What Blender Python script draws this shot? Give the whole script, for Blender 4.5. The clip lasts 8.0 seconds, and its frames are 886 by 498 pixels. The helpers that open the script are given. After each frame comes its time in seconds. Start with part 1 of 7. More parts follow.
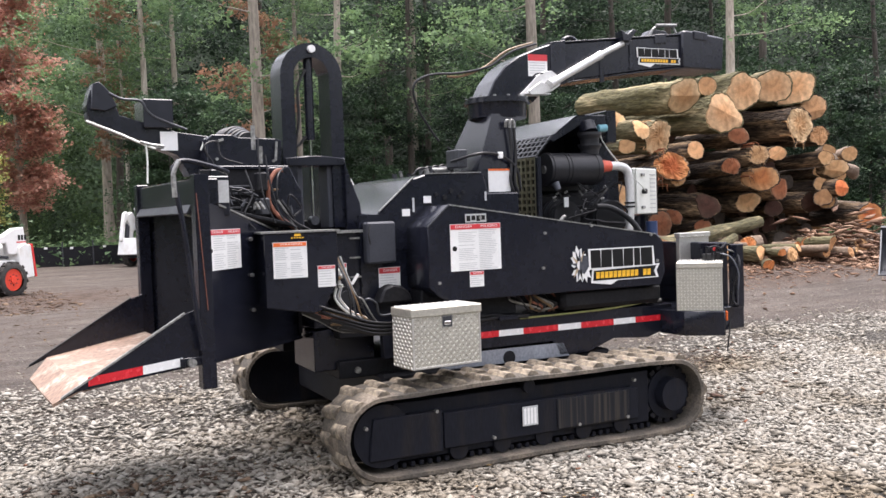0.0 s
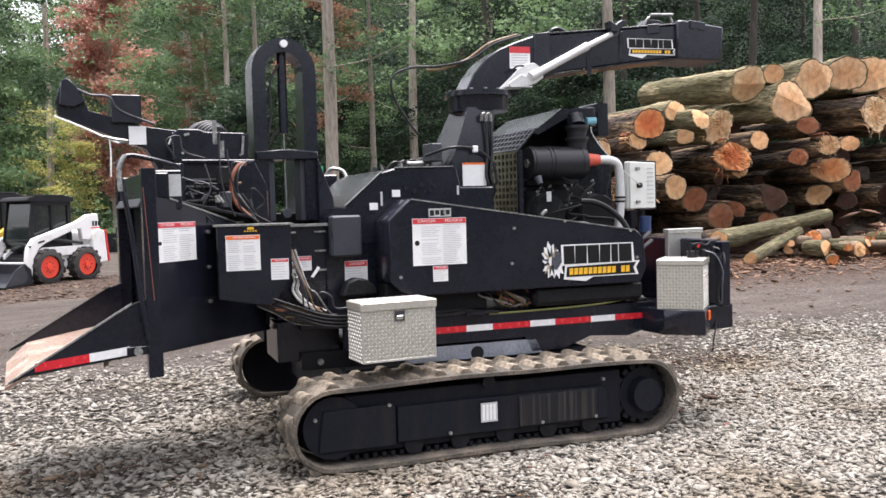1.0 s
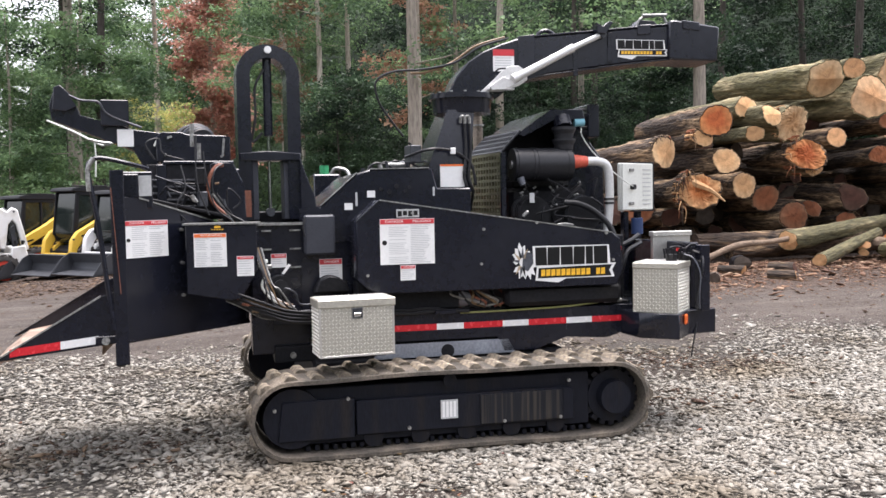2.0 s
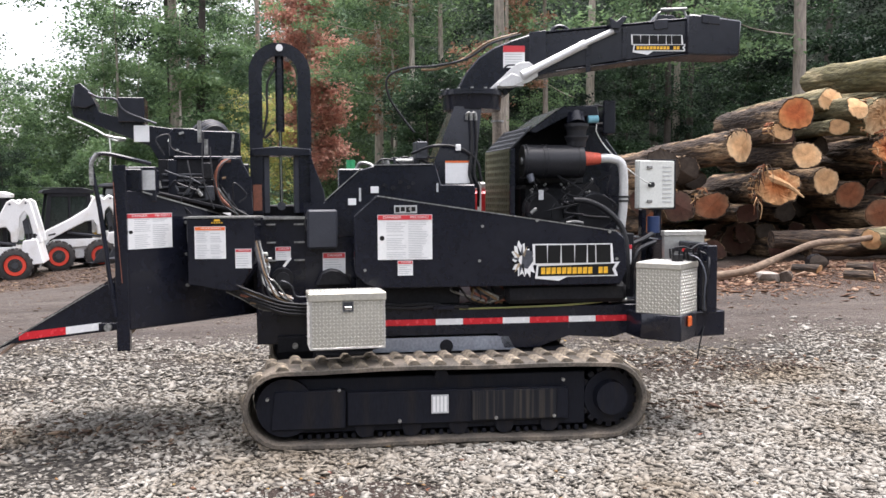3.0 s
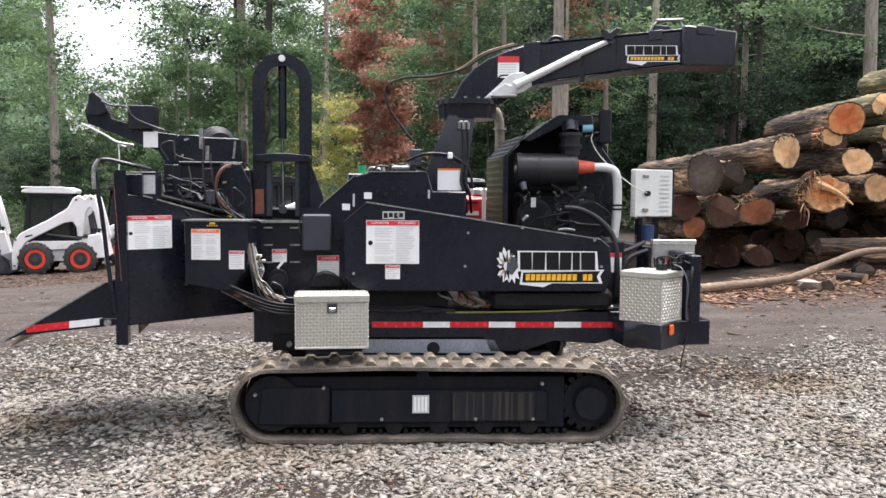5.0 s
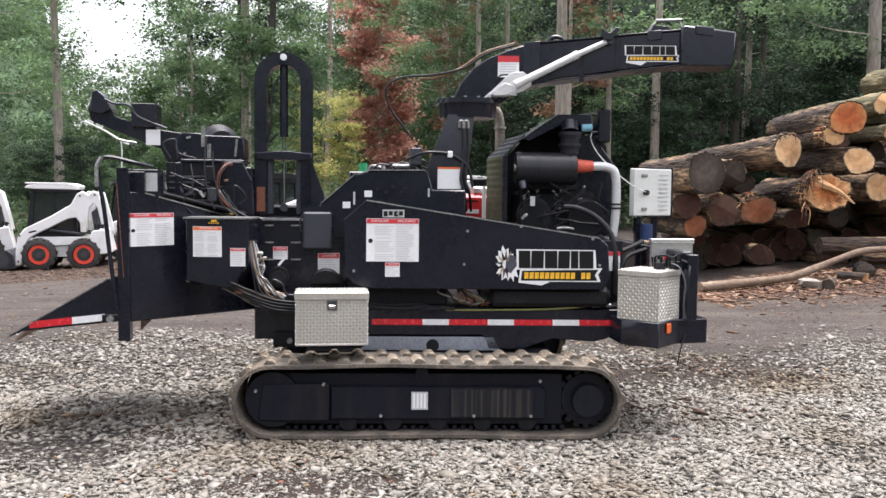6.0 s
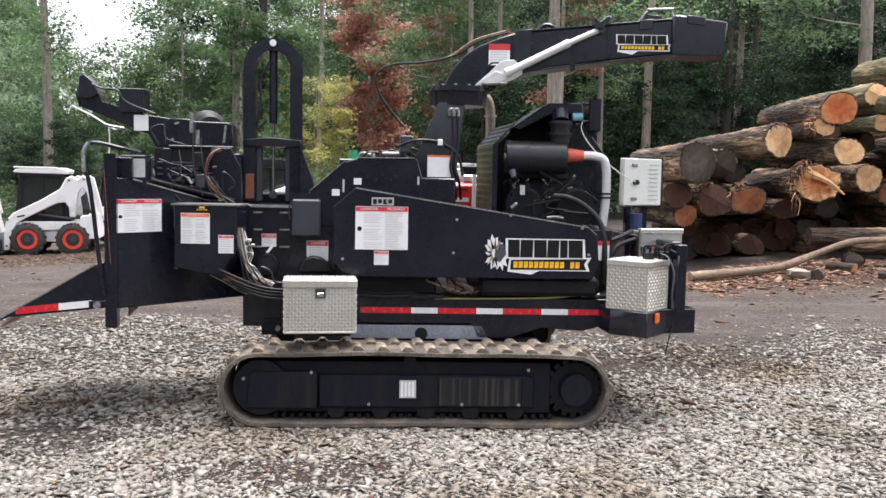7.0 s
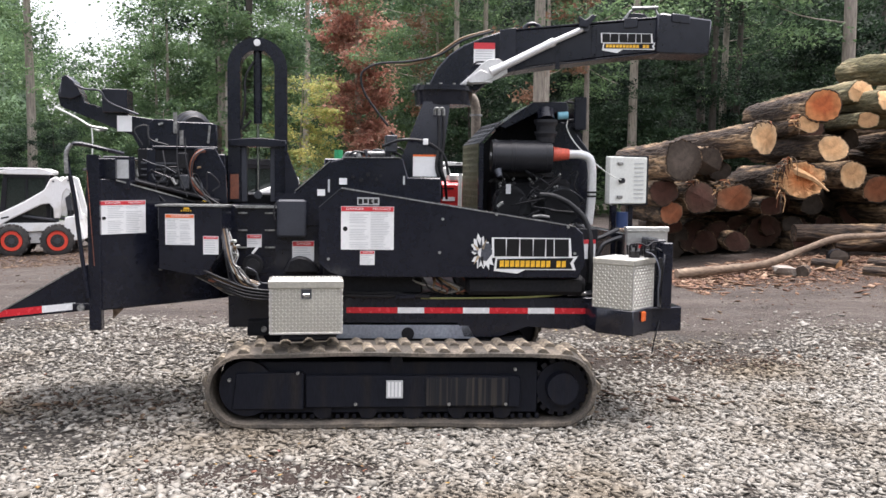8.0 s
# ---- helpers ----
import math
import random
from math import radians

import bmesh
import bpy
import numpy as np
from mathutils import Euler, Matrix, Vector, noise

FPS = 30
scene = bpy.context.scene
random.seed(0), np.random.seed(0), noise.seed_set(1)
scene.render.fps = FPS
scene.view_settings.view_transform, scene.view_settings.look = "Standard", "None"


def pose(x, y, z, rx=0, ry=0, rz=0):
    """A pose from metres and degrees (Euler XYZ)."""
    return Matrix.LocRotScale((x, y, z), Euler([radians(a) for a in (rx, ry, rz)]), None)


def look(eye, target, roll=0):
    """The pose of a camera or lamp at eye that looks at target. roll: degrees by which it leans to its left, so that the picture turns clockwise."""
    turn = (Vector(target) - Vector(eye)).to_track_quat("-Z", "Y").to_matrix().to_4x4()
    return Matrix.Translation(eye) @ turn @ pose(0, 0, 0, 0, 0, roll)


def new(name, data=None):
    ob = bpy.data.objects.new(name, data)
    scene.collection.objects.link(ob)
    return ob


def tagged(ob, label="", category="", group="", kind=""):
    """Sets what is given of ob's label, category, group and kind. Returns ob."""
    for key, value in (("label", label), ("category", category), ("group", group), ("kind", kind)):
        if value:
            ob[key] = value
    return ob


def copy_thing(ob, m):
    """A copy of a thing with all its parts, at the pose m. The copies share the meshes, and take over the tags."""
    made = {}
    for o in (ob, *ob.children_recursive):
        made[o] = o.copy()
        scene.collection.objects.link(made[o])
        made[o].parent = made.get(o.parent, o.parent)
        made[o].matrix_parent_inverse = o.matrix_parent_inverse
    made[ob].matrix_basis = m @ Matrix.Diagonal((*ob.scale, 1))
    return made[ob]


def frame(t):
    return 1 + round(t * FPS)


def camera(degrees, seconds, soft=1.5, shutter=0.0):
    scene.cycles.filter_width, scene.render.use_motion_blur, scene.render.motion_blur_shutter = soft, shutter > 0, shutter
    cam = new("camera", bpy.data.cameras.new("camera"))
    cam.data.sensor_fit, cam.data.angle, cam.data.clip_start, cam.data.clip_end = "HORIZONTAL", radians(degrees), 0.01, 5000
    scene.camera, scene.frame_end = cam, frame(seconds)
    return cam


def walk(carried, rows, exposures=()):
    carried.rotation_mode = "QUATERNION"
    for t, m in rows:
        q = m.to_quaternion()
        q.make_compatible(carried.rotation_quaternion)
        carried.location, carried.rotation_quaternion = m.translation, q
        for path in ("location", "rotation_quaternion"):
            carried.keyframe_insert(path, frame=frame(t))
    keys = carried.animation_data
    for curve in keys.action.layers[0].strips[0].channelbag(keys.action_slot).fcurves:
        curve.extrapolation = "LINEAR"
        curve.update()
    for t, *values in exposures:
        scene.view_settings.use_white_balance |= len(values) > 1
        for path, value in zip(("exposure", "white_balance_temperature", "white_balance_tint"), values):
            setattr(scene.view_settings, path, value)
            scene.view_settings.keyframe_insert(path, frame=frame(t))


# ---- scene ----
STOPS = 1.72
cam = camera(52.2, 8.0)
METRES, EYE, TILT, LEAN, TURN = 3.05, 1.47, 0.0, 0.0, -30.9
ROWS = [
    (0.0, 0.0, 0.0, 0.0, -0.08, -2.21, 1.99),
    (0.5, 0.1256, -0.0008, -0.0059, 2.92, -2.42, 1.68),
    (1.0, 0.2574, 0.0154, 0.0047, 5.68, -2.78, 1.53),
    (1.5, 0.4062, 0.0087, 0.0078, 9.05, -2.8, 1.31),
    (3.0, 0.7601, 0.0606, 0.024, 18.84, -3.55, 0.35),
    (3.5, 0.8406, 0.077, 0.0226, 22.01, -3.56, 0.06),
    (4.0, 0.8985, 0.0901, 0.0372, 22.98, -3.52, 0.0),
    (4.5, 0.9325, 0.0825, 0.0408, 23.27, -3.58, -0.27),
    (6.0, 0.9661, 0.0588, 0.0453, 23.6, -3.81, -0.6),
    (6.5, 0.9667, 0.0624, 0.0469, 23.88, -4.21, -0.85),
    (7.0, 0.9682, 0.0648, 0.0477, 23.07, -4.61, -1.05),
    (7.5, 0.9697, 0.0662, 0.0493, 22.17, -4.88, -1.0),
    (8.0, 0.9696, 0.0693, 0.0494, 22.25, -4.68, -0.74),
]
walk(cam, [(t, pose(0, 0, EYE, TILT, LEAN, TURN) @ pose(METRES * x, METRES * y, METRES * z, 90 + pitch, roll, yaw)) for t, x, y, z, yaw, pitch, roll in ROWS],
     exposures=[(0.0, STOPS + 0.14, 6450, 17), (3.0, STOPS, 6350, 16), (8.0, STOPS - 0.06, 6350, 16)])

# ---------------------------------------------------------------- light
world = bpy.data.worlds.new("overcast_sky")
scene.world = world
world.use_nodes = True
wn, wl = world.node_tree.nodes, world.node_tree.links
sky = wn.new("ShaderNodeTexSky")
sky.sky_type, sky.sun_disc = "NISHITA", False
sky.sun_elevation, sky.sun_rotation = radians(81), radians(58)
sky.dust_density, sky.air_density = 4.0, 1.2
pale = wn.new("ShaderNodeHueSaturation")
pale.inputs["Saturation"].default_value = 0.22
wl.new(sky.outputs[0], pale.inputs["Color"])
wl.new(pale.outputs[0], wn["Background"].inputs[0])
wn["Background"].inputs[1].default_value = 0.15
sun_data = bpy.data.lights.new("sun", "SUN")
sun_data.energy, sun_data.angle, sun_data.color = 1.35, radians(36), (1.0, 0.96, 0.9)
sun = new("sun", sun_data)
sun.matrix_world = look((8, 5, 60), (0, 0, 0))


# ---------------------------------------------------------------- materials
def surface(name, color, rough=0.5, metal=0.0, var=0.25, scale=6.0, fine=60.0, bump=0.1, depth=0.002, second=None, mix=(0.5, 0.7),
            random_tint=0.0, island=False, stretch=None, spec=0.5, coat=0.0):
    """A surface with stains at one scale and grain at another; second: a colour that shows in patches."""
    m = bpy.data.materials.new(name)
    m.use_nodes = True
    n, l = m.node_tree.nodes, m.node_tree.links
    b = n["Principled BSDF"]
    b.inputs["Metallic"].default_value, b.inputs["Specular IOR Level"].default_value = metal, spec
    b.inputs["Coat Weight"].default_value = coat
    co = n.new("ShaderNodeTexCoord")
    src = co.outputs["Object"]
    if stretch:
        mp = n.new("ShaderNodeMapping")
        mp.inputs["Scale"].default_value = stretch
        l.new(src, mp.inputs[0])
        src = mp.outputs[0]
    big, small = n.new("ShaderNodeTexNoise"), n.new("ShaderNodeTexNoise")
    for t, s, d in ((big, scale, 5), (small, fine, 3)):
        t.inputs["Scale"].default_value, t.inputs["Detail"].default_value = s, d
        l.new(src, t.inputs["Vector"])
    patch = n.new("ShaderNodeMapRange")
    patch.inputs[1].default_value, patch.inputs[2].default_value = mix
    l.new(big.outputs[0], patch.inputs[0])
    mixer = n.new("ShaderNodeMix")
    mixer.data_type = "RGBA"
    mixer.inputs[6].default_value = (*color, 1)
    mixer.inputs[7].default_value = (*(second or [c * (1 + var) for c in color]), 1)
    l.new(patch.outputs[0], mixer.inputs[0])
    grain = n.new("ShaderNodeMapRange")
    grain.inputs[1].default_value, grain.inputs[2].default_value = 0.3, 0.7
    grain.inputs[3].default_value, grain.inputs[4].default_value = 1 - var, 1 + var
    l.new(small.outputs[0], grain.inputs[0])
    tint = n.new("ShaderNodeHueSaturation")
    l.new(mixer.outputs[2], tint.inputs["Color"])
    value = grain.outputs[0]
    if random_tint:
        rnd = n.new("ShaderNodeNewGeometry").outputs["Random Per Island"] if island else n.new("ShaderNodeObjectInfo").outputs["Random"]
        r = n.new("ShaderNodeMapRange")
        r.inputs[3].default_value, r.inputs[4].default_value = 1 - random_tint, 1 + random_tint
        l.new(rnd, r.inputs[0])
        mul = n.new("ShaderNodeMath")
        mul.operation = "MULTIPLY"
        l.new(r.outputs[0], mul.inputs[0]), l.new(value, mul.inputs[1])
        value = mul.outputs[0]
    l.new(value, tint.inputs["Value"])
    l.new(tint.outputs[0], b.inputs["Base Color"])
    ro = n.new("ShaderNodeMapRange")
    ro.inputs[3].default_value, ro.inputs[4].default_value = max(0.03, rough - 0.12), min(1, rough + 0.12)
    l.new(big.outputs[0], ro.inputs[0])
    l.new(ro.outputs[0], b.inputs["Roughness"])
    if bump:
        bp = n.new("ShaderNodeBump")
        bp.inputs["Strength"].default_value, bp.inputs["Distance"].default_value = bump, depth
        l.new(small.outputs[0], bp.inputs["Height"])
        l.new(bp.outputs[0], b.inputs["Normal"])
    return m


def ramp_surface(name, colors, rough=0.8, scale=40, bump=0.4, depth=0.004, translucent=0.0, stain_shade=None):
    """Each loose piece (island) takes its own colour from a list; the last argument multiplies in patches, dirt on
    stone, shade in leaves (colour, scale, low, high).
    """
    m = bpy.data.materials.new(name)
    m.use_nodes = True
    n, l = m.node_tree.nodes, m.node_tree.links
    b = n["Principled BSDF"]
    b.inputs["Roughness"].default_value = rough
    b.inputs["Specular IOR Level"].default_value = 0.3
    geo = n.new("ShaderNodeNewGeometry")
    rp = n.new("ShaderNodeValToRGB")
    rp.color_ramp.interpolation = "LINEAR"
    while len(rp.color_ramp.elements) < len(colors):
        rp.color_ramp.elements.new(0.5)
    for i, c in enumerate(colors):
        rp.color_ramp.elements[i].position = i / (len(colors) - 1)
        rp.color_ramp.elements[i].color = (*c, 1)
    l.new(geo.outputs["Random Per Island"], rp.inputs[0])
    tx, co = n.new("ShaderNodeTexNoise"), n.new("ShaderNodeTexCoord")
    tx.inputs["Scale"].default_value = scale
    l.new(co.outputs["Object"], tx.inputs["Vector"])
    mr = n.new("ShaderNodeMapRange")
    mr.inputs[3].default_value, mr.inputs[4].default_value = 0.65, 1.35
    l.new(tx.outputs[0], mr.inputs[0])
    hs = n.new("ShaderNodeHueSaturation")
    l.new(rp.outputs[0], hs.inputs["Color"]), l.new(mr.outputs[0], hs.inputs["Value"])
    shown = hs.outputs[0]
    if stain_shade:
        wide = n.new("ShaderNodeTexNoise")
        wide.inputs["Scale"].default_value, wide.inputs["Detail"].default_value = stain_shade[1], 4
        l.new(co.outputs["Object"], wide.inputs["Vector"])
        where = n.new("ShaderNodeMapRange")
        where.inputs[1].default_value, where.inputs[2].default_value = stain_shade[2:]
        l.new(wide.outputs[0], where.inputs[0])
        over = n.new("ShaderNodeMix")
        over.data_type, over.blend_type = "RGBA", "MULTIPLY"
        over.inputs[7].default_value = (*stain_shade[0], 1)
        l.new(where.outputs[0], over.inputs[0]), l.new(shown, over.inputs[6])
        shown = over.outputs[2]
    l.new(shown, b.inputs["Base Color"])
    if bump:
        bp = n.new("ShaderNodeBump")
        bp.inputs["Strength"].default_value, bp.inputs["Distance"].default_value = bump, depth
        l.new(tx.outputs[0], bp.inputs["Height"]), l.new(bp.outputs[0], b.inputs["Normal"])
    if translucent:
        tr, mx = n.new("ShaderNodeBsdfTranslucent"), n.new("ShaderNodeMixShader")
        mx.inputs[0].default_value = translucent
        l.new(shown, tr.inputs[0])
        l.new(b.outputs[0], mx.inputs[1]), l.new(tr.outputs[0], mx.inputs[2])
        l.new(mx.outputs[0], n["Material Output"].inputs[0])
    return m


BLACK = surface("black_paint", (0.0090, 0.0102, 0.0172), 0.22, var=0.14, scale=2.5, fine=25, bump=0.02, second=(0.0130, 0.0142, 0.0215), spec=0.44)
BLACK_DULL = surface("dull_black", (0.0105, 0.0108, 0.0135), 0.55, var=0.35, scale=4, fine=50, bump=0.15, second=(0.019, 0.0185, 0.019), spec=0.2)
GREY_PLASTIC = surface("charcoal_plastic", (0.040, 0.043, 0.053), 0.5, var=0.15, scale=5, fine=120, bump=0.05, spec=0.3)
GREY_STEEL = surface("grey_painted_steel", (0.07, 0.075, 0.09), 0.4, metal=0.2, var=0.25, scale=5, bump=0.05)
WORN = surface("paint_worn_to_edge", (0.25, 0.25, 0.24), 0.4, metal=0.6, var=0.4, scale=12, bump=0.1)
RUBBER = surface("dusty_rubber", (0.075, 0.065, 0.053), 0.85, var=0.4, scale=5, fine=70, bump=0.6, depth=0.005, second=(0.17, 0.14, 0.108), mix=(0.45, 0.65))
LUG = surface("clay_caked_rubber", (0.11, 0.092, 0.071), 0.9, var=0.4, scale=14, fine=70, bump=0.7, depth=0.006, second=(0.29, 0.24, 0.175), mix=(0.38, 0.62), random_tint=0.3)
TRACK_STEEL = surface("muddy_black_steel", (0.0100, 0.0112, 0.0170), 0.45, var=0.25, scale=1.6, fine=30, bump=0.15, second=(0.022, 0.019, 0.018), mix=(0.52, 0.78), stretch=(5, 5, 0.7), spec=0.16)
STREAKED = surface("mud_streaked_steel", (0.0085, 0.0095, 0.0140), 0.5, var=0.3, scale=1.5, fine=8, bump=0.15, second=(0.052, 0.044, 0.035), mix=(0.5, 0.72), stretch=(24, 24, 0.5), spec=0.3)
# olive tint puts a reflection of the surroundings into the mesh colour
GALV = surface("galvanised_mesh_olive_sheen", (0.20, 0.19, 0.12), 0.5, metal=0.4, var=0.25, scale=6, bump=0.05)
SADDLE = surface("bare_saddle_steel", (0.26, 0.28, 0.32), 0.4, metal=0.3, var=0.2, scale=6, bump=0.05)
TREAD = surface("polished_tread_bosses", (0.72, 0.71, 0.66), 0.42, metal=0.55, var=0.08, scale=20, bump=0.0)
PLATE = surface("tread_plate_aluminium", (0.50, 0.48, 0.42), 0.42, metal=0.6, var=0.12, scale=6, fine=60, bump=0.05)
ALU = surface("bright_aluminium", (0.62, 0.61, 0.58), 0.34, metal=0.75, var=0.08, scale=4, fine=60, bump=0.03)
CHROME = surface("chrome", (0.7, 0.7, 0.7), 0.16, metal=1.0, var=0.1, bump=0.0)
SILVER = surface("silver_paint", (0.62, 0.62, 0.61), 0.38, metal=0.35, var=0.08, bump=0.03)
OFFWHITE = surface("off_white_enamel", (0.70, 0.71, 0.66), 0.4, var=0.06, scale=5, bump=0.03)
DECAL = surface("white_vinyl", (0.78, 0.78, 0.77), 0.35, var=0.03, scale=20, bump=0.0)
DECAL_GREY = surface("printed_grey", (0.46, 0.47, 0.47), 0.4, var=0.1, bump=0.0)
RED_INK = surface("red_vinyl", (0.55, 0.035, 0.045), 0.35, var=0.08, bump=0.0)
ORANGE_INK = surface("orange_vinyl", (0.75, 0.16, 0.035), 0.35, var=0.05, bump=0.0)
YELLOW_INK = surface("golden_vinyl", (0.75, 0.42, 0.03), 0.35, var=0.15, scale=30, bump=0.0)
BLACK_INK = surface("black_vinyl", (0.010, 0.010, 0.010), 0.5, var=0.1, bump=0.0, spec=0.2)
PLUME = surface("tan_vinyl", (0.42, 0.33, 0.22), 0.4, var=0.15, scale=40, bump=0.0)
TAPE_RED = surface("red_reflective_tape", (0.58, 0.02, 0.03), 0.25, var=0.12, scale=30, fine=250, bump=0.06, spec=0.7)
TAPE_WHITE = surface("white_reflective_tape", (0.78, 0.78, 0.78), 0.25, var=0.05, scale=30, fine=250, bump=0.06, spec=0.7)
TRAY = surface("scuffed_tray_steel", (0.26, 0.175, 0.13), 0.6, metal=0.2, var=0.35, scale=5, fine=40, bump=0.2, second=(0.46, 0.37, 0.30))
HOSE = surface("black_hose", (0.013, 0.013, 0.0145), 0.45, var=0.3, bump=0.1, spec=0.35)
HOSE_TAN = surface("tan_hose", (0.16, 0.10, 0.05), 0.55, var=0.3, bump=0.1)
HOSE_COPPER = surface("copper_hose", (0.20, 0.07, 0.04), 0.5, var=0.25, bump=0.1)
HOSE_YELLOW = surface("yellow_green_line", (0.20, 0.20, 0.07), 0.5, var=0.2, bump=0.1)
ORANGE_RUBBER = surface("red_silicone", (0.55, 0.09, 0.05), 0.5, var=0.15, bump=0.1)
CAN = surface("black_canister", (0.0165, 0.017, 0.020), 0.4, var=0.2, scale=5, bump=0.05, spec=0.35)
RED_PAINT = surface("red_paint", (0.6, 0.03, 0.03), 0.35, var=0.1, bump=0.03)
BLUE = surface("blue_cap", (0.02, 0.04, 0.11), 0.4, var=0.1, bump=0.0)
TEAL = surface("pale_blue_cap", (0.16, 0.38, 0.46), 0.4, var=0.1, bump=0.0)
AMBER = surface("amber_lens", (0.75, 0.14, 0.03), 0.25, var=0.05, bump=0.0)
WHITE_PAINT = surface("loader_white", (0.72, 0.72, 0.71), 0.4, var=0.08, scale=3, bump=0.03, second=(0.6, 0.58, 0.54))
LOADER_YELLOW = surface("loader_yellow", (0.65, 0.42, 0.05), 0.45, var=0.12, scale=3, bump=0.03)
RIM_RED = surface("rim_red", (0.70, 0.06, 0.03), 0.45, var=0.12, bump=0.03)
TYRE = surface("tyre_rubber", (0.03, 0.028, 0.027), 0.85, var=0.3, scale=8, bump=0.3, second=(0.06, 0.05, 0.045))
DARK_STEEL = surface("dark_steel", (0.045, 0.048, 0.055), 0.5, metal=0.4, var=0.3, scale=4, bump=0.1)
GLASS = surface("dark_cab_glass", (0.014, 0.020, 0.018), 0.08, var=0.3, scale=3, bump=0.0, spec=0.6)
BARK = surface("log_bark", (0.040, 0.026, 0.017), 0.95, var=0.85, scale=5, fine=24, bump=1.0, depth=0.06, second=(0.29, 0.195, 0.112), mix=(0.48, 0.70), stretch=(1, 1, 0.22), random_tint=0.3)
BARK_MOSS = surface("mossy_bark", (0.085, 0.075, 0.035), 0.95, var=0.5, scale=4, fine=22, bump=1.0, depth=0.04, second=(0.25, 0.205, 0.115), stretch=(1, 1, 0.25), random_tint=0.2)
# trunk bark darkened in colour for the shady part of the wood
DARK_TRUNK = surface("shade_darkened_trunk_bark", (0.060, 0.050, 0.042), 0.95, var=0.3, scale=1.5, fine=14, bump=0.9, depth=0.03, second=(0.11, 0.095, 0.08), stretch=(1, 1, 0.22), random_tint=0.35)
TRUNK = surface("trunk_bark", (0.30, 0.26, 0.215), 0.95, var=0.3, scale=1.5, fine=14, bump=0.9, depth=0.03, second=(0.42, 0.375, 0.32), stretch=(1, 1, 0.22), random_tint=0.35)


def wood_end(name, sap, heart):
    """A sawn log end: rings round the log's axis, heartwood darker than sapwood, some checks."""
    m = bpy.data.materials.new(name)
    m.use_nodes = True
    n, l = m.node_tree.nodes, m.node_tree.links
    b = n["Principled BSDF"]
    b.inputs["Roughness"].default_value = 0.85
    b.inputs["Specular IOR Level"].default_value = 0.25
    co = n.new("ShaderNodeTexCoord")
    mp = n.new("ShaderNodeMapping")
    mp.inputs["Scale"].default_value = (1, 1, 0)
    l.new(co.outputs["Object"], mp.inputs[0])
    wob = n.new("ShaderNodeTexNoise")
    wob.inputs["Scale"].default_value = 3.5
    l.new(co.outputs["Object"], wob.inputs["Vector"])
    ln = n.new("ShaderNodeVectorMath")
    ln.operation = "LENGTH"
    l.new(mp.outputs[0], ln.inputs[0])
    add = n.new("ShaderNodeMath")
    add.operation = "MULTIPLY_ADD"
    add.inputs[1].default_value = 0.25
    l.new(wob.outputs[0], add.inputs[0]), l.new(ln.outputs["Value"], add.inputs[2])
    mr = n.new("ShaderNodeMapRange")
    mr.inputs[1].default_value, mr.inputs[2].default_value = 0.26, 0.46
    l.new(add.outputs[0], mr.inputs[0])
    mx = n.new("ShaderNodeMix")
    mx.data_type = "RGBA"
    mx.inputs[6].default_value, mx.inputs[7].default_value = (*heart, 1), (*sap, 1)
    l.new(mr.outputs[0], mx.inputs[0])
    ring = n.new("ShaderNodeMath")
    ring.operation = "SINE"
    sc = n.new("ShaderNodeMath")
    sc.operation = "MULTIPLY"
    sc.inputs[1].default_value = 260
    l.new(add.outputs[0], sc.inputs[0]), l.new(sc.outputs[0], ring.inputs[0])
    spots = n.new("ShaderNodeTexNoise")
    spots.inputs["Scale"].default_value, spots.inputs["Detail"].default_value = 9, 6
    l.new(co.outputs["Object"], spots.inputs["Vector"])
    sm = n.new("ShaderNodeMapRange")
    sm.inputs[1].default_value, sm.inputs[2].default_value, sm.inputs[3].default_value, sm.inputs[4].default_value = 0.3, 0.7, 0.7, 1.25
    l.new(spots.outputs[0], sm.inputs[0])
    ra = n.new("ShaderNodeMath")
    ra.operation = "MULTIPLY_ADD"
    ra.inputs[1].default_value = 0.05
    l.new(ring.outputs[0], ra.inputs[0]), l.new(sm.outputs[0], ra.inputs[2])
    hs = n.new("ShaderNodeHueSaturation")
    own = n.new("ShaderNodeMapRange")
    own.inputs[3].default_value, own.inputs[4].default_value = 0.72, 1.12
    l.new(n.new("ShaderNodeObjectInfo").outputs["Random"], own.inputs[0])
    tone = n.new("ShaderNodeMath")
    tone.operation = "MULTIPLY"
    l.new(ra.outputs[0], tone.inputs[0]), l.new(own.outputs[0], tone.inputs[1])
    l.new(mx.outputs[2], hs.inputs["Color"]), l.new(tone.outputs[0], hs.inputs["Value"])
    l.new(hs.outputs[0], b.inputs["Base Color"])
    bp = n.new("ShaderNodeBump")
    bp.inputs["Strength"].default_value, bp.inputs["Distance"].default_value = 0.4, 0.01
    l.new(spots.outputs[0], bp.inputs["Height"]), l.new(bp.outputs[0], b.inputs["Normal"])
    return m


END_TAN = wood_end("sawn_end_tan", (0.64, 0.45, 0.26), (0.50, 0.29, 0.14))
END_PINK = wood_end("sawn_end_pinkish", (0.66, 0.42, 0.235), (0.57, 0.31, 0.15))
# rust ends toned down in colour for shade low in the pile
END_RUST = wood_end("sawn_end_rust", (0.24, 0.12, 0.066), (0.21, 0.075, 0.034))
END_SPLIT = wood_end("sawn_end_split", (0.58, 0.34, 0.165), (0.46, 0.17, 0.06))
END_ORANGE = wood_end("sawn_end_orange", (0.62, 0.28, 0.11), (0.48, 0.13, 0.045))
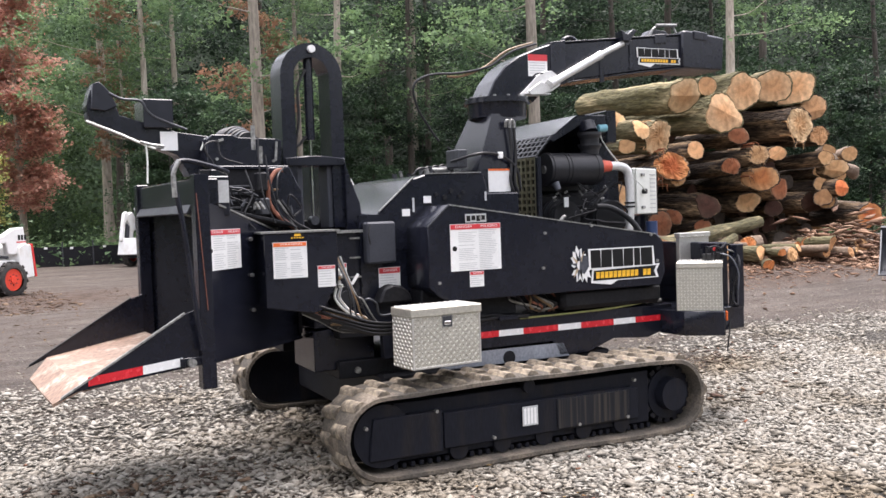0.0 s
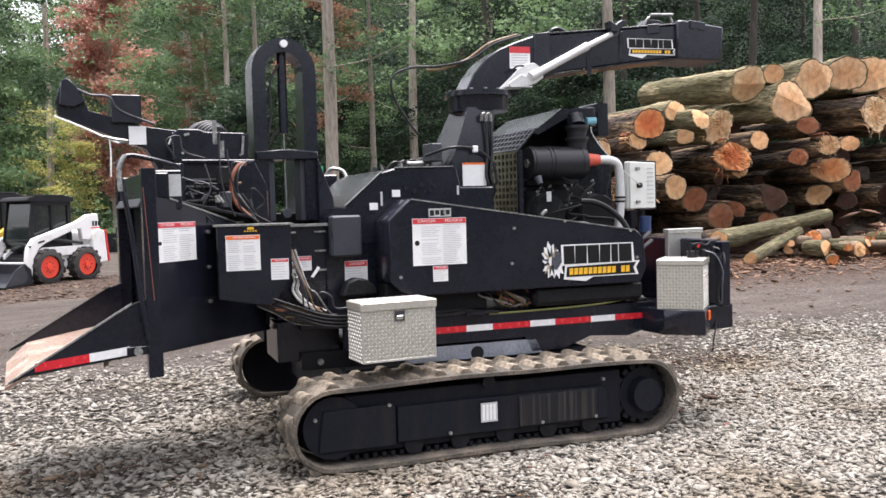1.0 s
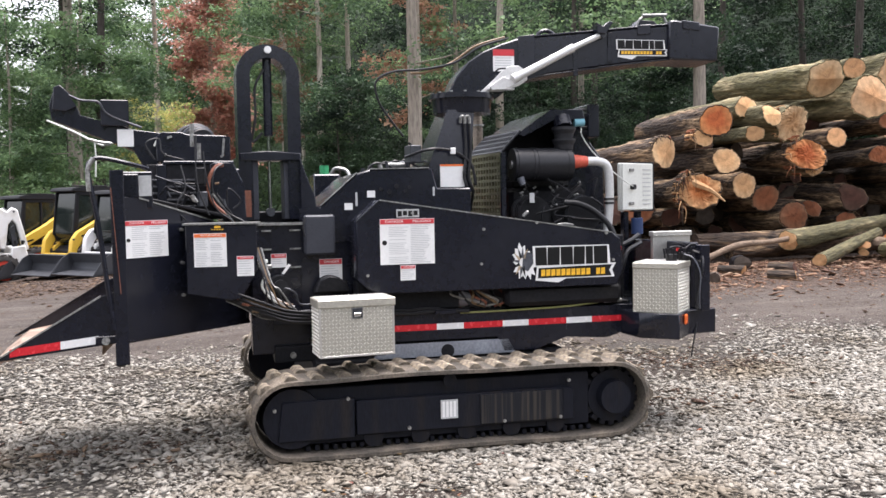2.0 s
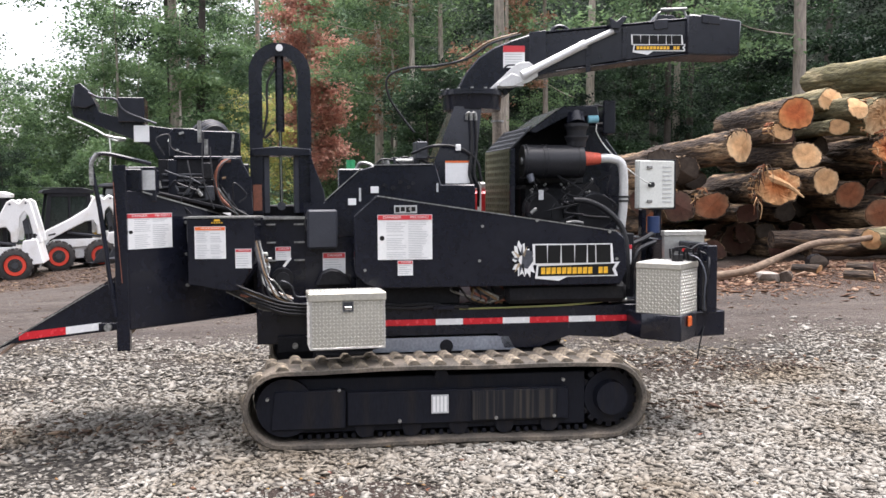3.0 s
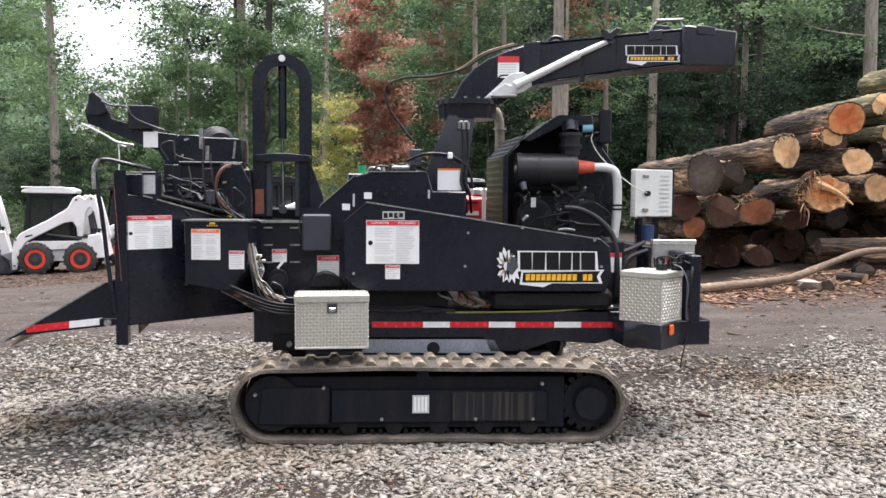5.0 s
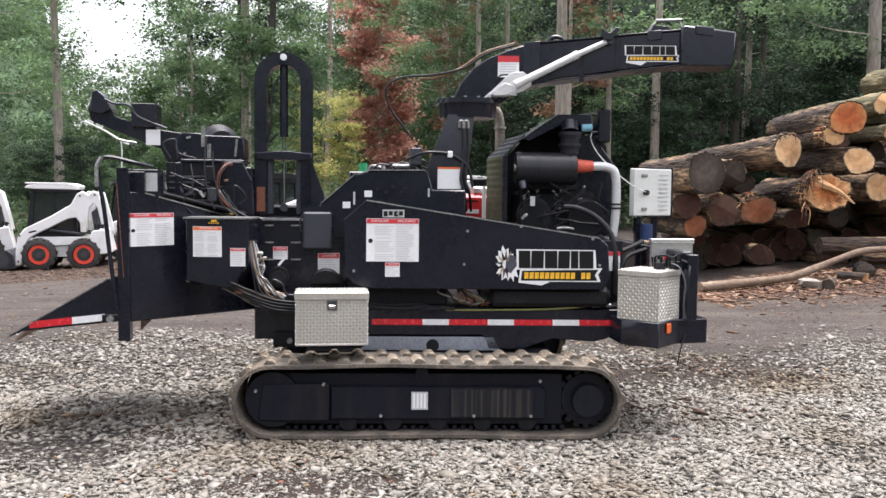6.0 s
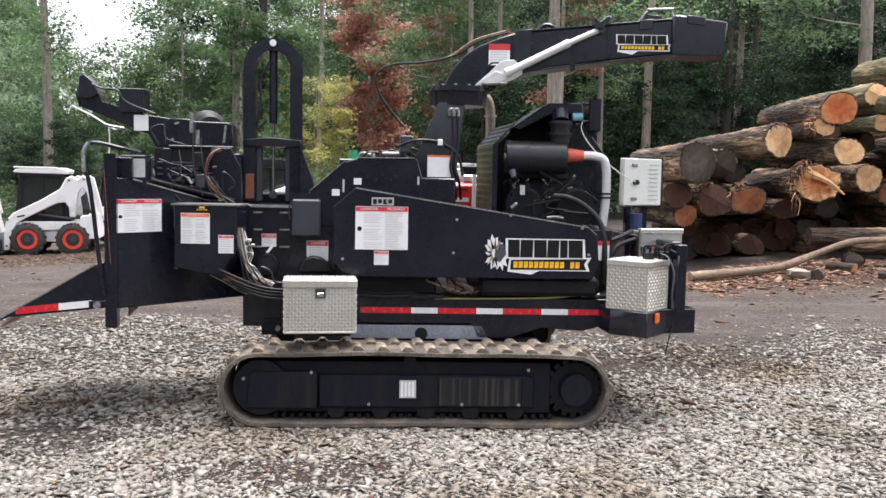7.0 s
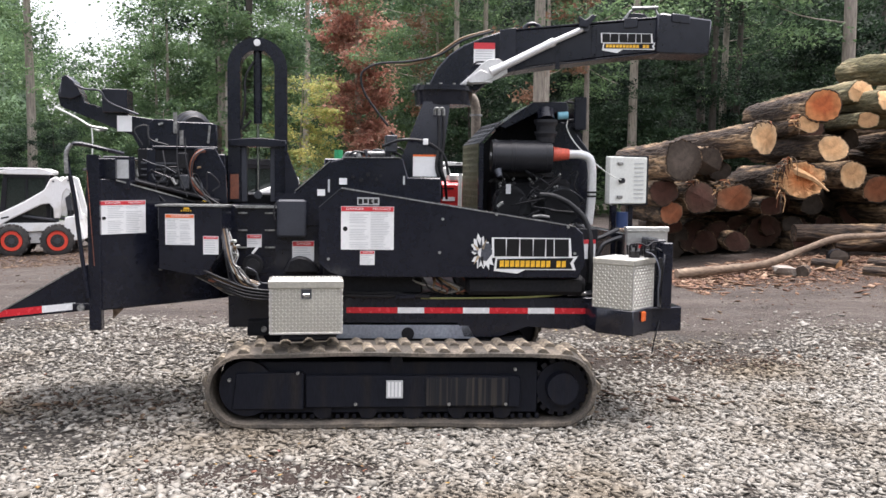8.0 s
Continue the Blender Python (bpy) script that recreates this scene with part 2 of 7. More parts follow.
# brown darkened to near black, standing in for shade deep in the pile
END_BROWN_SHADED = wood_end("sawn_end_brown_shaded", (0.070, 0.040, 0.027), (0.058, 0.025, 0.017))
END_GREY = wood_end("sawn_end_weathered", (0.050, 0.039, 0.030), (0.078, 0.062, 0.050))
# dark cool blotches put the shade between leaf clumps into the colour
LEAF_GREEN = ramp_surface("green_leaves", [(0.155, 0.245, 0.115), (0.19, 0.295, 0.13), (0.165, 0.26, 0.125), (0.24, 0.345, 0.145)], 0.5, 3, 0, translucent=0.45, stain_shade=((0.30, 0.345, 0.39), 0.5, 0.43, 0.61))
# darker leaf copy, with the shade of the deeper wood in its colour
LEAF_DARK = ramp_surface("shade_darkened_leaves", [(0.040, 0.074, 0.038), (0.053, 0.096, 0.047), (0.045, 0.083, 0.044), (0.095, 0.155, 0.07)], 0.55, 3, 0, translucent=0.35, stain_shade=((0.24, 0.28, 0.34), 0.38, 0.40, 0.56))
LEAF_RED = ramp_surface("russet_leaves", [(0.56, 0.27, 0.21), (0.66, 0.38, 0.29), (0.39, 0.18, 0.145), (0.60, 0.42, 0.31)], 0.6, 3, 0, translucent=0.5)
LEAF_BROWN = ramp_surface("browning_leaves", [(0.27, 0.14, 0.09), (0.36, 0.195, 0.13), (0.20, 0.15, 0.08)], 0.6, 3, 0, translucent=0.4)
LEAF_YELLOW = ramp_surface("yellowing_leaves", [(0.55, 0.49, 0.17), (0.62, 0.52, 0.20), (0.32, 0.42, 0.15), (0.47, 0.47, 0.17)], 0.55, 3, 0, translucent=0.5, stain_shade=((0.6, 0.66, 0.6), 0.8, 0.48, 0.62))
STONE = ramp_surface("crushed_limestone", [(0.150, 0.134, 0.109), (0.245, 0.228, 0.196), (0.320, 0.303, 0.268), (0.200, 0.180, 0.150), (0.285, 0.269, 0.236), (0.175, 0.155, 0.126), (0.262, 0.242, 0.208)], 0.85, 30, 0.25, stain_shade=((0.66, 0.58, 0.48), 0.55, 0.50, 0.66))
BARK_BITS = ramp_surface("bark_bits", [(0.15, 0.08, 0.05), (0.24, 0.14, 0.088), (0.09, 0.05, 0.036), (0.19, 0.11, 0.07), (0.32, 0.22, 0.15)], 0.9, 20, 0.2)
CHIPS = ramp_surface("wood_chips", [(0.07, 0.042, 0.030), (0.12, 0.076, 0.050), (0.045, 0.032, 0.025), (0.09, 0.058, 0.040), (0.20, 0.14, 0.09)], 0.9, 20, 0.2)
LITTER = ramp_surface("fallen_leaves", [(0.17, 0.09, 0.045), (0.34, 0.22, 0.07), (0.10, 0.055, 0.035), (0.26, 0.10, 0.05), (0.16, 0.07, 0.06)], 0.8, 20, 0)


# ---------------------------------------------------------------- mesh helpers
WHERE = {}


def turned(x, y, degrees, long=1.0):
    """Swing about an upright axis at x, y; long: how far lengths along x are drawn in."""
    return Matrix.Translation((x, y, 0)) @ Matrix.Rotation(radians(degrees), 4, "Z") @ Matrix.Diagonal((long, 1, 1, 1)) @ Matrix.Translation((-x, -y, 0))


SQUARE = Matrix.Identity(4)
ASKEW = turned(2.85, 4.733, -5.2, .98)   # the chipper stands a little askew in the yard
HOUSING = ASKEW @ Matrix.Translation((0, .09, 0))
MOTOR = turned(4.30, 5.18, -5.2)
LAY = [SQUARE]


def poly(bm, pts, axis, a, b, bev=0.0, m=None):
    """A flat outline pushed along an axis from a to b. axis y: (x, z) outline; z: (x, y); x: (y, z)."""
    def at(p, h):
        return {"y": (p[0], h, p[1]), "z": (p[0], p[1], h), "x": (h, p[0], p[1])}[axis]
    lo, hi = [bm.verts.new(at(p, a)) for p in pts], [bm.verts.new(at(p, b)) for p in pts]
    k = len(pts)
    faces = [bm.faces.new(lo), bm.faces.new(hi)] + [bm.faces.new((lo[i], lo[(i + 1) % k], hi[(i + 1) % k], hi[i])) for i in range(k)]
    bmesh.ops.recalc_face_normals(bm, faces=faces)
    verts = lo + hi
    if bev:
        edges = list({e for f in faces for e in f.edges})
        got = bmesh.ops.bevel(bm, geom=edges, offset=bev, segments=1, affect="EDGES", profile=0.5)
        verts = list({v for f in got["faces"] for v in f.verts} | {v for v in verts if v.is_valid})
    if m is not None:
        bmesh.ops.transform(bm, matrix=m, verts=verts)
    return bm


def box(bm, x0, x1, y0, y1, z0, z1, bev=0.0, m=None):
    return poly(bm, [(x0, z0), (x1, z0), (x1, z1), (x0, z1)], "y", y0, y1, bev, m)


def rod(bm, p, q, r, r2=None, seg=14, cap=True):
    p, q = Vector(p), Vector(q)
    d = q - p
    turn = Matrix.Translation((p + q) / 2) @ d.to_track_quat("Z", "Y").to_matrix().to_4x4()
    bmesh.ops.create_cone(bm, cap_ends=cap, segments=seg, radius1=r, radius2=r if r2 is None else r2, depth=d.length, matrix=turn)
    return bm


def tube(bm, pts, r, seg=8, steps=6):
    """A smooth bent pipe through the points."""
    P = [Vector(p) for p in pts]
    ext = [2 * P[0] - P[1]] + P + [2 * P[-1] - P[-2]]
    line = []
    for i in range(1, len(ext) - 2):
        a, b, c, d = ext[i - 1:i + 3]
        for s in range(steps):
            t = s / steps
            line.append(0.5 * (2 * b + (c - a) * t + (2 * a - 5 * b + 4 * c - d) * t * t + (3 * b - a - 3 * c + d) * t ** 3))
    line.append(P[-1])
    up, rings = Vector((0.13, 0.31, 0.94)), []
    for i, p in enumerate(line):
        d = (line[min(i + 1, len(line) - 1)] - line[max(i - 1, 0)]).normalized()
        s = d.cross(up)
        s = s.normalized() if s.length > 1e-4 else Vector((1, 0, 0))
        u = s.cross(d).normalized()
        rr = r(i / (len(line) - 1)) if callable(r) else r
        rings.append([bm.verts.new(p + rr * (math.cos(6.28319 * k / seg) * s + math.sin(6.28319 * k / seg) * u)) for k in range(seg)])
    for a, b in zip(rings, rings[1:]):
        for k in range(seg):
            bm.faces.new((a[k], a[(k + 1) % seg], b[(k + 1) % seg], b[k]))
    bm.faces.new(rings[0][::-1]), bm.faces.new(rings[-1])
    return bm


def link_mesh(name, me, material, parent, at=None):
    ob = new(name, me)
    if material is not None and not me.materials:
        me.materials.append(material)
    WHERE[ob] = Vector(at) if at is not None else Vector((0, 0, 0))
    if parent is not None:
        ob.parent = parent
        ob.location = WHERE[ob] - WHERE[parent]
    else:
        ob.location = WHERE[ob]
    return ob


def finish(name, bm, material, smooth=35, centre=None):
    lo = [min(v.co[i] for v in bm.verts) for i in range(3)]
    hi = [max(v.co[i] for v in bm.verts) for i in range(3)]
    c = Vector(centre) if centre is not None else Vector([(lo[i] + hi[i]) / 2 for i in range(3)])
    bmesh.ops.translate(bm, verts=bm.verts, vec=-c)
    bmesh.ops.recalc_face_normals(bm, faces=bm.faces)
    me = bpy.data.meshes.new(name)
    bm.to_mesh(me)
    bm.free()
    if smooth:
        me.shade_smooth()
        me.set_sharp_from_angle(angle=radians(smooth))
    me.materials.append(material)
    return me, c


def part(name, bm, material, parent, label="", smooth=35):
    """One mesh, drawn in metres as it lies, as a child of a thing or of a part."""
    if LAY[0] is not SQUARE:
        bm.transform(LAY[0])
    me, c = finish(name, bm, material, smooth)
    ob = link_mesh(name, me, material, parent, c)
    if label:
        tagged(ob, label)
    return ob


def thing(name, at, label, category, group="", kind=""):
    ob = new(name)
    ob.location = at
    ob.empty_display_size = 0.3
    WHERE[ob] = Vector(at)
    return tagged(ob, label, category, group, kind)


def solo(name, bm, material, label, category, group="", kind="", smooth=35):
    me, c = finish(name, bm, material, smooth)
    return tagged(link_mesh(name, me, material, None, c), label, category, group, kind)


def B():
    return bmesh.new()


def np_mesh(name, verts, faces, material):
    """A mesh from arrays: verts (n, 3), faces (k, corners)."""
    me = bpy.data.meshes.new(name)
    k, c = faces.shape
    me.vertices.add(len(verts)), me.loops.add(k * c), me.polygons.add(k)
    me.vertices.foreach_set("co", np.ascontiguousarray(verts, dtype=np.float32).ravel())
    me.loops.foreach_set("vertex_index", np.ascontiguousarray(faces, dtype=np.int32).ravel())
    me.polygons.foreach_set("loop_start", np.arange(0, k * c, c, dtype=np.int32))
    me.update(calc_edges=True)
    me.validate()
    me.materials.append(material)
    return me


def rng(seed):
    return np.random.default_rng(seed)


# ---------------------------------------------------------------- ground
def smooth_step(t):
    t = np.clip(t, 0, 1)
    return t * t * (3 - 2 * t)


def ground_height(x, y):
    """Level under the chipper, falling off gently towards the parked loaders."""
    x, y = np.asarray(x, float), np.asarray(y, float)
    dip = 0.50 * smooth_step((y - 9) / 13) * smooth_step((1.6 - x) / 6.5)
    back = 0.06 * smooth_step((y - 14) / 10)
    rough = 0.02 * np.sin(x * 1.7 + 0.6 * y) * np.sin(y * 1.3 - 0.4 * x) * smooth_step((y - 7) / 3)
    mound = 0.27 * smooth_step((y - 10.2) / 3) * smooth_step((x - 8.6) / 3.5) * (1 - smooth_step((y - 20) / 6))
    return -0.03 - dip - back + rough + mound


def gh(x, y):
    return float(ground_height(x, y))


def make_ground():
    xs = np.concatenate([np.linspace(-400, -30, 14)[:-1], np.linspace(-30, 40, 141), np.linspace(40, 400, 14)[1:]])
    ys = np.concatenate([np.linspace(-300, -12, 10)[:-1], np.linspace(-12, 60, 145), np.linspace(60, 500, 14)[1:]])
    X, Y = np.meshgrid(xs, ys)
    V = np.stack([X, Y, ground_height(X, Y)], -1).reshape(-1, 3)
    w, h = len(xs), len(ys)
    i = (np.arange(h - 1)[:, None] * w + np.arange(w - 1)[None]).ravel()
    F = np.stack([i, i + 1, i + 1 + w, i + w], 1)
    m = bpy.data.materials.new("yard_ground")
    m.use_nodes = True
    n, l = m.node_tree.nodes, m.node_tree.links
    b = n["Principled BSDF"]
    b.inputs["Specular IOR Level"].default_value = 0.25
    co = n.new("ShaderNodeTexCoord")

    def tex(scale, detail=5, rough=0.6, stretch=None):
        t = n.new("ShaderNodeTexNoise")
        t.inputs["Scale"].default_value, t.inputs["Detail"].default_value, t.inputs["Roughness"].default_value = scale, detail, rough
        src = co.outputs["Object"]
        if stretch:
            mp = n.new("ShaderNodeMapping")
            mp.inputs["Scale"].default_value = stretch
            mp.inputs["Rotation"].default_value = (0, 0, radians(8))
            l.new(src, mp.inputs[0])
            src = mp.outputs[0]
        l.new(src, t.inputs["Vector"])
        return t.outputs[0]

    def mix(fac, a, c):
        x = n.new("ShaderNodeMix")
        x.data_type = "RGBA"
        for sock, v in ((6, a), (7, c)):
            if isinstance(v, tuple):
                x.inputs[sock].default_value = (*v, 1)
            else:
                l.new(v, x.inputs[sock])
        l.new(fac, x.inputs[0])
        return x.outputs[2]

    def rangeof(v, a, c, lo=0.0, hi=1.0):
        x = n.new("ShaderNodeMapRange")
        for k, q in enumerate((a, c, lo, hi)):
            x.inputs[1 + k].default_value = q
        l.new(v, x.inputs[0])
        return x.outputs[0]

    dirt = mix(rangeof(tex(0.9, 7, 0.7, (0.28, 1.7, 1)), 0.36, 0.62), (0.044, 0.034, 0.029), (0.108, 0.088, 0.075))
    dirt = mix(rangeof(tex(14, 6, 0.7), 0.5, 0.75, 0, 0.55), dirt, (0.18, 0.155, 0.132))
    dirt = mix(rangeof(tex(3.2, 4, 0.6), 0.55, 0.72, 0, 0.6), dirt, (0.042, 0.033, 0.028))
    dirt = mix(rangeof(tex(38, 5, 0.75), 0.52, 0.68, 0, 0.6), dirt, (0.20, 0.175, 0.15))
    dirt = mix(rangeof(tex(29, 5, 0.75, (0.7, 1.2, 1)), 0.54, 0.70, 0, 0.7), dirt, (0.035, 0.027, 0.023))
    vor = n.new("ShaderNodeTexVoronoi")
    vor.inputs["Scale"].default_value = 26
    l.new(co.outputs["Object"], vor.inputs["Vector"])
    bw = n.new("ShaderNodeRGBToBW")
    l.new(vor.outputs["Color"], bw.inputs[0])
    grit = mix(rangeof(bw.outputs[0], 0.2, 0.8), (0.06, 0.053, 0.045), (0.17, 0.155, 0.132))
    grit = mix(rangeof(vor.outputs["Distance"], 0.30, 0.62), grit, (0.03, 0.026, 0.022))
    grit = mix(rangeof(tex(0.7, 5, 0.65), 0.48, 0.6, 0, 0.8), grit, (0.062, 0.047, 0.036))
    # brown dirt right of the track, with the chipper's soft shadow painted in
    spot = n.new("ShaderNodeMapping")
    spot.inputs["Location"].default_value, spot.inputs["Scale"].default_value = (-5.7 / 1.5, -6.1 / 0.95, 0), (1 / 1.5, 1 / 0.95, 0)
    l.new(co.outputs["Object"], spot.inputs[0])
    far_ = n.new("ShaderNodeVectorMath")
    far_.operation = "LENGTH"
    l.new(spot.outputs[0], far_.inputs[0])
    grit = mix(rangeof(far_.outputs["Value"], 1.25, 0.6, 0, 0.9), grit, (0.055, 0.042, 0.033))
    spot2 = n.new("ShaderNodeMapping")
    spot2.inputs["Location"].default_value, spot2.inputs["Scale"].default_value = (-2.35 / 0.8, -3.62 / 0.36, 0), (1 / 0.8, 1 / 0.36, 0)
    l.new(co.outputs["Object"], spot2.inputs[0])
    far2 = n.new("ShaderNodeVectorMath")
    far2.operation = "LENGTH"
    l.new(spot2.outputs[0], far2.inputs[0])
    grit = mix(rangeof(far2.outputs["Value"], 1.3, 0.5, 0, 0.9), grit, (0.06, 0.042, 0.034))
    sep = n.new("ShaderNodeSeparateXYZ")
    l.new(co.outputs["Object"], sep.inputs[0])
    edge = n.new("ShaderNodeMath")
    edge.operation = "MULTIPLY_ADD"
    edge.inputs[1].default_value = 3.0
    l.new(tex(0.8, 5, 0.7), edge.inputs[0]), l.new(sep.outputs[1], edge.inputs[2])
    slant = n.new("ShaderNodeMath")
    slant.operation = "MULTIPLY_ADD"
    slant.inputs[1].default_value = 0.16
    l.new(sep.outputs[0], slant.inputs[0]), l.new(edge.outputs[0], slant.inputs[2])
    col = mix(rangeof(slant.outputs[0], 9.7, 11.0), grit, dirt)
    for cx, cy, rx, ry in ((-3.0, 21.0, 9.0, 4.0), (14.0, 13.0, 6.5, 2.4)):
        mp = n.new("ShaderNodeMapping")
        mp.inputs["Location"].default_value, mp.inputs["Scale"].default_value = (-cx / rx, -cy / ry, 0), (1 / rx, 1 / ry, 0)
        l.new(co.outputs["Object"], mp.inputs[0])
        away = n.new("ShaderNodeVectorMath")
        away.operation = "LENGTH"
        l.new(mp.outputs[0], away.inputs[0])
        rag = n.new("ShaderNodeMath")
        rag.operation = "MULTIPLY_ADD"
        rag.inputs[1].default_value = 0.9
        l.new(tex(1.1, 6, 0.7), rag.inputs[0]), l.new(away.outputs["Value"], rag.inputs[2])
        brown = mix(rangeof(tex(6, 6, 0.7), 0.4, 0.65), (0.045, 0.030, 0.023), (0.11, 0.076, 0.058))
        col = mix(rangeof(rag.outputs[0], 1.55, 1.2, 0, 0.85), col, brown)
    l.new(col, b.inputs["Base Color"])
    l.new(rangeof(tex(1.3), 0.35, 0.65, 0.72, 0.97), b.inputs["Roughness"])
    bp = n.new("ShaderNodeBump")
    bp.inputs["Strength"].default_value, bp.inputs["Distance"].default_value = 1.0, 0.10
    l.new(tex(5, 10, 0.75, (0.6, 1.3, 1)), bp.inputs["Height"])
    l.new(bp.outputs[0], b.inputs["Normal"])
    me = np_mesh("ground", V, F, m)
    me.shade_smooth()
    tagged(link_mesh("ground", me, m, None), "yard of packed brown dirt and gravel bed", "ground", kind="structure")


make_ground()

LUMP = np.array([[1, 0, 0], [0, 1, 0], [-1, 0, 0], [0, -1, 0], [.25, .2, 1], [-.2, -.25, -1]], float)
LUMP_F = np.array([[0, 1, 4], [1, 2, 4], [2, 3, 4], [3, 0, 4], [1, 0, 5], [2, 1, 5], [3, 2, 5], [0, 3, 5]])


def scatter(name, xy, size, flat, lift, material, label, category, seed, jitter=0.38, long=1.0, tip=0.6):
    """Many loose lumps on the ground as one sheet of stuff."""
    g = rng(seed)
    k = len(xy)
    S = size[:, None] * np.stack([g.uniform(0.8, 1.3, k) * long, g.uniform(0.65, 1.1, k), g.uniform(0.6, 1.1, k) * flat], 1)
    P = (LUMP[None] + g.uniform(-jitter, jitter, (k, 6, 3))) * (1 - 0.3 * g.random((k, 6, 1))) * S[:, None]
    tx, ty, a = g.uniform(-0.5, 0.5, k), g.uniform(-0.5, 0.5, k), g.uniform(0, 6.283, k)
    P[..., 2] += P[..., 0] * tx[:, None] * tip + P[..., 1] * ty[:, None] * tip
    c, s = np.cos(a)[:, None], np.sin(a)[:, None]
    X, Y = P[..., 0] * c - P[..., 1] * s, P[..., 0] * s + P[..., 1] * c
    Z = P[..., 2] + (ground_height(xy[:, 0], xy[:, 1]) + lift * size * flat)[:, None]
    V = np.stack([X + xy[:, :1], Y + xy[:, 1:], Z], -1).reshape(-1, 3)
    F = (LUMP_F[None] + 6 * np.arange(k)[:, None, None]).reshape(-1, 3)
    me = np_mesh(name, V, F, material)
    return tagged(link_mesh(name, me, material, None), label, category, kind="stuff")


def gravel():
    g = rng(11)
    near = np.stack([g.uniform(-1.8, 8.4, 84000) + g.normal(0, 0.4, 84000), g.uniform(2.9, 6.2, 84000) + g.normal(0, 0.12, 84000)], 1)
    mid = np.stack([g.uniform(-3.8, 12.0, 36000), 6.2 + 3.2 * g.power(1.0, 36000)], 1)
    rest = np.stack([g.normal(3.2, 5.0, 4000), 3.2 - np.abs(g.normal(0, 1.9, 4000))], 1)
    skirt = np.stack([g.uniform(-2.4, 9.0, 8000), 2.9 - np.abs(g.normal(0, 0.5, 8000))], 1)
    mid = np.concatenate([mid, rest, skirt])
    xy = np.concatenate([near, mid])
    x, y = xy[:, 0], xy[:, 1]
    ragged = 8.5 - 1.3 * smooth_step((x - 3.5) / 4) + 0.5 * np.sin(x * 0.9) + 0.35 * np.sin(x * 2.3 + 1) + g.normal(0, 0.5, len(xy))
    # muddy patches with stone pressed in; two also darken for the chipper's shadow
    mud = np.exp(-((x - 2.35) / 0.6) ** 2 - ((y - 3.62) / 0.25) ** 2) + 0.8 * np.exp(-((x - 0.9) / 1.2) ** 2 - ((y - 4.6) / 0.6) ** 2)
    mud += 0.85 * np.exp(-((x - 5.7) / 1.1) ** 2 - ((y - 6.1) / 0.7) ** 2)
    mud += 0.35 * (np.sin(x * 1.9 + 0.7 * y) * np.sin(y * 2.7 - 0.5 * x) > 0.55)
    keep = (y < ragged) & (g.random(len(xy)) > np.minimum(0.85, mud))
    xy = xy[keep]
    size = np.exp(g.normal(math.log(0.0180), 0.38, len(xy))) * (1 + 0.1 * (xy[:, 1] > 6.2))
    scatter("gravel", xy, np.clip(size, 0.007, 0.045), 0.44, 0.5, STONE, "loose pale grey crushed limestone gravel", "gravel", 12, 0.5, 1.25, 0.7)
    k = 5000
    xy = np.stack([g.normal(2.3, 1.1, k), g.normal(3.7, 0.5, k)], 1)
    size = np.exp(g.normal(math.log(0.0088), 0.3, k))
    scatter("fine_gravel", xy, np.clip(size, 0.005, 0.016), 0.45, 0.35, STONE, "small stone chips between the larger gravel", "gravel", 13, 0.5, 1.2, 0.7)


gravel()


# ---------------------------------------------------------------- lettering and decals
def words(text, height, width=None):
    """Flat lettering as a mesh, its lower left corner at the origin, in the x-z plane, facing -y."""
    cu = bpy.data.curves.new("lettering", "FONT")
    cu.body, cu.size = text, 1.0
    ob = new("lettering", cu)
    me = bpy.data.meshes.new_from_object(ob.evaluated_get(bpy.context.evaluated_depsgraph_get()))
    bpy.data.objects.remove(ob)
    bpy.data.curves.remove(cu)
    co = np.array([v.co[:] for v in me.vertices])
    lo, hi = co.min(0), co.max(0)
    s = height / (hi[1] - lo[1])
    sx = width / (hi[0] - lo[0]) if width else s
    for v in me.vertices:
        v.co = ((v.co.x - lo[0]) * sx, 0, (v.co.y - lo[1]) * s)
    return me


def lettering(text, x, y, z, height, width, material, parent):
    me = words(text, height, width)
    me.materials.append(material)
    me.transform(LAY[0].to_3x3().to_4x4())
    return link_mesh("lettering", me, material, parent, LAY[0] @ Vector((x, y, z)))


def warning_decal(x0, x1, z0, z1, y, parent, head=RED_INK, title=("DANGER", "PELIGRO"), cols=2, rows=15, bar=0.13, spot=True):
    """A printed warning sheet: white vinyl, coloured header, lines of small print."""
    w, h = x1 - x0, z1 - z0
    d = part("warning_decal", box(B(), x0, x1, y - 0.003, y, z0, z1), DECAL, parent, "white printed safety decal with coloured header", 0)
    zb = z1 - h * bar
    part("header", box(B(), x0 + 0.003, x1 - 0.003, y - 0.005, y - 0.003, zb, z1 - 0.003), head, d, "coloured header strip", 0)
    for i, t in enumerate(title):
        cw = w / len(title)
        tw = min(cw * 0.66, 0.13)
        lettering(t, x0 + cw * i + (cw - tw) / 2 + 0.006, y - 0.0062, zb + h * bar * 0.28, h * bar * 0.46, tw, DECAL, d)
    g = random.Random(int(x0 * 1000))
    left = x0 + w * (0.16 if spot else 0.06)
    cw = (x1 - left - w * 0.04) / cols
    bm = B()
    for c in range(cols):
        for r in range(rows):
            zz = zb - (zb - z0) * (r + 0.75) / (rows + 0.8)
            if g.random() < 0.12:
                continue
            ln = cw * g.uniform(0.6, 0.93)
            box(bm, left + c * cw, left + c * cw + ln, y - 0.0042, y - 0.003, zz - 0.0016, zz + 0.0016)
    part("small_print", bm, DECAL_GREY, d, "lines of grey small print", 0)
    if spot:
        bm = B()
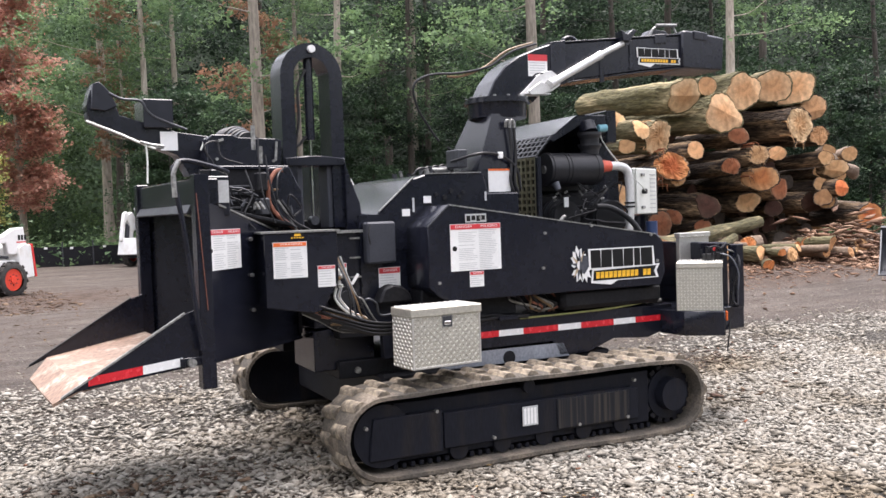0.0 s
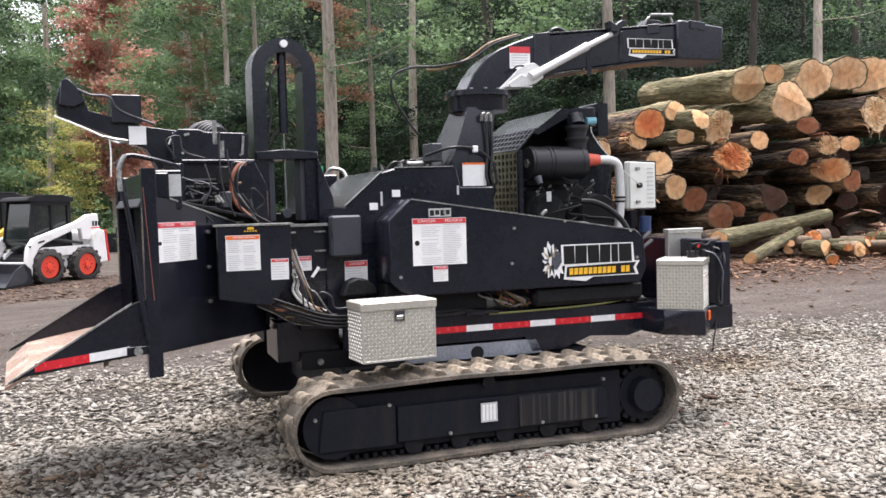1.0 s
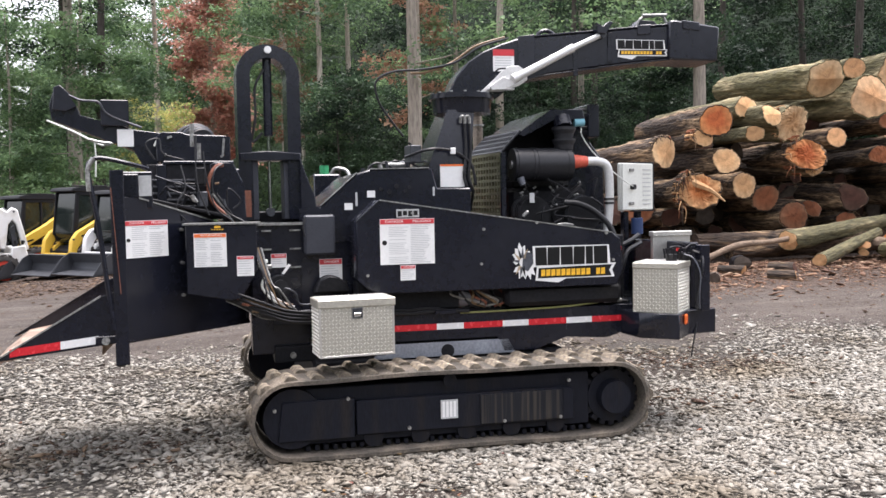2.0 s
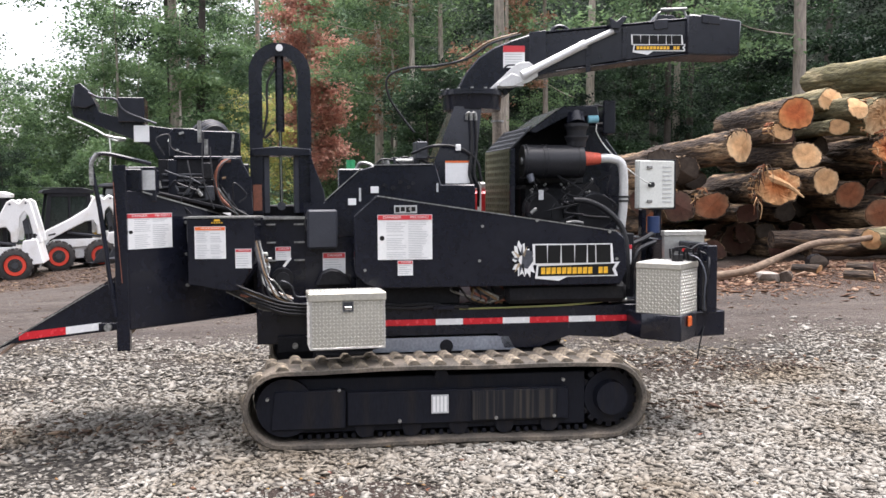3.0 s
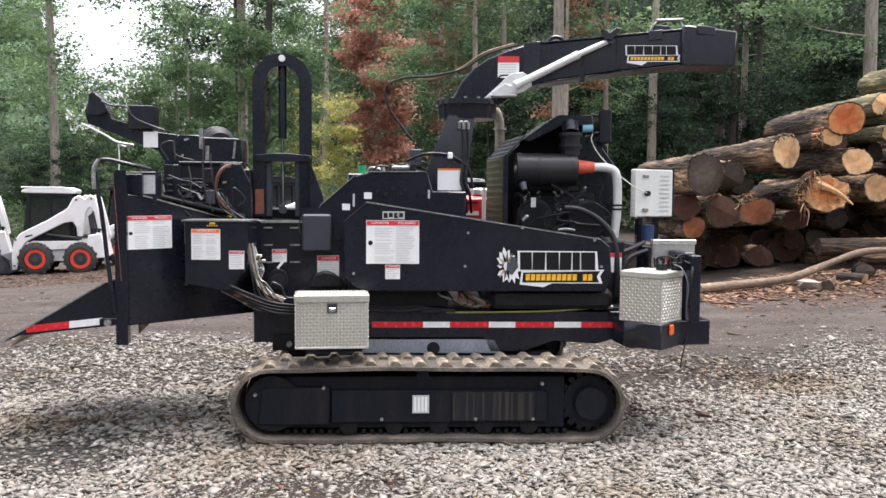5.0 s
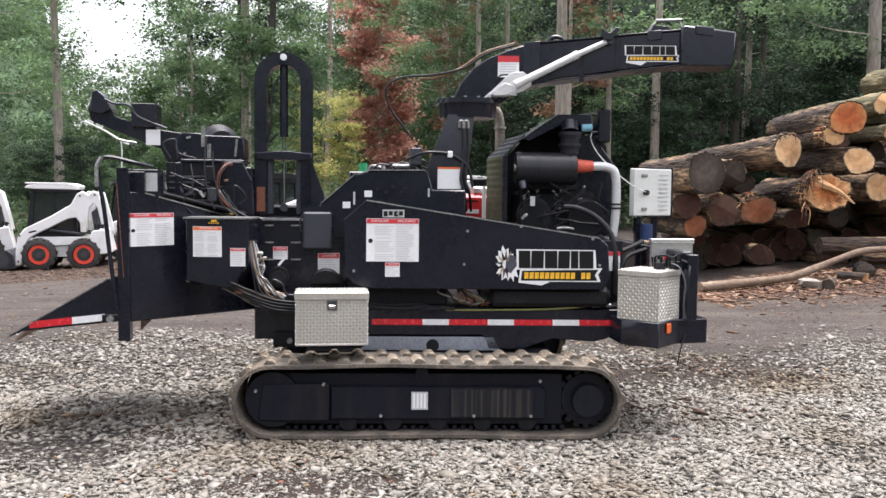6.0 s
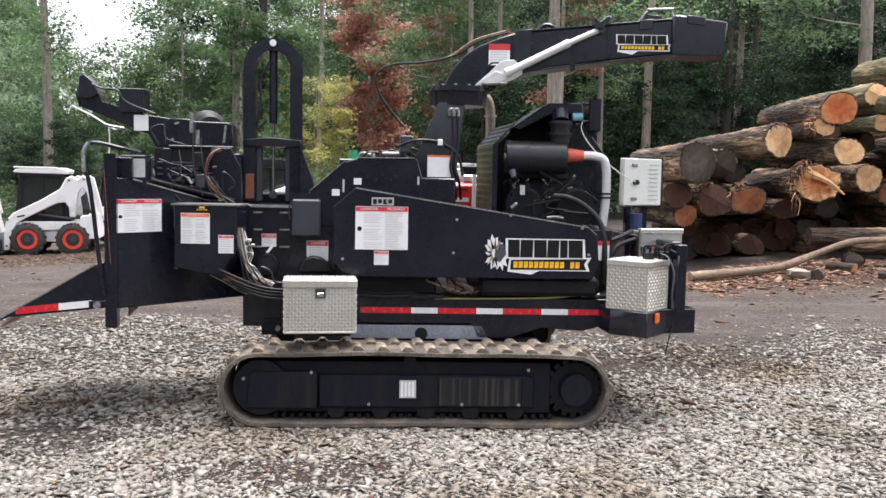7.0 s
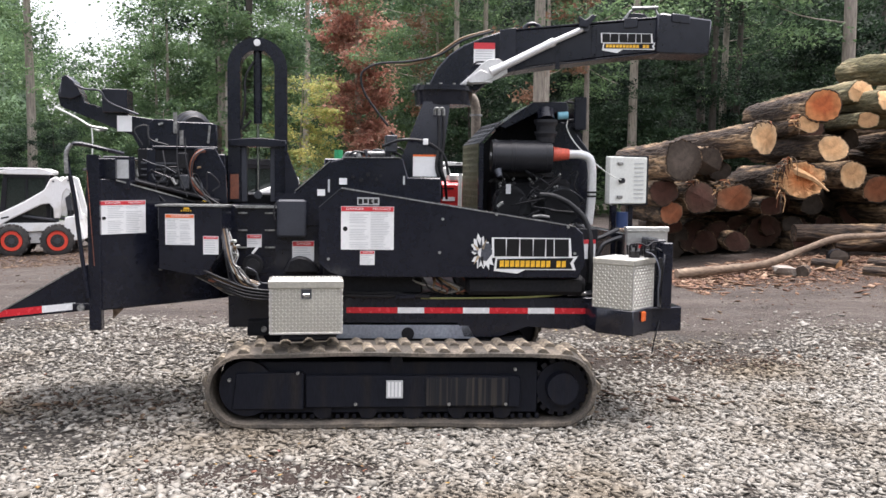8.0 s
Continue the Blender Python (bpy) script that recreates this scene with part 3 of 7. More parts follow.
        rod(bm, (x0 + w * 0.08, y - 0.0042, z0 + h * 0.48), (x0 + w * 0.08, y - 0.003, z0 + h * 0.48), w * 0.045, seg=12)
        part("pictogram", bm, BLACK_INK, d, "dark pictogram", 0)
    return d


def emblem(x, z, w, h, y, parent, crest=True):
    """The maker's mark as plain shapes: a white-edged row of dark blocks over a golden ribbon."""
    me = B()
    poly(me, [(x, z + h * .36), (x - w * .01, z + h), (x + w * .93, z + h * .99), (x + w * .95, z + h * .34)], "y", y - .003, y)
    poly(me, [(x + w * .02, z - .012), (x + w * .04, z + h * .36), (x + w * 1.02, z + h * .42), (x + w * .97, z + h * .21), (x + w * 1.0, z - .004), (x + w * .4, z - .004), (x + w * .3, z - .03)], "y", y - .0026, y)
    e = part("emblem", me, DECAL, parent, "white-edged maker's mark with dark blocks and golden ribbon", 0)
    edge = (.02, .17, .33, .49, .64, .74, .92)
    for i, (u, v) in enumerate(zip(edge, edge[1:])):
        a, c, s = x + w * u, x + w * (v - .012), (.002, -.002, .002, -.002, .001, .002)[i]
        part("dark_block", poly(B(), [(a + s, z + h * .405), (a - s * .4, z + h * .96), (c - s * .4, z + h * .96), (c + s, z + h * .405)], "y", y - .005, y - .003), BLACK_INK, e, "", 0)
    bm = B()
    poly(bm, [(x + w * .05, z + h * .01), (x + w * .06, z + h * .32), (x + w * .97, z + h * .37), (x + w * .93, z + h * .2), (x + w * .96, z + .004)], "y", y - .0042, y - .0026)
    part("ribbon", bm, BLACK_INK, e, "black ribbon", 0)
    for i in range(13):
        a = x + w * (.09 + .8 * i / 13)
        if i == 10:
            continue
        part("golden_bar", poly(B(), [(a, z + h * .07), (a, z + h * .27), (a + w * .048, z + h * .275), (a + w * .048, z + h * .075)], "y", y - .006, y - .0042), YELLOW_INK, e, "", 0)
    if crest:
        g = random.Random(4)
        bm, bd = B(), B()
        cx, cz = x - w * .12, z + h * .52
        pts = []
        for i in range(26):
            a = 6.2832 * i / 26
            r = (1.0 if i % 2 else .72) * g.uniform(.85, 1.1)
            pts.append((cx + .085 * r * math.cos(a) - .02 * math.sin(a), cz + .125 * r * math.sin(a)))
        poly(bm, pts, "y", y - .0032, y)
        part("feather_shape", bm, DECAL, e, "pale ragged plume shape", 0)
        for i in range(9):
            a = 1.0 + .5 * i
            p = Vector((cx - .01 + .02 * math.cos(a), 0, cz + .03 * math.sin(a)))
            q = Vector((cx - .01 + .074 * math.cos(a), 0, cz + .108 * math.sin(a)))
            s = Vector((-(q - p).z, 0, (q - p).x)).normalized() * .011
            stroke = B()
            poly(stroke, [(p.x - s.x, p.z - s.z), (q.x, q.z), (p.x + s.x, p.z + s.z)], "y", y - .0048, y - .0032)
            part("plume_stroke", stroke, (PLUME, GREY_STEEL, BLACK_INK)[i % 3], e, "", 0)
        poly(bd, [(cx - .012, cz - .045), (cx + .03, cz - .06), (cx + .066, cz - .01), (cx + .06, cz + .055), (cx + .02, cz + .068), (cx - .005, cz + .03)], "y", y - .0048, y - .0032)
        part("plume_patch", bd, GREY_STEEL, e, "grey patch on the plume", 0)


# ---------------------------------------------------------------- the chipper
chipper = thing("wood_chipper", (3.2, 5.55, -0.03), "large black self-propelled wood chipper on rubber crawler tracks", "wood chipper")


def oval(cx0, cx1, cz, r, k=12):
    """Points round a stadium, and how far along each lies."""
    pts = []
    for i in range(k + 1):
        a = math.pi / 2 + math.pi * i / k
        pts.append((cx0 + r * math.cos(a), cz + r * math.sin(a)))
    for i in range(1, 10):
        u = i / 10
        pts.append((cx0 + (cx1 - cx0) * u, cz - r - .006 * math.sin(u * 9)))
    for i in range(k + 1):
        a = -math.pi / 2 + math.pi * i / k
        pts.append((cx1 + r * math.cos(a), cz + r * math.sin(a)))
    for i in range(1, 10):
        u = i / 10
        pts.append((cx1 + (cx0 - cx1) * u, cz + r + .012 * math.sin(u * math.pi) + .004 * math.sin(u * 12)))
    return pts


def crawler(y0, y1, near):
    cz, xa, xb, r = 0.230, 2.270, 4.360, 0.248
    out, inn = oval(xa, xb, cz, r), oval(xa, xb, cz, r - .034)
    k = len(out)
    bm = B()
    rings = []
    prof = [(0, .012), (.012, 0), (.05, 0)]
    ys = [y0, y0 + .015, y1 - .015, y1]
    vo = [[bm.verts.new((p[0] + (q[0] - p[0]) * s, y, p[1] + (q[1] - p[1]) * s)) for p, q in zip(out, inn)] for y, s in zip(ys, (.35, 0, 0, .35))]
    vi = [[bm.verts.new((q[0], y, q[1])) for q in inn] for y in (y0, y1)]
    rows = vo + vi[::-1]
    for a in range(len(rows)):
        b = (a + 1) % len(rows)
        for i in range(k):
            j = (i + 1) % k
            bm.faces.new((rows[a][i], rows[a][j], rows[b][j], rows[b][i]))
    track = part("crawler_track", bm, RUBBER, chipper, "dusty rubber crawler track belt with moulded lugs", 50)
    # lugs round the belt
    seg = [Vector((out[(i + 1) % k][0] - out[i][0], 0, out[(i + 1) % k][1] - out[i][1])) for i in range(k)]
    total = sum(s.length for s in seg)
    count = 35
    lug = B()
    g = random.Random(3)
    prof = [(-.046, 0), (-.034, .014), (-.020, .025), (.012, .026), (.027, .015), (.042, 0)]
    for half in (0, 1):
        ya, yb = (y0 + .008, (y0 + y1) / 2 - .012) if half == 0 else ((y0 + y1) / 2 + .012, y1 - .008)
        for c in range(count):
            want, i = (c + .5 * half) / count * total, 0
            while want > seg[i].length:
                want -= seg[i].length
                i = (i + 1) % k
            t = seg[i].normalized()
            nrm = Vector((t.z, 0, -t.x)) * -1
            mid = Vector((out[i][0], 0, out[i][1])) + t * want
            if (mid + nrm * .02 - Vector(((xa + xb) / 2, 0, cz))).length < (mid - Vector(((xa + xb) / 2, 0, cz))).length:
                nrm = -nrm
            hgt = g.uniform(.8, 1.1)
            one = B()
            lo = [one.verts.new(mid + t * a + nrm * (b * hgt - .004) + Vector((0, ya, 0))) for a, b in prof]
            hi = [one.verts.new(mid + t * (a + .02) + nrm * (b * hgt - .004) + Vector((0, yb, 0))) for a, b in prof]
            one.faces.new(lo), one.faces.new(hi[::-1])
            for a in range(6):
                one.faces.new((lo[a], hi[a], hi[(a + 1) % 6], lo[(a + 1) % 6]))
            for v in one.verts:
                v.co += .005 * noise.noise_vector(v.co * 40)
            part("lug", one, LUG, track, "", 60)
    # inner steel
    s = -1 if near else 1
    yf = (y0 + .045) if near else (y1 - .045)
    yb = (y0 + y1) / 2 + (.12 if near else -.12)

    def slab(pts, y_in, y_out, mat, name, label, bev=.006):
        part(name, poly(B(), pts, "y", min(y_in, y_out), max(y_in, y_out), bev), mat, track, label)
    slab([(2.25, .06), (4.22, .06), (4.22, .40), (2.25, .40)], yb, yf + .07 * -s, TRACK_STEEL, "track_frame", "muddy black track frame")
    slab([(2.19, .095), (2.66, .095), (2.66, .335), (2.22, .335)], yf + .07 * -s, yf + .012 * -s, TRACK_STEEL, "idler_cover", "flat black idler cover plate")
    slab([(2.67, .105), (4.10, .105), (4.10, .30), (4.06, .315), (2.67, .315)], yf + .07 * -s, yf + .024 * -s, TRACK_STEEL, "roller_guard", "mud-streaked black roller guard")
    slab([(3.46, .115), (4.02, .115), (4.02, .305), (3.46, .305)], yf + .024 * -s, yf + .014 * -s, STREAKED, "guard_plate", "mud-streaked black plate")
    if near:
        part("maker_plate", box(B(), 3.202, 3.312, yf + .008, yf + .012, .171, .288), DECAL_GREY, track, "worn silver data plate", 0)
        for i in range(4):
            part("plate_stripe", box(B(), 3.212 + .024 * i, 3.228 + .024 * i, yf + .006, yf + .008, .181, .278), DECAL, track, "", 0)
    bm = B()
    rod(bm, (4.385, yf + .075 * -s, cz), (4.385, yf, cz), .112, .105, 28)
    rod(bm, (4.385, yf + .2 * -s, cz), (4.385, yf + .07 * -s, cz), .18, .17, 28)
    part("sprocket_hub", bm, TRACK_STEEL, track, "round black final drive cover")
    for c in range(18):
        a = 6.2832 * c / 18
        bm = B()
        box(bm, -.02, .02, min(yf + .08 * -s, yf + .17 * -s), max(yf + .08 * -s, yf + .17 * -s), .16, .20, .004, Matrix.Translation((4.385, 0, cz)) @ Matrix.Rotation(a, 4, "Y"))
        part("sprocket_tooth", bm, TRACK_STEEL, track)
    bm = B()
    rod(bm, (2.285, yf + .2 * -s, cz), (2.285, yf + .03 * -s, cz), .19, .18, 28)
    part("idler_wheel", bm, TRACK_STEEL, track, "black idler wheel")
    for x in (2.78, 3.08, 3.38, 3.68, 3.98):
        part("roller", rod(B(), (x, yf + .18 * -s, .085), (x, yf + .05 * -s, .085), .062, seg=16), TRACK_STEEL, track)
    yi = (y1 - .05) if near else (y0 + .05)
    part("inner_plate", poly(B(), oval(xa, xb, cz, r - .045), "y", min(yi, yi + .02 * s), max(yi, yi + .02 * s)), TRACK_STEEL, track, "muddy inner plate")
    part("idler_face", rod(B(), (2.285, yi + .03 * s, cz), (2.285, yi, cz), .195, seg=26), TRACK_STEEL, track, "black idler face")
    part("idler_bolt", rod(B(), (2.16, yi + .03 * s, .18), (2.16, yi + .045 * s, .18), .024, seg=12), WORN, track)
    part("carrier_roller", rod(B(), (3.27, yf + .2 * -s, .405), (3.27, yf + .03 * -s, .405), .042, seg=16), TRACK_STEEL, track)
    for x, z in ((2.175, .29), (2.62, .335), (4.06, .36), (3.0, .13), (3.62, .13), (4.0, .13)):
        part("bolt", rod(B(), (x, yf + .03 * -s, z), (x, yf + .004 * -s, z), .011, seg=8), WORN, track)
    for i in range(34):
        x = 2.36 + .056 * i
        part("drive_lug", box(B(), x, x + .03, min(y0 + .12, y1 - .12), max(y0 + .12, y1 - .12) - .02, .018, .05, .004), TRACK_STEEL, track)


LAY[0] = ASKEW
crawler(4.40, 4.80, True)
crawler(6.70, 7.10, False)


def undercarriage():
    p = part("car_body", box(B(), 2.45, 4.2, 4.88, 6.66, .16, .50, .02), BLACK_DULL, chipper, "black undercarriage car body")
    part("cross_beam", box(B(), 2.55, 2.85, 4.7, 6.8, .2, .40, .02), BLACK_DULL, p)
    part("cross_beam", box(B(), 3.75, 4.05, 4.7, 6.8, .2, .40, .02), BLACK_DULL, p)
    bm = poly(B(), [(2.84, .49), (2.90, .585), (3.78, .585), (3.83, .49)], "y", 4.85, 4.865, .003)
    part("saddle_plate", bm, SADDLE, chipper, "bare grey steel saddle plate")
    # solid disc; its dark colour stands in for shade inside a hole
    part("plate_hole", rod(B(), (3.35, 4.846, .525), (3.35, 4.851, .525), .045, seg=20), BLACK_DULL, chipper, "dark disc standing for a shaded round hole")
    # main frame
    rail = [(2.46, .60), (2.46, .78), (4.72, .78), (4.72, .615), (4.50, .555), (4.20, .575), (3.98, .50), (3.75, .50), (3.70, .60)]
    for y in (4.85, 6.30):
        f = part("frame_rail", poly(B(), rail, "y", y, y + .06, .004), BLACK, chipper, "black steel frame rail")
        if y < 5:
            edges = [2.92, 3.277, 3.464, 3.738, 3.925, 4.20, 4.39, 4.68]
            for i, (a, b) in enumerate(zip(edges, edges[1:])):
                part("reflective_tape", box(B(), a, b, y - .0028, y, .668, .708), TAPE_WHITE if i % 2 else TAPE_RED, f, "white tape block" if i % 2 else "red tape block", 0)
    part("deck", box(B(), 2.2, 4.7, 4.92, 6.32, .74, .80, .004), BLACK_DULL, chipper, "black deck plate")
    part("front_bracket", poly(B(), [(2.07, .535), (2.07, .785), (2.47, .82), (2.47, .535)], "y", 5.03, 5.45, .006), BLACK, chipper, "black front frame box")
    part("front_bracket", box(B(), 2.21, 2.88, 4.98, 5.3, .485, .592, .006), BLACK_DULL, chipper, "black frame box")
    part("pin", rod(B(), (2.33, 4.962, .532), (2.33, 4.982, .532), .02, seg=14), WORN, chipper, "bare steel pin")
    part("front_bracket", box(B(), 2.12, 2.47, 5.9, 6.3, .55, .83, .006), BLACK_DULL, chipper)
    # rear beam, end plate, lamps
    LAY[0] = SQUARE
    plan = [(4.58, 4.46), (4.77, 4.27), (4.97, 4.45), (5.19, 4.47), (5.20, 4.70), (4.58, 4.70)]
    r = part("rear_corner", poly(B(), plan, "z", .578, .745, .006), BLACK, chipper, "black angled rear corner")
    part("rear_beam", box(B(), 4.7, 5.10, 4.705, 6.7, .60, .745, .01), BLACK, chipper, "black rear cross beam")
    lamp = Matrix.Translation((4.865, 4.354, .70)) @ Matrix.Rotation(radians(42), 4, "Z")
    part("marker_lamp", box(B(), -.028, .028, -.016, 0, -.035, .035, .008, lamp), AMBER, r, "amber marker lamp")
    part("end_plate", box(B(), 5.02, 5.09, 4.52, 6.55, .745, 1.20, .008), BLACK, chipper, "black rear end plate")
    part("corner_post", box(B(), 5.00, 5.07, 4.36, 4.44, .745, 1.19, .006), BLACK, chipper, "black corner post")
    part("cable", tube(B(), [(5.03, 4.44, .98), (5.04, 4.47, .80), (5.03, 4.46, .66), (5.00, 4.44, .57), (4.985, 4.44, .50), (4.975, 4.44, .43)], .005, 6), HOSE, chipper, "dangling black cable")


undercarriage()


def tread_boss(bm, x, y, z, along, out_dir, length, up):
    """One raised lozenge of tread plate."""
    a, o, u = Vector(along) * length, Vector(out_dir) * .0048, Vector(up) * length * .26
    c = Vector((x, y, z))
    v = [bm.verts.new(c - a), bm.verts.new(c + u), bm.verts.new(c + a), bm.verts.new(c - u), bm.verts.new(c + o + a * .3), bm.verts.new(c + o - a * .3)]
    for f in ((0, 1, 5), (1, 4, 5), (1, 2, 4), (2, 3, 4), (3, 5, 4), (3, 0, 5)):
        bm.faces.new([v[i] for i in f])


def tread_face(bm, origin, du, dv, w, h, pitch=.021):
    du, dv = Vector(du), Vector(dv)
    nrm = du.cross(dv).normalized()
    nu, nv = int(w / pitch), int(h / pitch)
    for i in range(nu):
        for j in range(nv):
            c = Vector(origin) + du * (w - (nu - 1) * pitch) / 2 + dv * (h - (nv - 1) * pitch) / 2 + du * pitch * i + dv * pitch * j
            d = (du + dv).normalized() if (i + j) % 2 else (du - dv).normalized()
            e = d.cross(nrm)
            tread_boss(bm, *c, d, nrm, pitch * .54, e)


def toolbox(x, y, z, w, d, h, turn, label, lid=.05):
    """A tread-plate box; its front lower corner at x, y, z; turn in degrees about that corner."""
    m = pose(x, y, z, 0, 0, turn)
    body = part("toolbox", box(B(), 0, w, 0, d, 0, h - lid, .003, m), PLATE, chipper, label)
    l = part("lid", box(B(), -.008, w + .008, -.01, d, h - lid, h, .005, m), PLATE, body, "tread-plate lid")
    for q in (0, w - .012):
        part("corner_edge", box(B(), q, q + .012, -.004, 0, 0, h - lid, .001, m), ALU, body, "folded bright corner edge")
    part("corner_edge", box(B(), .012, w - .012, -.004, 0, 0, .012, .001, m), ALU, body)
    bm = B()
    tread_face(bm, (0, 0, 0), (1, 0, 0), (0, 0, 1), w, h - lid)
    tread_face(bm, (0, d, 0), (0, -1, 0), (0, 0, 1), d, h - lid)
    tread_face(bm, (w, 0, 0), (0, 1, 0), (0, 0, 1), d, h - lid)
    bmesh.ops.transform(bm, matrix=m, verts=bm.verts)
    tagged(part("tread_pattern", bm, TREAD, body, "raised bright tread bosses", 0), kind="stuff")
    bm = B()
    tread_face(bm, (0, 0, h), (1, 0, 0), (0, 1, 0), w, d)
    bmesh.ops.transform(bm, matrix=m, verts=bm.verts)
    tagged(part("tread_pattern", bm, TREAD, l, "raised bright tread bosses", 0), kind="stuff")
    return body, m


box1, m1 = toolbox(2.425, 4.42, .598, .457, .235, .345, 0, "bright tread-plate aluminium toolbox with paddle latch")
bm = box(B(), .195, .265, -.006, 0, .225, .295, .003, m1)
latch = part("latch", bm, WORN, box1, "recessed steel paddle latch")
part("paddle", box(B(), .208, .252, -.012, -.005, .24, .262, .003, m1), CHROME, latch, "chrome paddle")
# flat dark plate paints the shade of the latch recess
part("rim", poly(B(), [(.2, .232), (.26, .232), (.26, .288), (.2, .288)], "y", -.0075, -.006, m=m1), DARK_STEEL, latch, "dark plate standing for the shaded recess", 0)
part("box_bracket", box(B(), 2.46, 2.85, 4.5, 4.75, .58, .598, .003), BLACK, chipper)
box2, m2 = toolbox(4.77, 4.295, .745, .30, .30, .335, 42, "bright tread-plate aluminium battery box", .04)
grey_box = part("aluminium_case", box(B(), 4.91, 5.215, 4.81, 4.85, .80, 1.255, .004), ALU, chipper, "plain aluminium box panel with folded riveted lid")
part("case_lid", box(B(), 4.903, 5.222, 4.80, 4.86, 1.235, 1.27, .004), ALU, grey_box, "folded aluminium lid")
for x in (4.93, 5.0, 5.07, 5.14, 5.19):
    part("rivet", rod(B(), (x, 4.79, 1.24), (x, 4.80, 1.24), .006, seg=8), ALU, grey_box)


def hopper():
    # near and far side walls, drawn in towards the feed wheels like a funnel
    wall = [(1.35, .735), (2.125, .735), (2.125, 1.33), (1.893, 1.413), (1.447, 1.56), (1.35, 1.568)]
    slope = 41.0
    for yb, sg, lab in ((4.637, 1, "black infeed hopper side plate"), (5.99, -1, "black far infeed hopper side plate")):
        LAY[0] = turned(1.35, yb, slope * sg) @ Matrix.Translation((1.35, 0, 0)) @ Matrix.Diagonal((1 / math.cos(radians(slope)), 1, 1, 1)) @ Matrix.Translation((-1.35, 0, 0))
        ya = yb if sg > 0 else yb - .012
        w = part("hopper_side", poly(B(), wall, "y", ya, ya + .012, .002), BLACK, chipper, lab)
        part("edge_strip", poly(B(), [(1.447, 1.556), (1.893, 1.409), (1.893, 1.417), (1.447, 1.566)], "y", ya - .008, ya + .02), WORN, w, "worn bright top edge", 0)
        if sg > 0:
            warning_decal(1.362, 1.605, 1.215, 1.430, yb, chipper)
            for z in (1.367, 1.165, .967):
                part("bolt", rod(B(), (1.684, yb - .014, z), (1.684, yb + .002, z), .010, seg=8), WORN, chipper)
    LAY[0] = SQUARE
    # corner post and foot
    part("corner_post", box(B(), 1.295, 1.37, 4.605, 4.69, .61, 1.72, .005), BLACK, chipper, "black square corner post")
    part("corner_post", box(B(), 1.295, 1.37, 5.92, 6.0, .615, 1.72, .005), BLACK, chipper)
    part("head_block", box(B(), 1.36, 1.527, 4.76, 4.95, 1.50, 1.715, .006), BLACK, chipper, "black upper hopper block")
    part("head_beam", box(B(), 1.31, 1.45, 4.705, 5.915, 1.56, 1.70, .006), BLACK, chipper, "black hopper head beam")
    part("hopper_floor", poly(B(), [(1.30, 4.65), (2.12, 5.31), (2.12, 5.34), (1.30, 5.95)], "z", .742, .765), TRAY, chipper, "scuffed infeed floor plate")
    part("hopper_belly", poly(B(), [(1.30, 4.63), (2.125, 5.29), (2.125, 5.36), (1.30, 5.97)], "z", .725, .741), BLACK, chipper, "black hopper underside")
    part("belly_web", poly(B(), [(1.17, .47), (1.42, .725), (1.17, .725)], "y", 5.94, 5.955), TRAY, chipper, "scuffed far belly web")
    # closed plate, black in place of the shade inside the feed opening
    part("hopper_back", box(B(), 2.10, 2.12, 5.28, 5.36, .76, 1.33), BLACK_DULL, chipper, "dull black plate standing for the shaded feed opening")
    # chute
    side = [(.70, .675), (1.30, .735), (1.30, 1.03), (1.225, 1.005), (.62, .645), (.60, .632)]
    for y in (4.64, 5.90):
        s = part("chute_side", poly(B(), side, "y", y, y + .012, .002), BLACK, chipper, "black sloping feed chute wing")
        part("edge_strip", poly(B(), [(.62, .645), (1.225, 1.003), (1.225, 1.013), (.62, .655)], "y", y - .006, y + .018), WORN if y < 5 else BLACK_DULL, s, "worn top edge", 0)
        if y < 5:
            sl = (.735 - .675) / .6
            for a, b, mt in ((.745, 1.005, TAPE_RED), (1.005, 1.205, TAPE_WHITE)):
                za, zb = .675 + sl * (a - .7) + .014, .675 + sl * (b - .7) + .014
                part("reflective_tape", poly(B(), [(a, za), (b, zb), (b, zb + .044), (a, za + .044)], "y", y - .003, y), mt, s, "red tape" if mt is TAPE_RED else "white tape", 0)
    part("chute_floor", poly(B(), [(.72, .69), (1.30, .79), (1.30, .765), (.72, .665)], "y", 4.655, 5.90), TRAY, chipper, "scuffed pale feed chute floor")
    bm = B()
    v = [bm.verts.new(p) for p in ((.72, 4.66, .692), (.60, 4.80, .60), (.60, 5.72, .60), (.72, 5.89, .692))]
    w = [bm.verts.new(q.co + Vector((.004, 0, -.016))) for q in v]
    bm.faces.new(v), bm.faces.new(w[::-1])
    for i in range(4):
        bm.faces.new((v[i], v[(i + 1) % 4], w[(i + 1) % 4], w[i]))
    part("chute_lip", bm, TRAY, chipper, "scraped pale steel chute lip")
    part("hinge_pin", rod(B(), (1.245, 4.60, .755), (1.245, 4.64, .755), .022, seg=14), WORN, chipper, "steel hinge pin")
    part("hinge_strap", box(B(), 1.19, 1.36, 4.63, 4.64, .735, .78, .003), BLACK, chipper)
    # safety bar and lifted flap
    bar = [(1.295, 4.585, .82), (1.262, 4.585, 1.10), (1.225, 4.585, 1.45), (1.185, 4.585, 1.70), (1.20, 4.585, 1.765), (1.26, 4.60, 1.785), (1.42, 4.62, 1.75), (1.50, 4.70, 1.73)]
    part("safety_bar", tube(B(), bar, .0135, 8), BLACK, chipper, "bent black and worn safety bar")
    part("bar_end", tube(B(), [(1.186, 4.575, 1.60), (1.185, 4.575, 1.72), (1.215, 4.58, 1.785)], .013, 8), WORN, chipper, "worn bright bar bend")
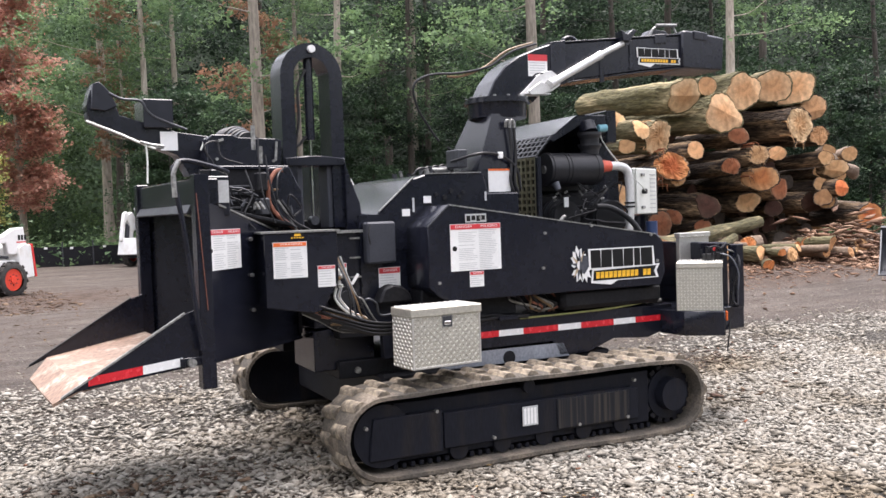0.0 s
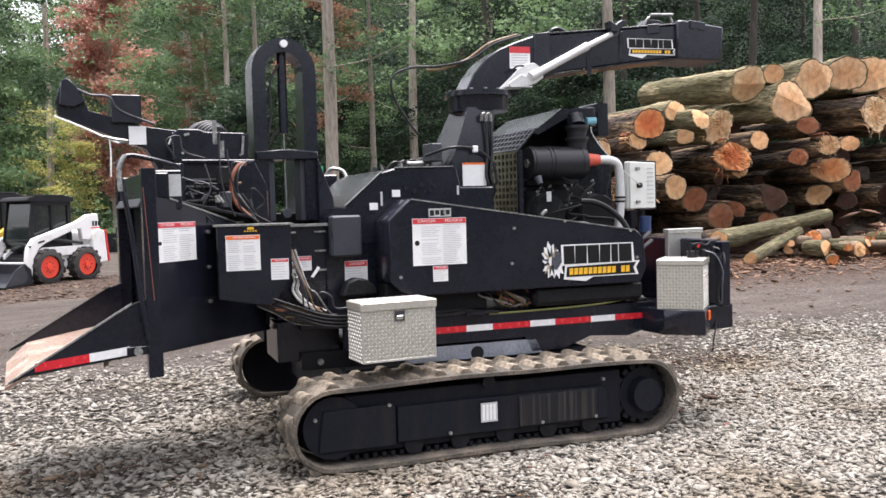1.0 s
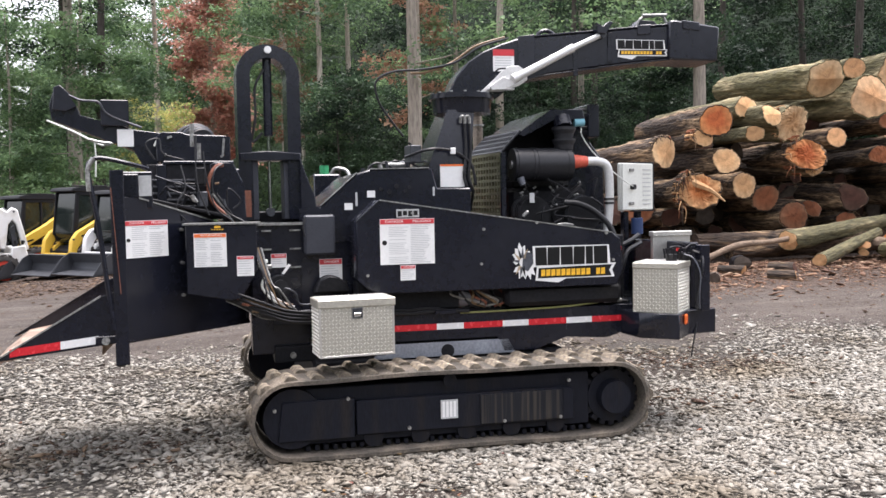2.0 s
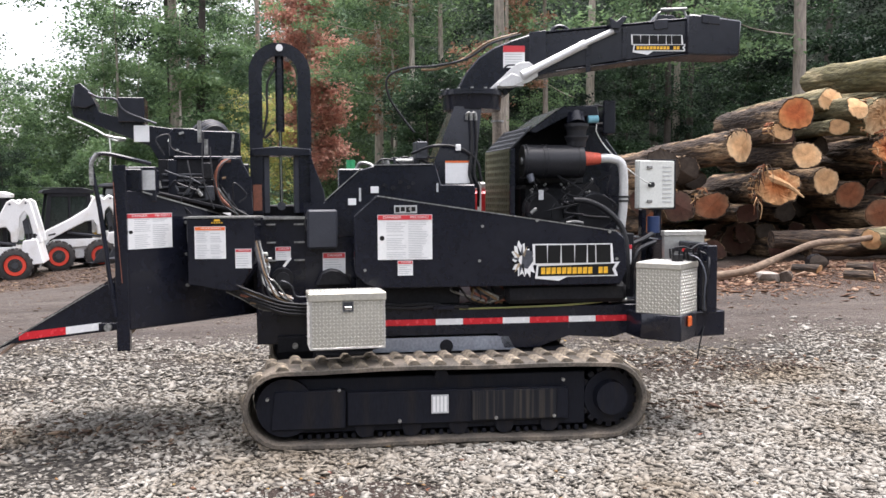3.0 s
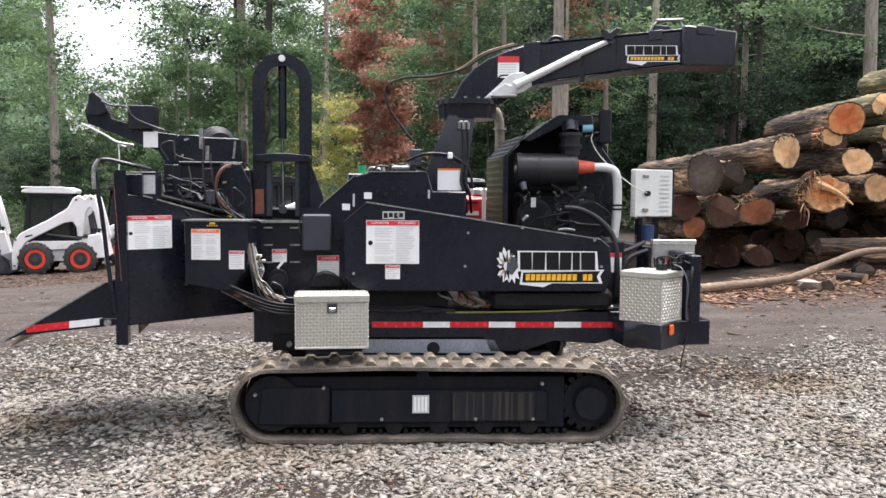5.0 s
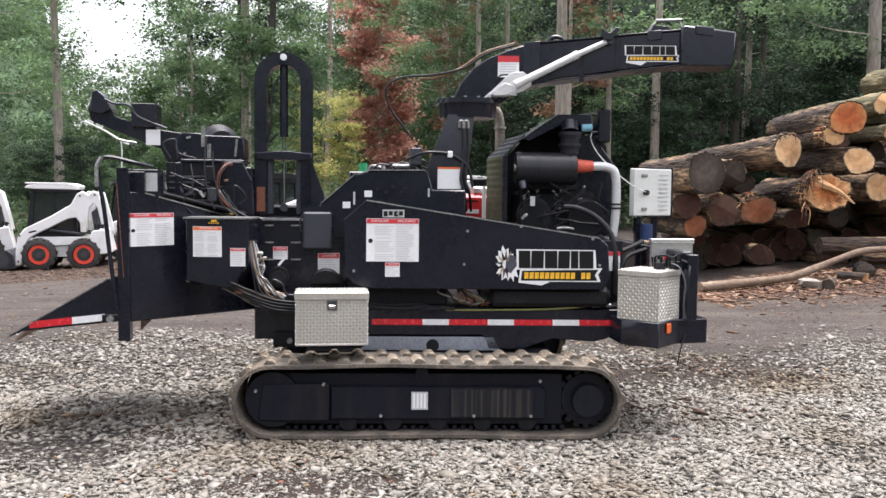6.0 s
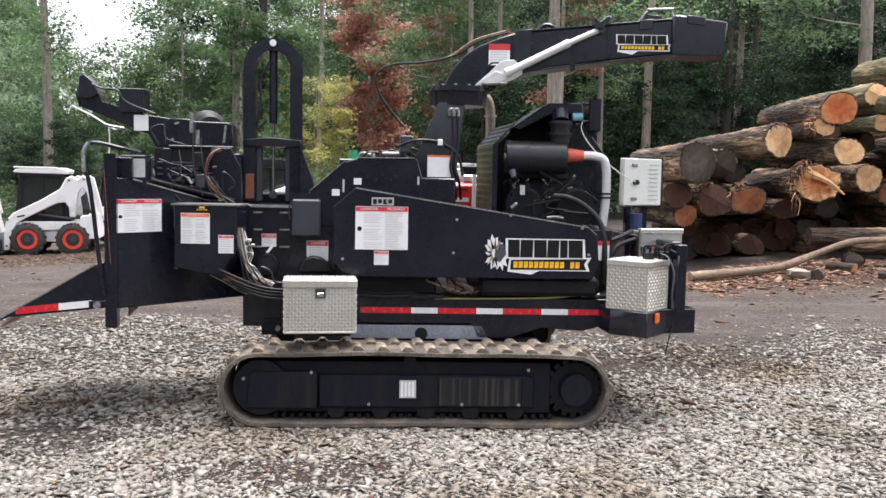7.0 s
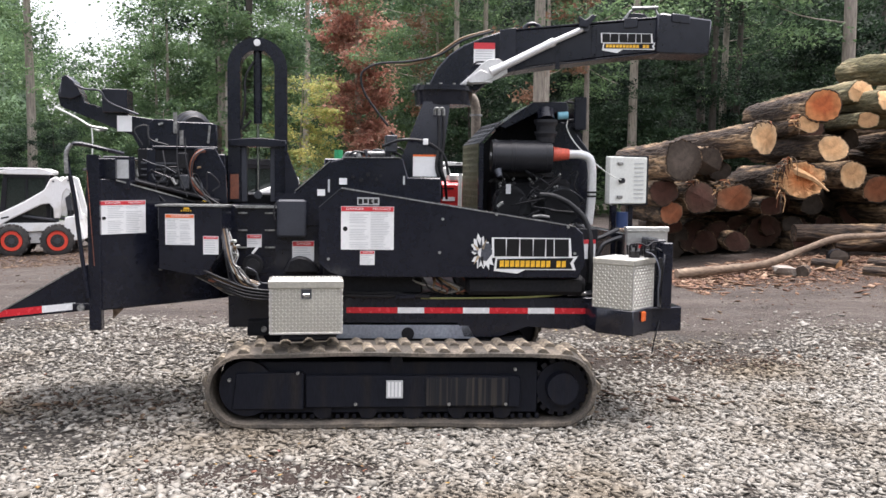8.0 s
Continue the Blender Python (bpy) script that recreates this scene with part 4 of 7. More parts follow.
    part("push_rod", rod(B(), (1.30, 4.598, 1.62), (1.335, 4.598, 1.02), .0022, seg=6), HOSE_COPPER, chipper, "reddish push rod")
    flap = poly(B(), [(1.285, 1.52), (1.30, 1.515), (1.40, 1.69), (1.385, 1.70)], "y", 4.75, 5.93, .003)
    part("curtain_flap", flap, DARK_STEEL, chipper, "dusty raised deflector flap")
    # valve box
    LAY[0] = turned(1.745, 4.742, -9.5)
    vb = [(1.70, .985), (1.96, .94), (2.02, .95), (2.115, 1.12), (2.115, 1.395), (1.70, 1.395)]
    v = part("valve_box", poly(B(), vb, "y", 4.742, 5.00, .006), BLACK, chipper, "black hydraulic valve enclosure")
    part("valve_lid", box(B(), 1.685, 2.13, 4.735, 5.01, 1.395, 1.405), WORN, v, "thin worn lid edge")
    warning_decal(1.748, 1.938, 1.145, 1.345, 4.742, chipper, ORANGE_INK, ("WARNING",), 2, 16, .12, False)
    warning_decal(1.995, 2.095, 1.085, 1.205, 4.742, chipper, RED_INK, ("DANGER",), 1, 6, .16, False)
    badge = part("gold_badge", poly(B(), [(1.845, 1.362), (1.93, 1.362), (1.918, 1.39), (1.857, 1.39)], "y", 4.739, 4.742), BLACK_INK, chipper, "small dark and golden badge", 0)
    part("badge_bar", poly(B(), [(1.868, 1.376), (1.908, 1.376), (1.904, 1.39), (1.872, 1.39)], "y", 4.737, 4.739), YELLOW_INK, badge, "", 0)
    for i in range(5):
        part("badge_dot", box(B(), 1.852 + .015 * i, 1.861 + .015 * i, 4.737, 4.739, 1.364, 1.371), YELLOW_INK, badge, "", 0)
    LAY[0] = SQUARE
    part("tank_label", box(B(), 1.449, 1.521, 4.756, 4.76, 1.572, 1.692), DECAL_GREY, chipper, "grey data label", 0)


hopper()


def feed_gear():
    part("feed_wheel_box", poly(B(), [(2.12, .80), (2.45, .80), (2.45, 1.385), (2.12, 1.395)], "y", 5.09, 6.1, .006), BLACK, chipper, "black feed wheel housing")
    for z in (1.335, 1.215, 1.095):
        for a, b in ((2.19, 2.25), (2.37, 2.44)):
            part("bolt_bar", box(B(), a, b, 5.072, 5.09, z, z + .010), WORN, chipper, "", 0)
    part("hydraulic_motor", rod(B(), (2.29, 4.98, .985), (2.29, 5.10, .985), .07, seg=18), BLACK_DULL, chipper, "black hydraulic feed motor")
    part("motor_face", rod(B(), (2.29, 4.96, .985), (2.29, 4.98, .985), .045, seg=18), CAN, chipper)
    part("ledge", box(B(), 2.17, 2.48, 5.06, 5.09, 1.375, 1.392), WORN, chipper, "worn ledge edge")
    warning_decal(2.246, 2.347, 1.10, 1.19, 5.088, chipper, RED_INK, ("DANGER",), 1, 4, .3, False)
    # arch of the feed roller lift
    LAY[0] = Matrix.Translation((0, .075, .008))
    c, zc, ro, ri = 2.305, 2.372, .212, .122
    outer = [(c - ro, 1.40)] + [(c - ro * math.cos(math.pi * i / 14), zc + ro * math.sin(math.pi * i / 14)) for i in range(15)] + [(c + ro, 1.40)]
    inner = [(c + ri, 1.40)] + [(c + ri * math.cos(math.pi * i / 14), zc + ri * math.sin(math.pi * i / 14)) for i in range(15)] + [(c - ri, 1.40)]
    bm = B()
    k = len(outer)
    inn = inner[::-1]
    rows = []
    for y in (5.34, 5.52):
        rows.append(([bm.verts.new((p[0], y, p[1])) for p in outer], [bm.verts.new((p[0], y, p[1])) for p in inn]))
    for (o, q), flip in zip(rows, (0, 1)):
        for i in range(k - 1):
            bm.faces.new((o[i], o[i + 1], q[i + 1], q[i]))
    for s in (0, 1):
        for i in range(k - 1):
            bm.faces.new((rows[0][s][i], rows[0][s][i + 1], rows[1][s][i + 1], rows[1][s][i]))
    for i in (0, k - 1):
        bm.faces.new((rows[0][0][i], rows[0][1][i], rows[1][1][i], rows[1][0][i]))
    arch = part("lift_arch", bm, BLACK, chipper, "tall black arched feed lift frame", 40)
    part("cross_bar", poly(B(), [(2.10, 1.80), (2.10, 1.85), (2.27, 1.865), (2.34, 1.865), (2.51, 1.85), (2.51, 1.80)], "y", 5.32, 5.54, .006), BLACK, arch)
    part("slide_rail", box(B(), 2.185, 2.225, 5.36, 5.5, 1.40, 1.80, .004), GREY_PLASTIC, arch, "dark slide rail")
    part("slide_rail", box(B(), 2.395, 2.43, 5.36, 5.5, 1.40, 1.80, .004), GREY_PLASTIC, arch, "dark slide rail")
    part("lift_plate", box(B(), 2.02, 2.085, 5.2, 5.65, 1.40, 1.74, .006), BLACK, arch)
    part("guide_label", box(B(), 2.11, 2.17, 5.335, 5.338, 1.42, 1.60), HOSE_COPPER, arch, "faded reddish strip", 0)
    part("lift_cylinder", rod(B(), (2.305, 5.40, 1.97), (2.305, 5.40, 2.50), .03, seg=16), BLACK, arch, "black lift cylinder barrel")
    part("cylinder_rod", rod(B(), (2.305, 5.40, 1.46), (2.305, 5.40, 1.97), .011, seg=12), CHROME, arch, "chrome cylinder rod")
    part("clevis", rod(B(), (2.305, 5.37, 1.45), (2.305, 5.43, 1.45), .03, seg=14), DARK_STEEL, arch)
    part("top_pin", rod(B(), (2.305, 5.315, 2.545), (2.305, 5.345, 2.545), .024, seg=16), DECAL, arch, "pale round pin cap")
    part("lift_hose", tube(B(), [(2.28, 5.38, 2.42), (2.22, 5.37, 2.30), (2.215, 5.36, 2.10), (2.19, 5.36, 1.93), (2.26, 5.36, 1.99)], .009, 6), HOSE, arch)
    LAY[0] = Matrix.Translation((0, .05, 0))
    gus = [(2.50, 1.83), (2.545, 1.70), (2.60, 1.56), (2.62, 1.38), (2.50, 1.38)]
    part("gusset", poly(B(), gus, "y", 5.33, 5.62, .004), BLACK, chipper, "black gusset plate")
    for x in (2.098, 2.478):
        part("feed_side_plate", box(B(), x, x + .018, 5.53, 6.08, 1.38, 1.84, .003), BLACK, chipper, "black feed box side plate")
    part("feed_cover", box(B(), 2.0, 2.60, 5.60, 6.1, 1.38, 1.46, .006), BLACK_DULL, chipper)
    LAY[0] = SQUARE
    part("fuse_case", box(B(), 2.455, 2.655, 5.0, 5.07, 1.178, 1.437, .012), GREY_PLASTIC, chipper, "charcoal plastic control case")
    part("case_wire", tube(B(), [(2.452, 4.95, 1.42), (2.435, 4.94, 1.36), (2.445, 4.94, 1.30)], .006, 6), HOSE, chipper)
    part("recess_plate", box(B(), 2.44, 2.92, 5.075, 5.10, .80, 1.48), BLACK, chipper, "black recessed plate")
    warning_decal(2.558, 2.71, 1.0, 1.146, 5.071, chipper, RED_INK, ("DANGER",), 1, 6, .25, False)
    part("cover_lump", poly(B(), [(2.50, .93), (2.54, 1.02), (2.60, 1.045), (2.66, 1.035), (2.72, .99), (2.74, .93)], "y", 4.96, 5.06, .012), BLACK_DULL, chipper, "black rounded hose cover")
    gw_ = random.Random(14)
    for i in range(9):
        dx, dy = gw_.uniform(-.02, .02), gw_.uniform(-.03, .03)
        pts = [(2.10 + dx * .4, 4.93 + dy, 1.285), (2.125 + dx * .6, 4.90 + dy, 1.235), (2.15 + dx, 4.88 + dy, 1.15), (2.185 + dx, 4.87 + dy, 1.07), (2.17 + dx, 4.86 + dy, 1.0), (2.23 + dx, 4.84 + dy, .92), (2.33 + dx, 4.83 + dy, .86 + .01 * (i % 3))]
        part("loom_wire", tube(B(), pts, gw_.uniform(.004, .009), 6), (HOSE, DECAL_GREY, HOSE_TAN, HOSE, OFFWHITE)[i % 5], chipper)
    for i in range(8):
        x, z = 2.165 + gw_.uniform(-.025, .03), 1.09 + gw_.uniform(-.05, .06)
        part("wire_plug", box(B(), x, x + .03, 4.83, 4.86, z, z + .022, .004), (DECAL_GREY, OFFWHITE, HOSE_TAN, WORN)[i % 4], chipper, "pale wire connector")
    part("hose_end", rod(B(), (2.09, 4.92, 1.30), (2.125, 4.92, 1.285), .016, seg=10), OFFWHITE, chipper, "pale hose end")
    part("valve_tag", poly(B(), [(2.285, 1.075), (2.30, 1.068), (2.345, 1.125), (2.33, 1.135)], "y", 4.90, 4.905), DECAL, chipper, "small silver tag", 0)
    for i, (mat_, r_) in enumerate(((HOSE_TAN, .008), (HOSE_TAN, .006), (HOSE_COPPER, .009), (HOSE, .012), (HOSE, .012), (WORN, .004))):
        o = .014 * i
        part("feed_hose", tube(B(), [(1.93, 4.80, 1.0 - o), (2.03, 4.79, .95 - o), (2.14, 4.78, .885 - o), (2.26, 4.77, .84 - o * .6), (2.44, 4.78, .81 - o * .4)], r_, 7), mat_, chipper)
    # winch boom
    boom = poly(B(), [(.93, 2.15), (.955, 2.24), (1.04, 2.235), (1.10, 2.135), (1.11, 2.10), (1.43, 2.01), (1.63, 1.985), (1.575, 1.775), (1.50, 1.747), (1.43, 1.874), (.95, 2.065)], "y", 5.41, 5.55, .003)
    b = part("winch_boom", boom, BLACK, chipper, "black winch boom arm")
    part("sheave_head", poly(B(), [(.95, 2.13), (.965, 2.27), (1.0, 2.285), (1.05, 2.235), (1.095, 2.15), (1.03, 2.12)], "y", 5.38, 5.58, .003), BLACK, b)
    part("sheave", rod(B(), (.985, 5.44, 2.10), (.985, 5.52, 2.10), .05, seg=18), DARK_STEEL, b, "steel rope sheave")
    part("fairlead_box", box(B(), 1.235, 1.405, 5.37, 5.60, 2.03, 2.195, .004), BLACK, b, "black fairlead box")
    part("boom_label", box(B(), 1.33, 1.43, 5.396, 5.40, 1.90, 2.01), DECAL, b, "white square label", 0)
    part("pull_line", tube(B(), [(.92, 5.37, 2.06), (1.08, 5.30, 1.985), (1.22, 5.2, 1.905), (1.26, 5.2, 1.895)], .006, 8), OFFWHITE, chipper, "pale winch line")
    part("pull_line", tube(B(), [(1.20, 5.2, 1.92), (1.205, 5.2, 1.83), (1.20, 5.2, 1.70)], .005, 6), OFFWHITE, chipper, "pale hanging line")
    part("hook", tube(B(), [(1.17, 5.2, 1.93), (1.23, 5.2, 1.915), (1.30, 5.2, 1.905), (1.235, 5.2, 1.895)], .009, 6), WORN, chipper, "steel hook")
    part("chain", tube(B(), [(1.05, 5.38, 2.22), (1.12, 5.38, 2.19), (1.22, 5.37, 2.18), (1.26, 5.37, 2.12), (1.32, 5.37, 2.08), (1.48, 5.37, 2.02)], .008, 6), DARK_STEEL, chipper, "dark wire rope")
    ax, mid = Vector((.30, -.95, .06)).normalized(), Vector((1.835, 5.50, 1.925))
    w = part("winch_drum", rod(B(), mid - ax * .105, mid + ax * .105, .072, seg=28), BLACK_DULL, chipper, "black winch drum")
    for s in (-.115, .105):
        part("drum_flange", rod(B(), mid + ax * s, mid + ax * (s + .012), .074, seg=28), BLACK_DULL, w)
    side, rise = ax.cross(Vector((0, 0, 1))).normalized(), ax.cross(Vector((0, 0, 1))).normalized().cross(ax)
    for k in range(8):
        cc = mid + ax * (.095 - .026 * k)
        rr = .080 + .0125 * min(k, 4)
        bm = tube(B(), [cc + rr * (math.cos(a) * side + math.sin(a) * rise) for a in [6.2832 * q / 16 for q in range(17)]], .011, 6, 2)
        part("rope_turn", bm, (HOSE, GREY_PLASTIC)[k % 2], w)
    part("winch_motor", rod(B(), (1.60, 5.40, 1.89), (1.70, 5.40, 1.89), .075, seg=18), BLACK, w, "black winch motor")
    part("winch_base", box(B(), 1.60, 2.04, 5.20, 5.7, 1.775, 1.797, .004), BLACK, chipper, "black winch bed plate")
    part("winch_housing", poly(B(), [(1.565, 1.797), (1.565, 1.955), (1.60, 1.985), (1.72, 1.985), (1.76, 1.97), (1.99, 1.965), (2.03, 1.955), (2.015, 1.797)], "y", 5.27, 5.30, .004), BLACK, chipper, "black winch side frame")
    part("winch_bracket", poly(B(), [(1.99, 1.80), (2.03, 1.80), (2.03, 1.955), (1.99, 1.965)], "y", 5.30, 5.68, .004), BLACK, chipper, "black winch end bracket")
    part("winch_bracket", poly(B(), [(1.57, 1.80), (1.61, 1.80), (1.61, 1.985), (1.57, 1.96)], "y", 5.30, 5.66, .004), BLACK, chipper, "black winch end bracket")
    for x, z in ((1.64, 1.95), (1.655, 1.955), (1.62, 1.84), (1.97, 1.83)):
        part("frame_bolt", rod(B(), (x, 5.255, z), (x, 5.272, z), .009, seg=8), WORN, chipper, "worn bolt head")
    part("frame_lever", rod(B(), (1.975, 5.24, 1.83), (1.985, 5.24, 1.945), .008, seg=8), WORN, chipper, "worn steel lever")
    part("boom_lever", rod(B(), (1.555, 5.36, 1.90), (1.585, 5.36, 1.97), .006, seg=8), OFFWHITE, chipper, "pale line on the boom")
    part("feed_plate", poly(B(), [(1.885, 1.77), (1.91, 1.785), (2.03, 1.785), (2.10, 1.64), (2.108, 1.40), (1.99, 1.40), (1.89, 1.55)], "y", 5.16, 5.20, .004), BLACK, chipper, "black shouldered feed plate")
    part("brass_fitting", rod(B(), (1.91, 5.12, 1.648), (1.935, 5.12, 1.652), .008, seg=10), HOSE_TAN, chipper, "brass hose fitting")
    for o in (0, .022):
        part("feed_line", tube(B(), [(1.885 + o, 5.0, 1.585), (1.93 + o, 5.0, 1.52), (1.97 + o, 5.02, 1.465), (2.01 + o, 5.03, 1.405)], .007, 6), WORN if o == 0 else HOSE, chipper)
    part("winch_leg", box(B(), 1.56, 1.62, 5.2, 5.6, 1.42, 1.775, .004), BLACK, chipper)
    part("winch_leg", box(B(), 1.96, 2.03, 5.2, 5.6, 1.40, 1.775, .004), BLACK, chipper)
    part("hopper_roof", poly(B(), [(1.46, 1.575), (2.06, 1.43), (2.06, 1.41), (1.46, 1.555)], "y", 5.02, 5.80, .004), BLACK_DULL, chipper, "dull black hopper roof")
    skirt = part("winch_skirt", box(B(), 1.50, 2.0, 5.215, 5.235, 1.42, 1.775, .003), BLACK_DULL, chipper, "dull black panel under the winch")
    for i in range(5):
        part("skirt_rib", box(B(), 1.52, 1.80, 5.203, 5.215, 1.50 + .042 * i, 1.514 + .042 * i, .002), DARK_STEEL, skirt)
    for i, (mt, pts) in enumerate((
            (HOSE_COPPER, [(1.965, 5.12, 1.765), (1.92, 5.11, 1.755), (1.878, 5.10, 1.69), (1.868, 5.10, 1.60), (1.90, 5.10, 1.52), (1.97, 5.08, 1.45), (2.02, 5.05, 1.405)]),
            (HOSE, [(1.97, 5.1, 1.78), (1.90, 5.02, 1.72), (1.89, 5.0, 1.58), (1.97, 5.0, 1.47), (2.08, 4.97, 1.40)]),
            (DARK_STEEL, [(1.55, 5.1, 1.70), (1.64, 5.08, 1.665), (1.70, 5.05, 1.655), (1.78, 5.03, 1.61)]),
            (HOSE, [(1.70, 5.0, 1.76), (1.72, 4.95, 1.62), (1.66, 4.93, 1.50), (1.72, 4.93, 1.42)]),
            (HOSE, [(1.80, 5.05, 1.95), (1.79, 5.02, 1.80), (1.80, 5.0, 1.62), (1.86, 4.98, 1.45)]),
            (HOSE, [(1.84, 5.05, 1.85), (1.85, 5.02, 1.70), (1.90, 5.0, 1.50), (1.99, 4.98, 1.42)]),
            (HOSE, [(1.55, 5.1, 1.80), (1.50, 5.1, 1.90), (1.58, 5.12, 1.93), (1.60, 5.1, 1.84), (1.72, 5.1, 1.80)]))):
        part("winch_hose", tube(B(), pts, .005 if mt is not HOSE_COPPER else .013, 7), mt, chipper)
    for x, z, hgt in ((1.775, 1.88, .14), (1.815, 1.80, .10)):
        part("hose_end", rod(B(), (x, 5.06, z), (x, 5.06, z + hgt), .013, seg=10), WORN, chipper, "bright hose end")
    g = random.Random(17)
    part("skirt_strut", rod(B(), (1.68, 5.12, 1.47), (1.75, 5.12, 1.60), .011, seg=8), BLACK_DULL, chipper)
    for i in range(5):
        x, y = g.uniform(1.56, 2.0), g.uniform(5.06, 5.18)
        z = 1.60 - .19 * (x - 1.44)
        pts = [(x, y, z), (x + g.uniform(-.08, .08), y - .02, z + g.uniform(.03, .13)), (x + g.uniform(-.05, .16), y, z + g.uniform(.02, .09)), (x + g.uniform(.02, .22), y, z - .01)]
        part("roof_hose", tube(B(), pts, g.uniform(.003, .006), 6), (HOSE, CAN)[i % 2], chipper)
    for i in range(7):
        x, y = g.uniform(1.5, 2.0), g.uniform(4.9, 5.1)
        z = 1.60 - .19 * (x - 1.44)
        part("roof_fitting", rod(B(), (x, y, z), (x + g.uniform(-.03, .03), y, z + g.uniform(.02, .05)), .009, seg=7), (WORN, DARK_STEEL)[i % 2], chipper)
    part("roof_valve", box(B(), 1.80, 1.86, 5.05, 5.15, 1.50, 1.60, .008), DARK_STEEL, chipper, "dark steel valve block")
    part("roof_valve", box(B(), 1.79, 1.85, 5.05, 5.12, 1.64, 1.75, .008), BLACK_DULL, chipper, "black valve block")
    # bundle of hydraulic hoses that runs down behind the toolbox
    g = random.Random(9)
    for i in range(11):
        z0, x0 = 1.01 - .018 * i + g.uniform(-.01, .01), 1.92 + .02 * i
        mt = (HOSE, HOSE, HOSE_TAN, HOSE, HOSE, HOSE_COPPER)[i % 6]
        pts = [(x0, 4.74, z0), (2.12 + g.uniform(-.02, .02), 4.66 + .012 * (i % 3), .93 - .008 * i), (2.30, 4.64 + .012 * (i % 3), .865 - .007 * i), (2.60, 4.72, .83 - .006 * i)]
        part("hydraulic_hose", tube(B(), pts, .0075, 7), mt, chipper)
    for i in range(5):
        pts = [(2.10 + .01 * i, 4.72, 1.25), (2.13 + .014 * i, 4.64, 1.12 - .02 * i), (2.15 + .02 * i, 4.63, 1.0), (2.18 + .03 * i, 4.66, .90), (2.34, 4.68, .86)]
        part("hydraulic_hose", tube(B(), pts, .0055, 6), (HOSE, DARK_STEEL, HOSE_TAN, HOSE, WORN)[i], chipper)
    part("hose_loop", tube(B(), [(2.25, 4.70, .95), (2.27, 4.66, 1.0), (2.33, 4.66, .97), (2.36, 4.68, .90), (2.46, 4.7, .90), (2.49, 4.7, .93)], .006, 6), DARK_STEEL, chipper)


feed_gear()


def chip_housing():
    top = [(2.50, 1.45), (2.54, 1.49), (2.79, 1.703), (2.88, 1.73), (3.31, 1.735), (3.345, 1.60), (3.585, 1.60), (3.585, 1.25), (2.50, 1.25)]
    LAY[0] = HOUSING
    h = part("drum_housing", poly(B(), top, "y", 4.96, 6.15, .008), BLACK, chipper, "black chipper drum housing")
    for pts in ([(2.54, 1.492), (2.79, 1.705), (2.79, 1.713), (2.54, 1.500)], [(2.88, 1.73), (3.29, 1.735), (3.29, 1.742), (2.88, 1.738)]):
        part("edge_strip", poly(B(), pts, "y", 4.955, 4.975), WORN, h, "worn bright edge", 0)
    for x, z, w, hh in ((2.70, 1.465, .055, .045), (2.855, 1.545, .055, .045), (3.31, 1.55, .014, .06), (2.775, 1.49, .014, .09)):
        part("small_label", box(B(), x, x + w, 4.948, 4.951, z, z + hh, 0), DECAL if w > .03 else DECAL_GREY, h, "small white label", 0)
    for i, (x, z) in enumerate(((2.95, 1.60), (3.06, 1.62), (3.15, 1.61), (3.01, 1.58), (3.12, 1.585))):
        part("bolt", rod(B(), (x, 4.945, z), (x, 4.962, z), .012 + .004 * (i % 2), seg=8), BLACK_DULL, h)
    # hardware on top of the housing
    part("hydraulic_block", box(B(), 3.08, 3.22, 5.3, 5.5, 1.74, 1.80, .006), DARK_STEEL, h)
    part("fitting", rod(B(), (3.05, 5.25, 1.77), (3.18, 5.25, 1.77), .018, seg=10), WORN, h)
    g = random.Random(8)
    for i in range(12):
        x, y = g.uniform(2.9, 3.28), g.uniform(5.15, 5.6)
        part("top_fitting", rod(B(), (x, y, 1.735), (x + g.uniform(-.02, .02), y, 1.735 + g.uniform(.02, .06)), g.uniform(.010, .018), seg=8), (WORN, DARK_STEEL, BLACK_DULL)[i % 3], h)
    for i in range(5):
        x, y = 2.9 + .08 * i, 5.2 + .05 * i
        part("top_hose", tube(B(), [(x, y, 1.735), (x + .05, y, 1.78 + .01 * i), (x + .14, y + .02, 1.77), (x + .2, y + .03, 1.735)], .008, 6), HOSE, h)
    part("lever", tube(B(), [(3.25, 5.3, 1.74), (3.26, 5.3, 1.88), (3.22, 5.3, 1.93)], .008, 6), BLACK_DULL, h)
    part("filler_cap", rod(B(), (2.754, 6.68, 1.75), (2.754, 6.68, 1.83), .040, seg=14), surface("green_cap", (0.02, 0.26, 0.10), 0.5), h, "green filler cap")
    part("hydraulic_tank", box(B(), 2.64, 2.86, 6.45, 6.85, 1.25, 1.75, .01), BLACK, h, "black oil tank")
    part("top_pipe", tube(B(), [(2.80, 6.6, 1.75), (2.84, 6.58, 1.80), (2.93, 6.55, 1.78), (2.96, 6.5, 1.70)], .016, 7), WORN, h)
    # belt guard with its chamfered corner
    LAY[0] = ASKEW
    out = [(2.733, 1.395), (2.886, 1.527), (4.50, 1.285), (4.56, 1.235), (4.575, 1.02), (4.53, .93), (2.88, .93), (2.80, .96), (2.733, 1.02)]
    g = part("belt_guard", poly(B(), out, "y", 4.735, 5.08, .006), BLACK, chipper, "long black belt guard panel")
    part("edge_strip", poly(B(), [(2.886, 1.522), (4.50, 1.280), (4.50, 1.287), (2.886, 1.530)], "y", 4.731, 4.75), WORN, g, "worn bright top edge", 0)
    part("edge_strip", poly(B(), [(2.735, 1.392), (2.886, 1.522), (2.886, 1.530), (2.735, 1.400)], "y", 4.731, 4.745), DARK_STEEL, g, "", 0)
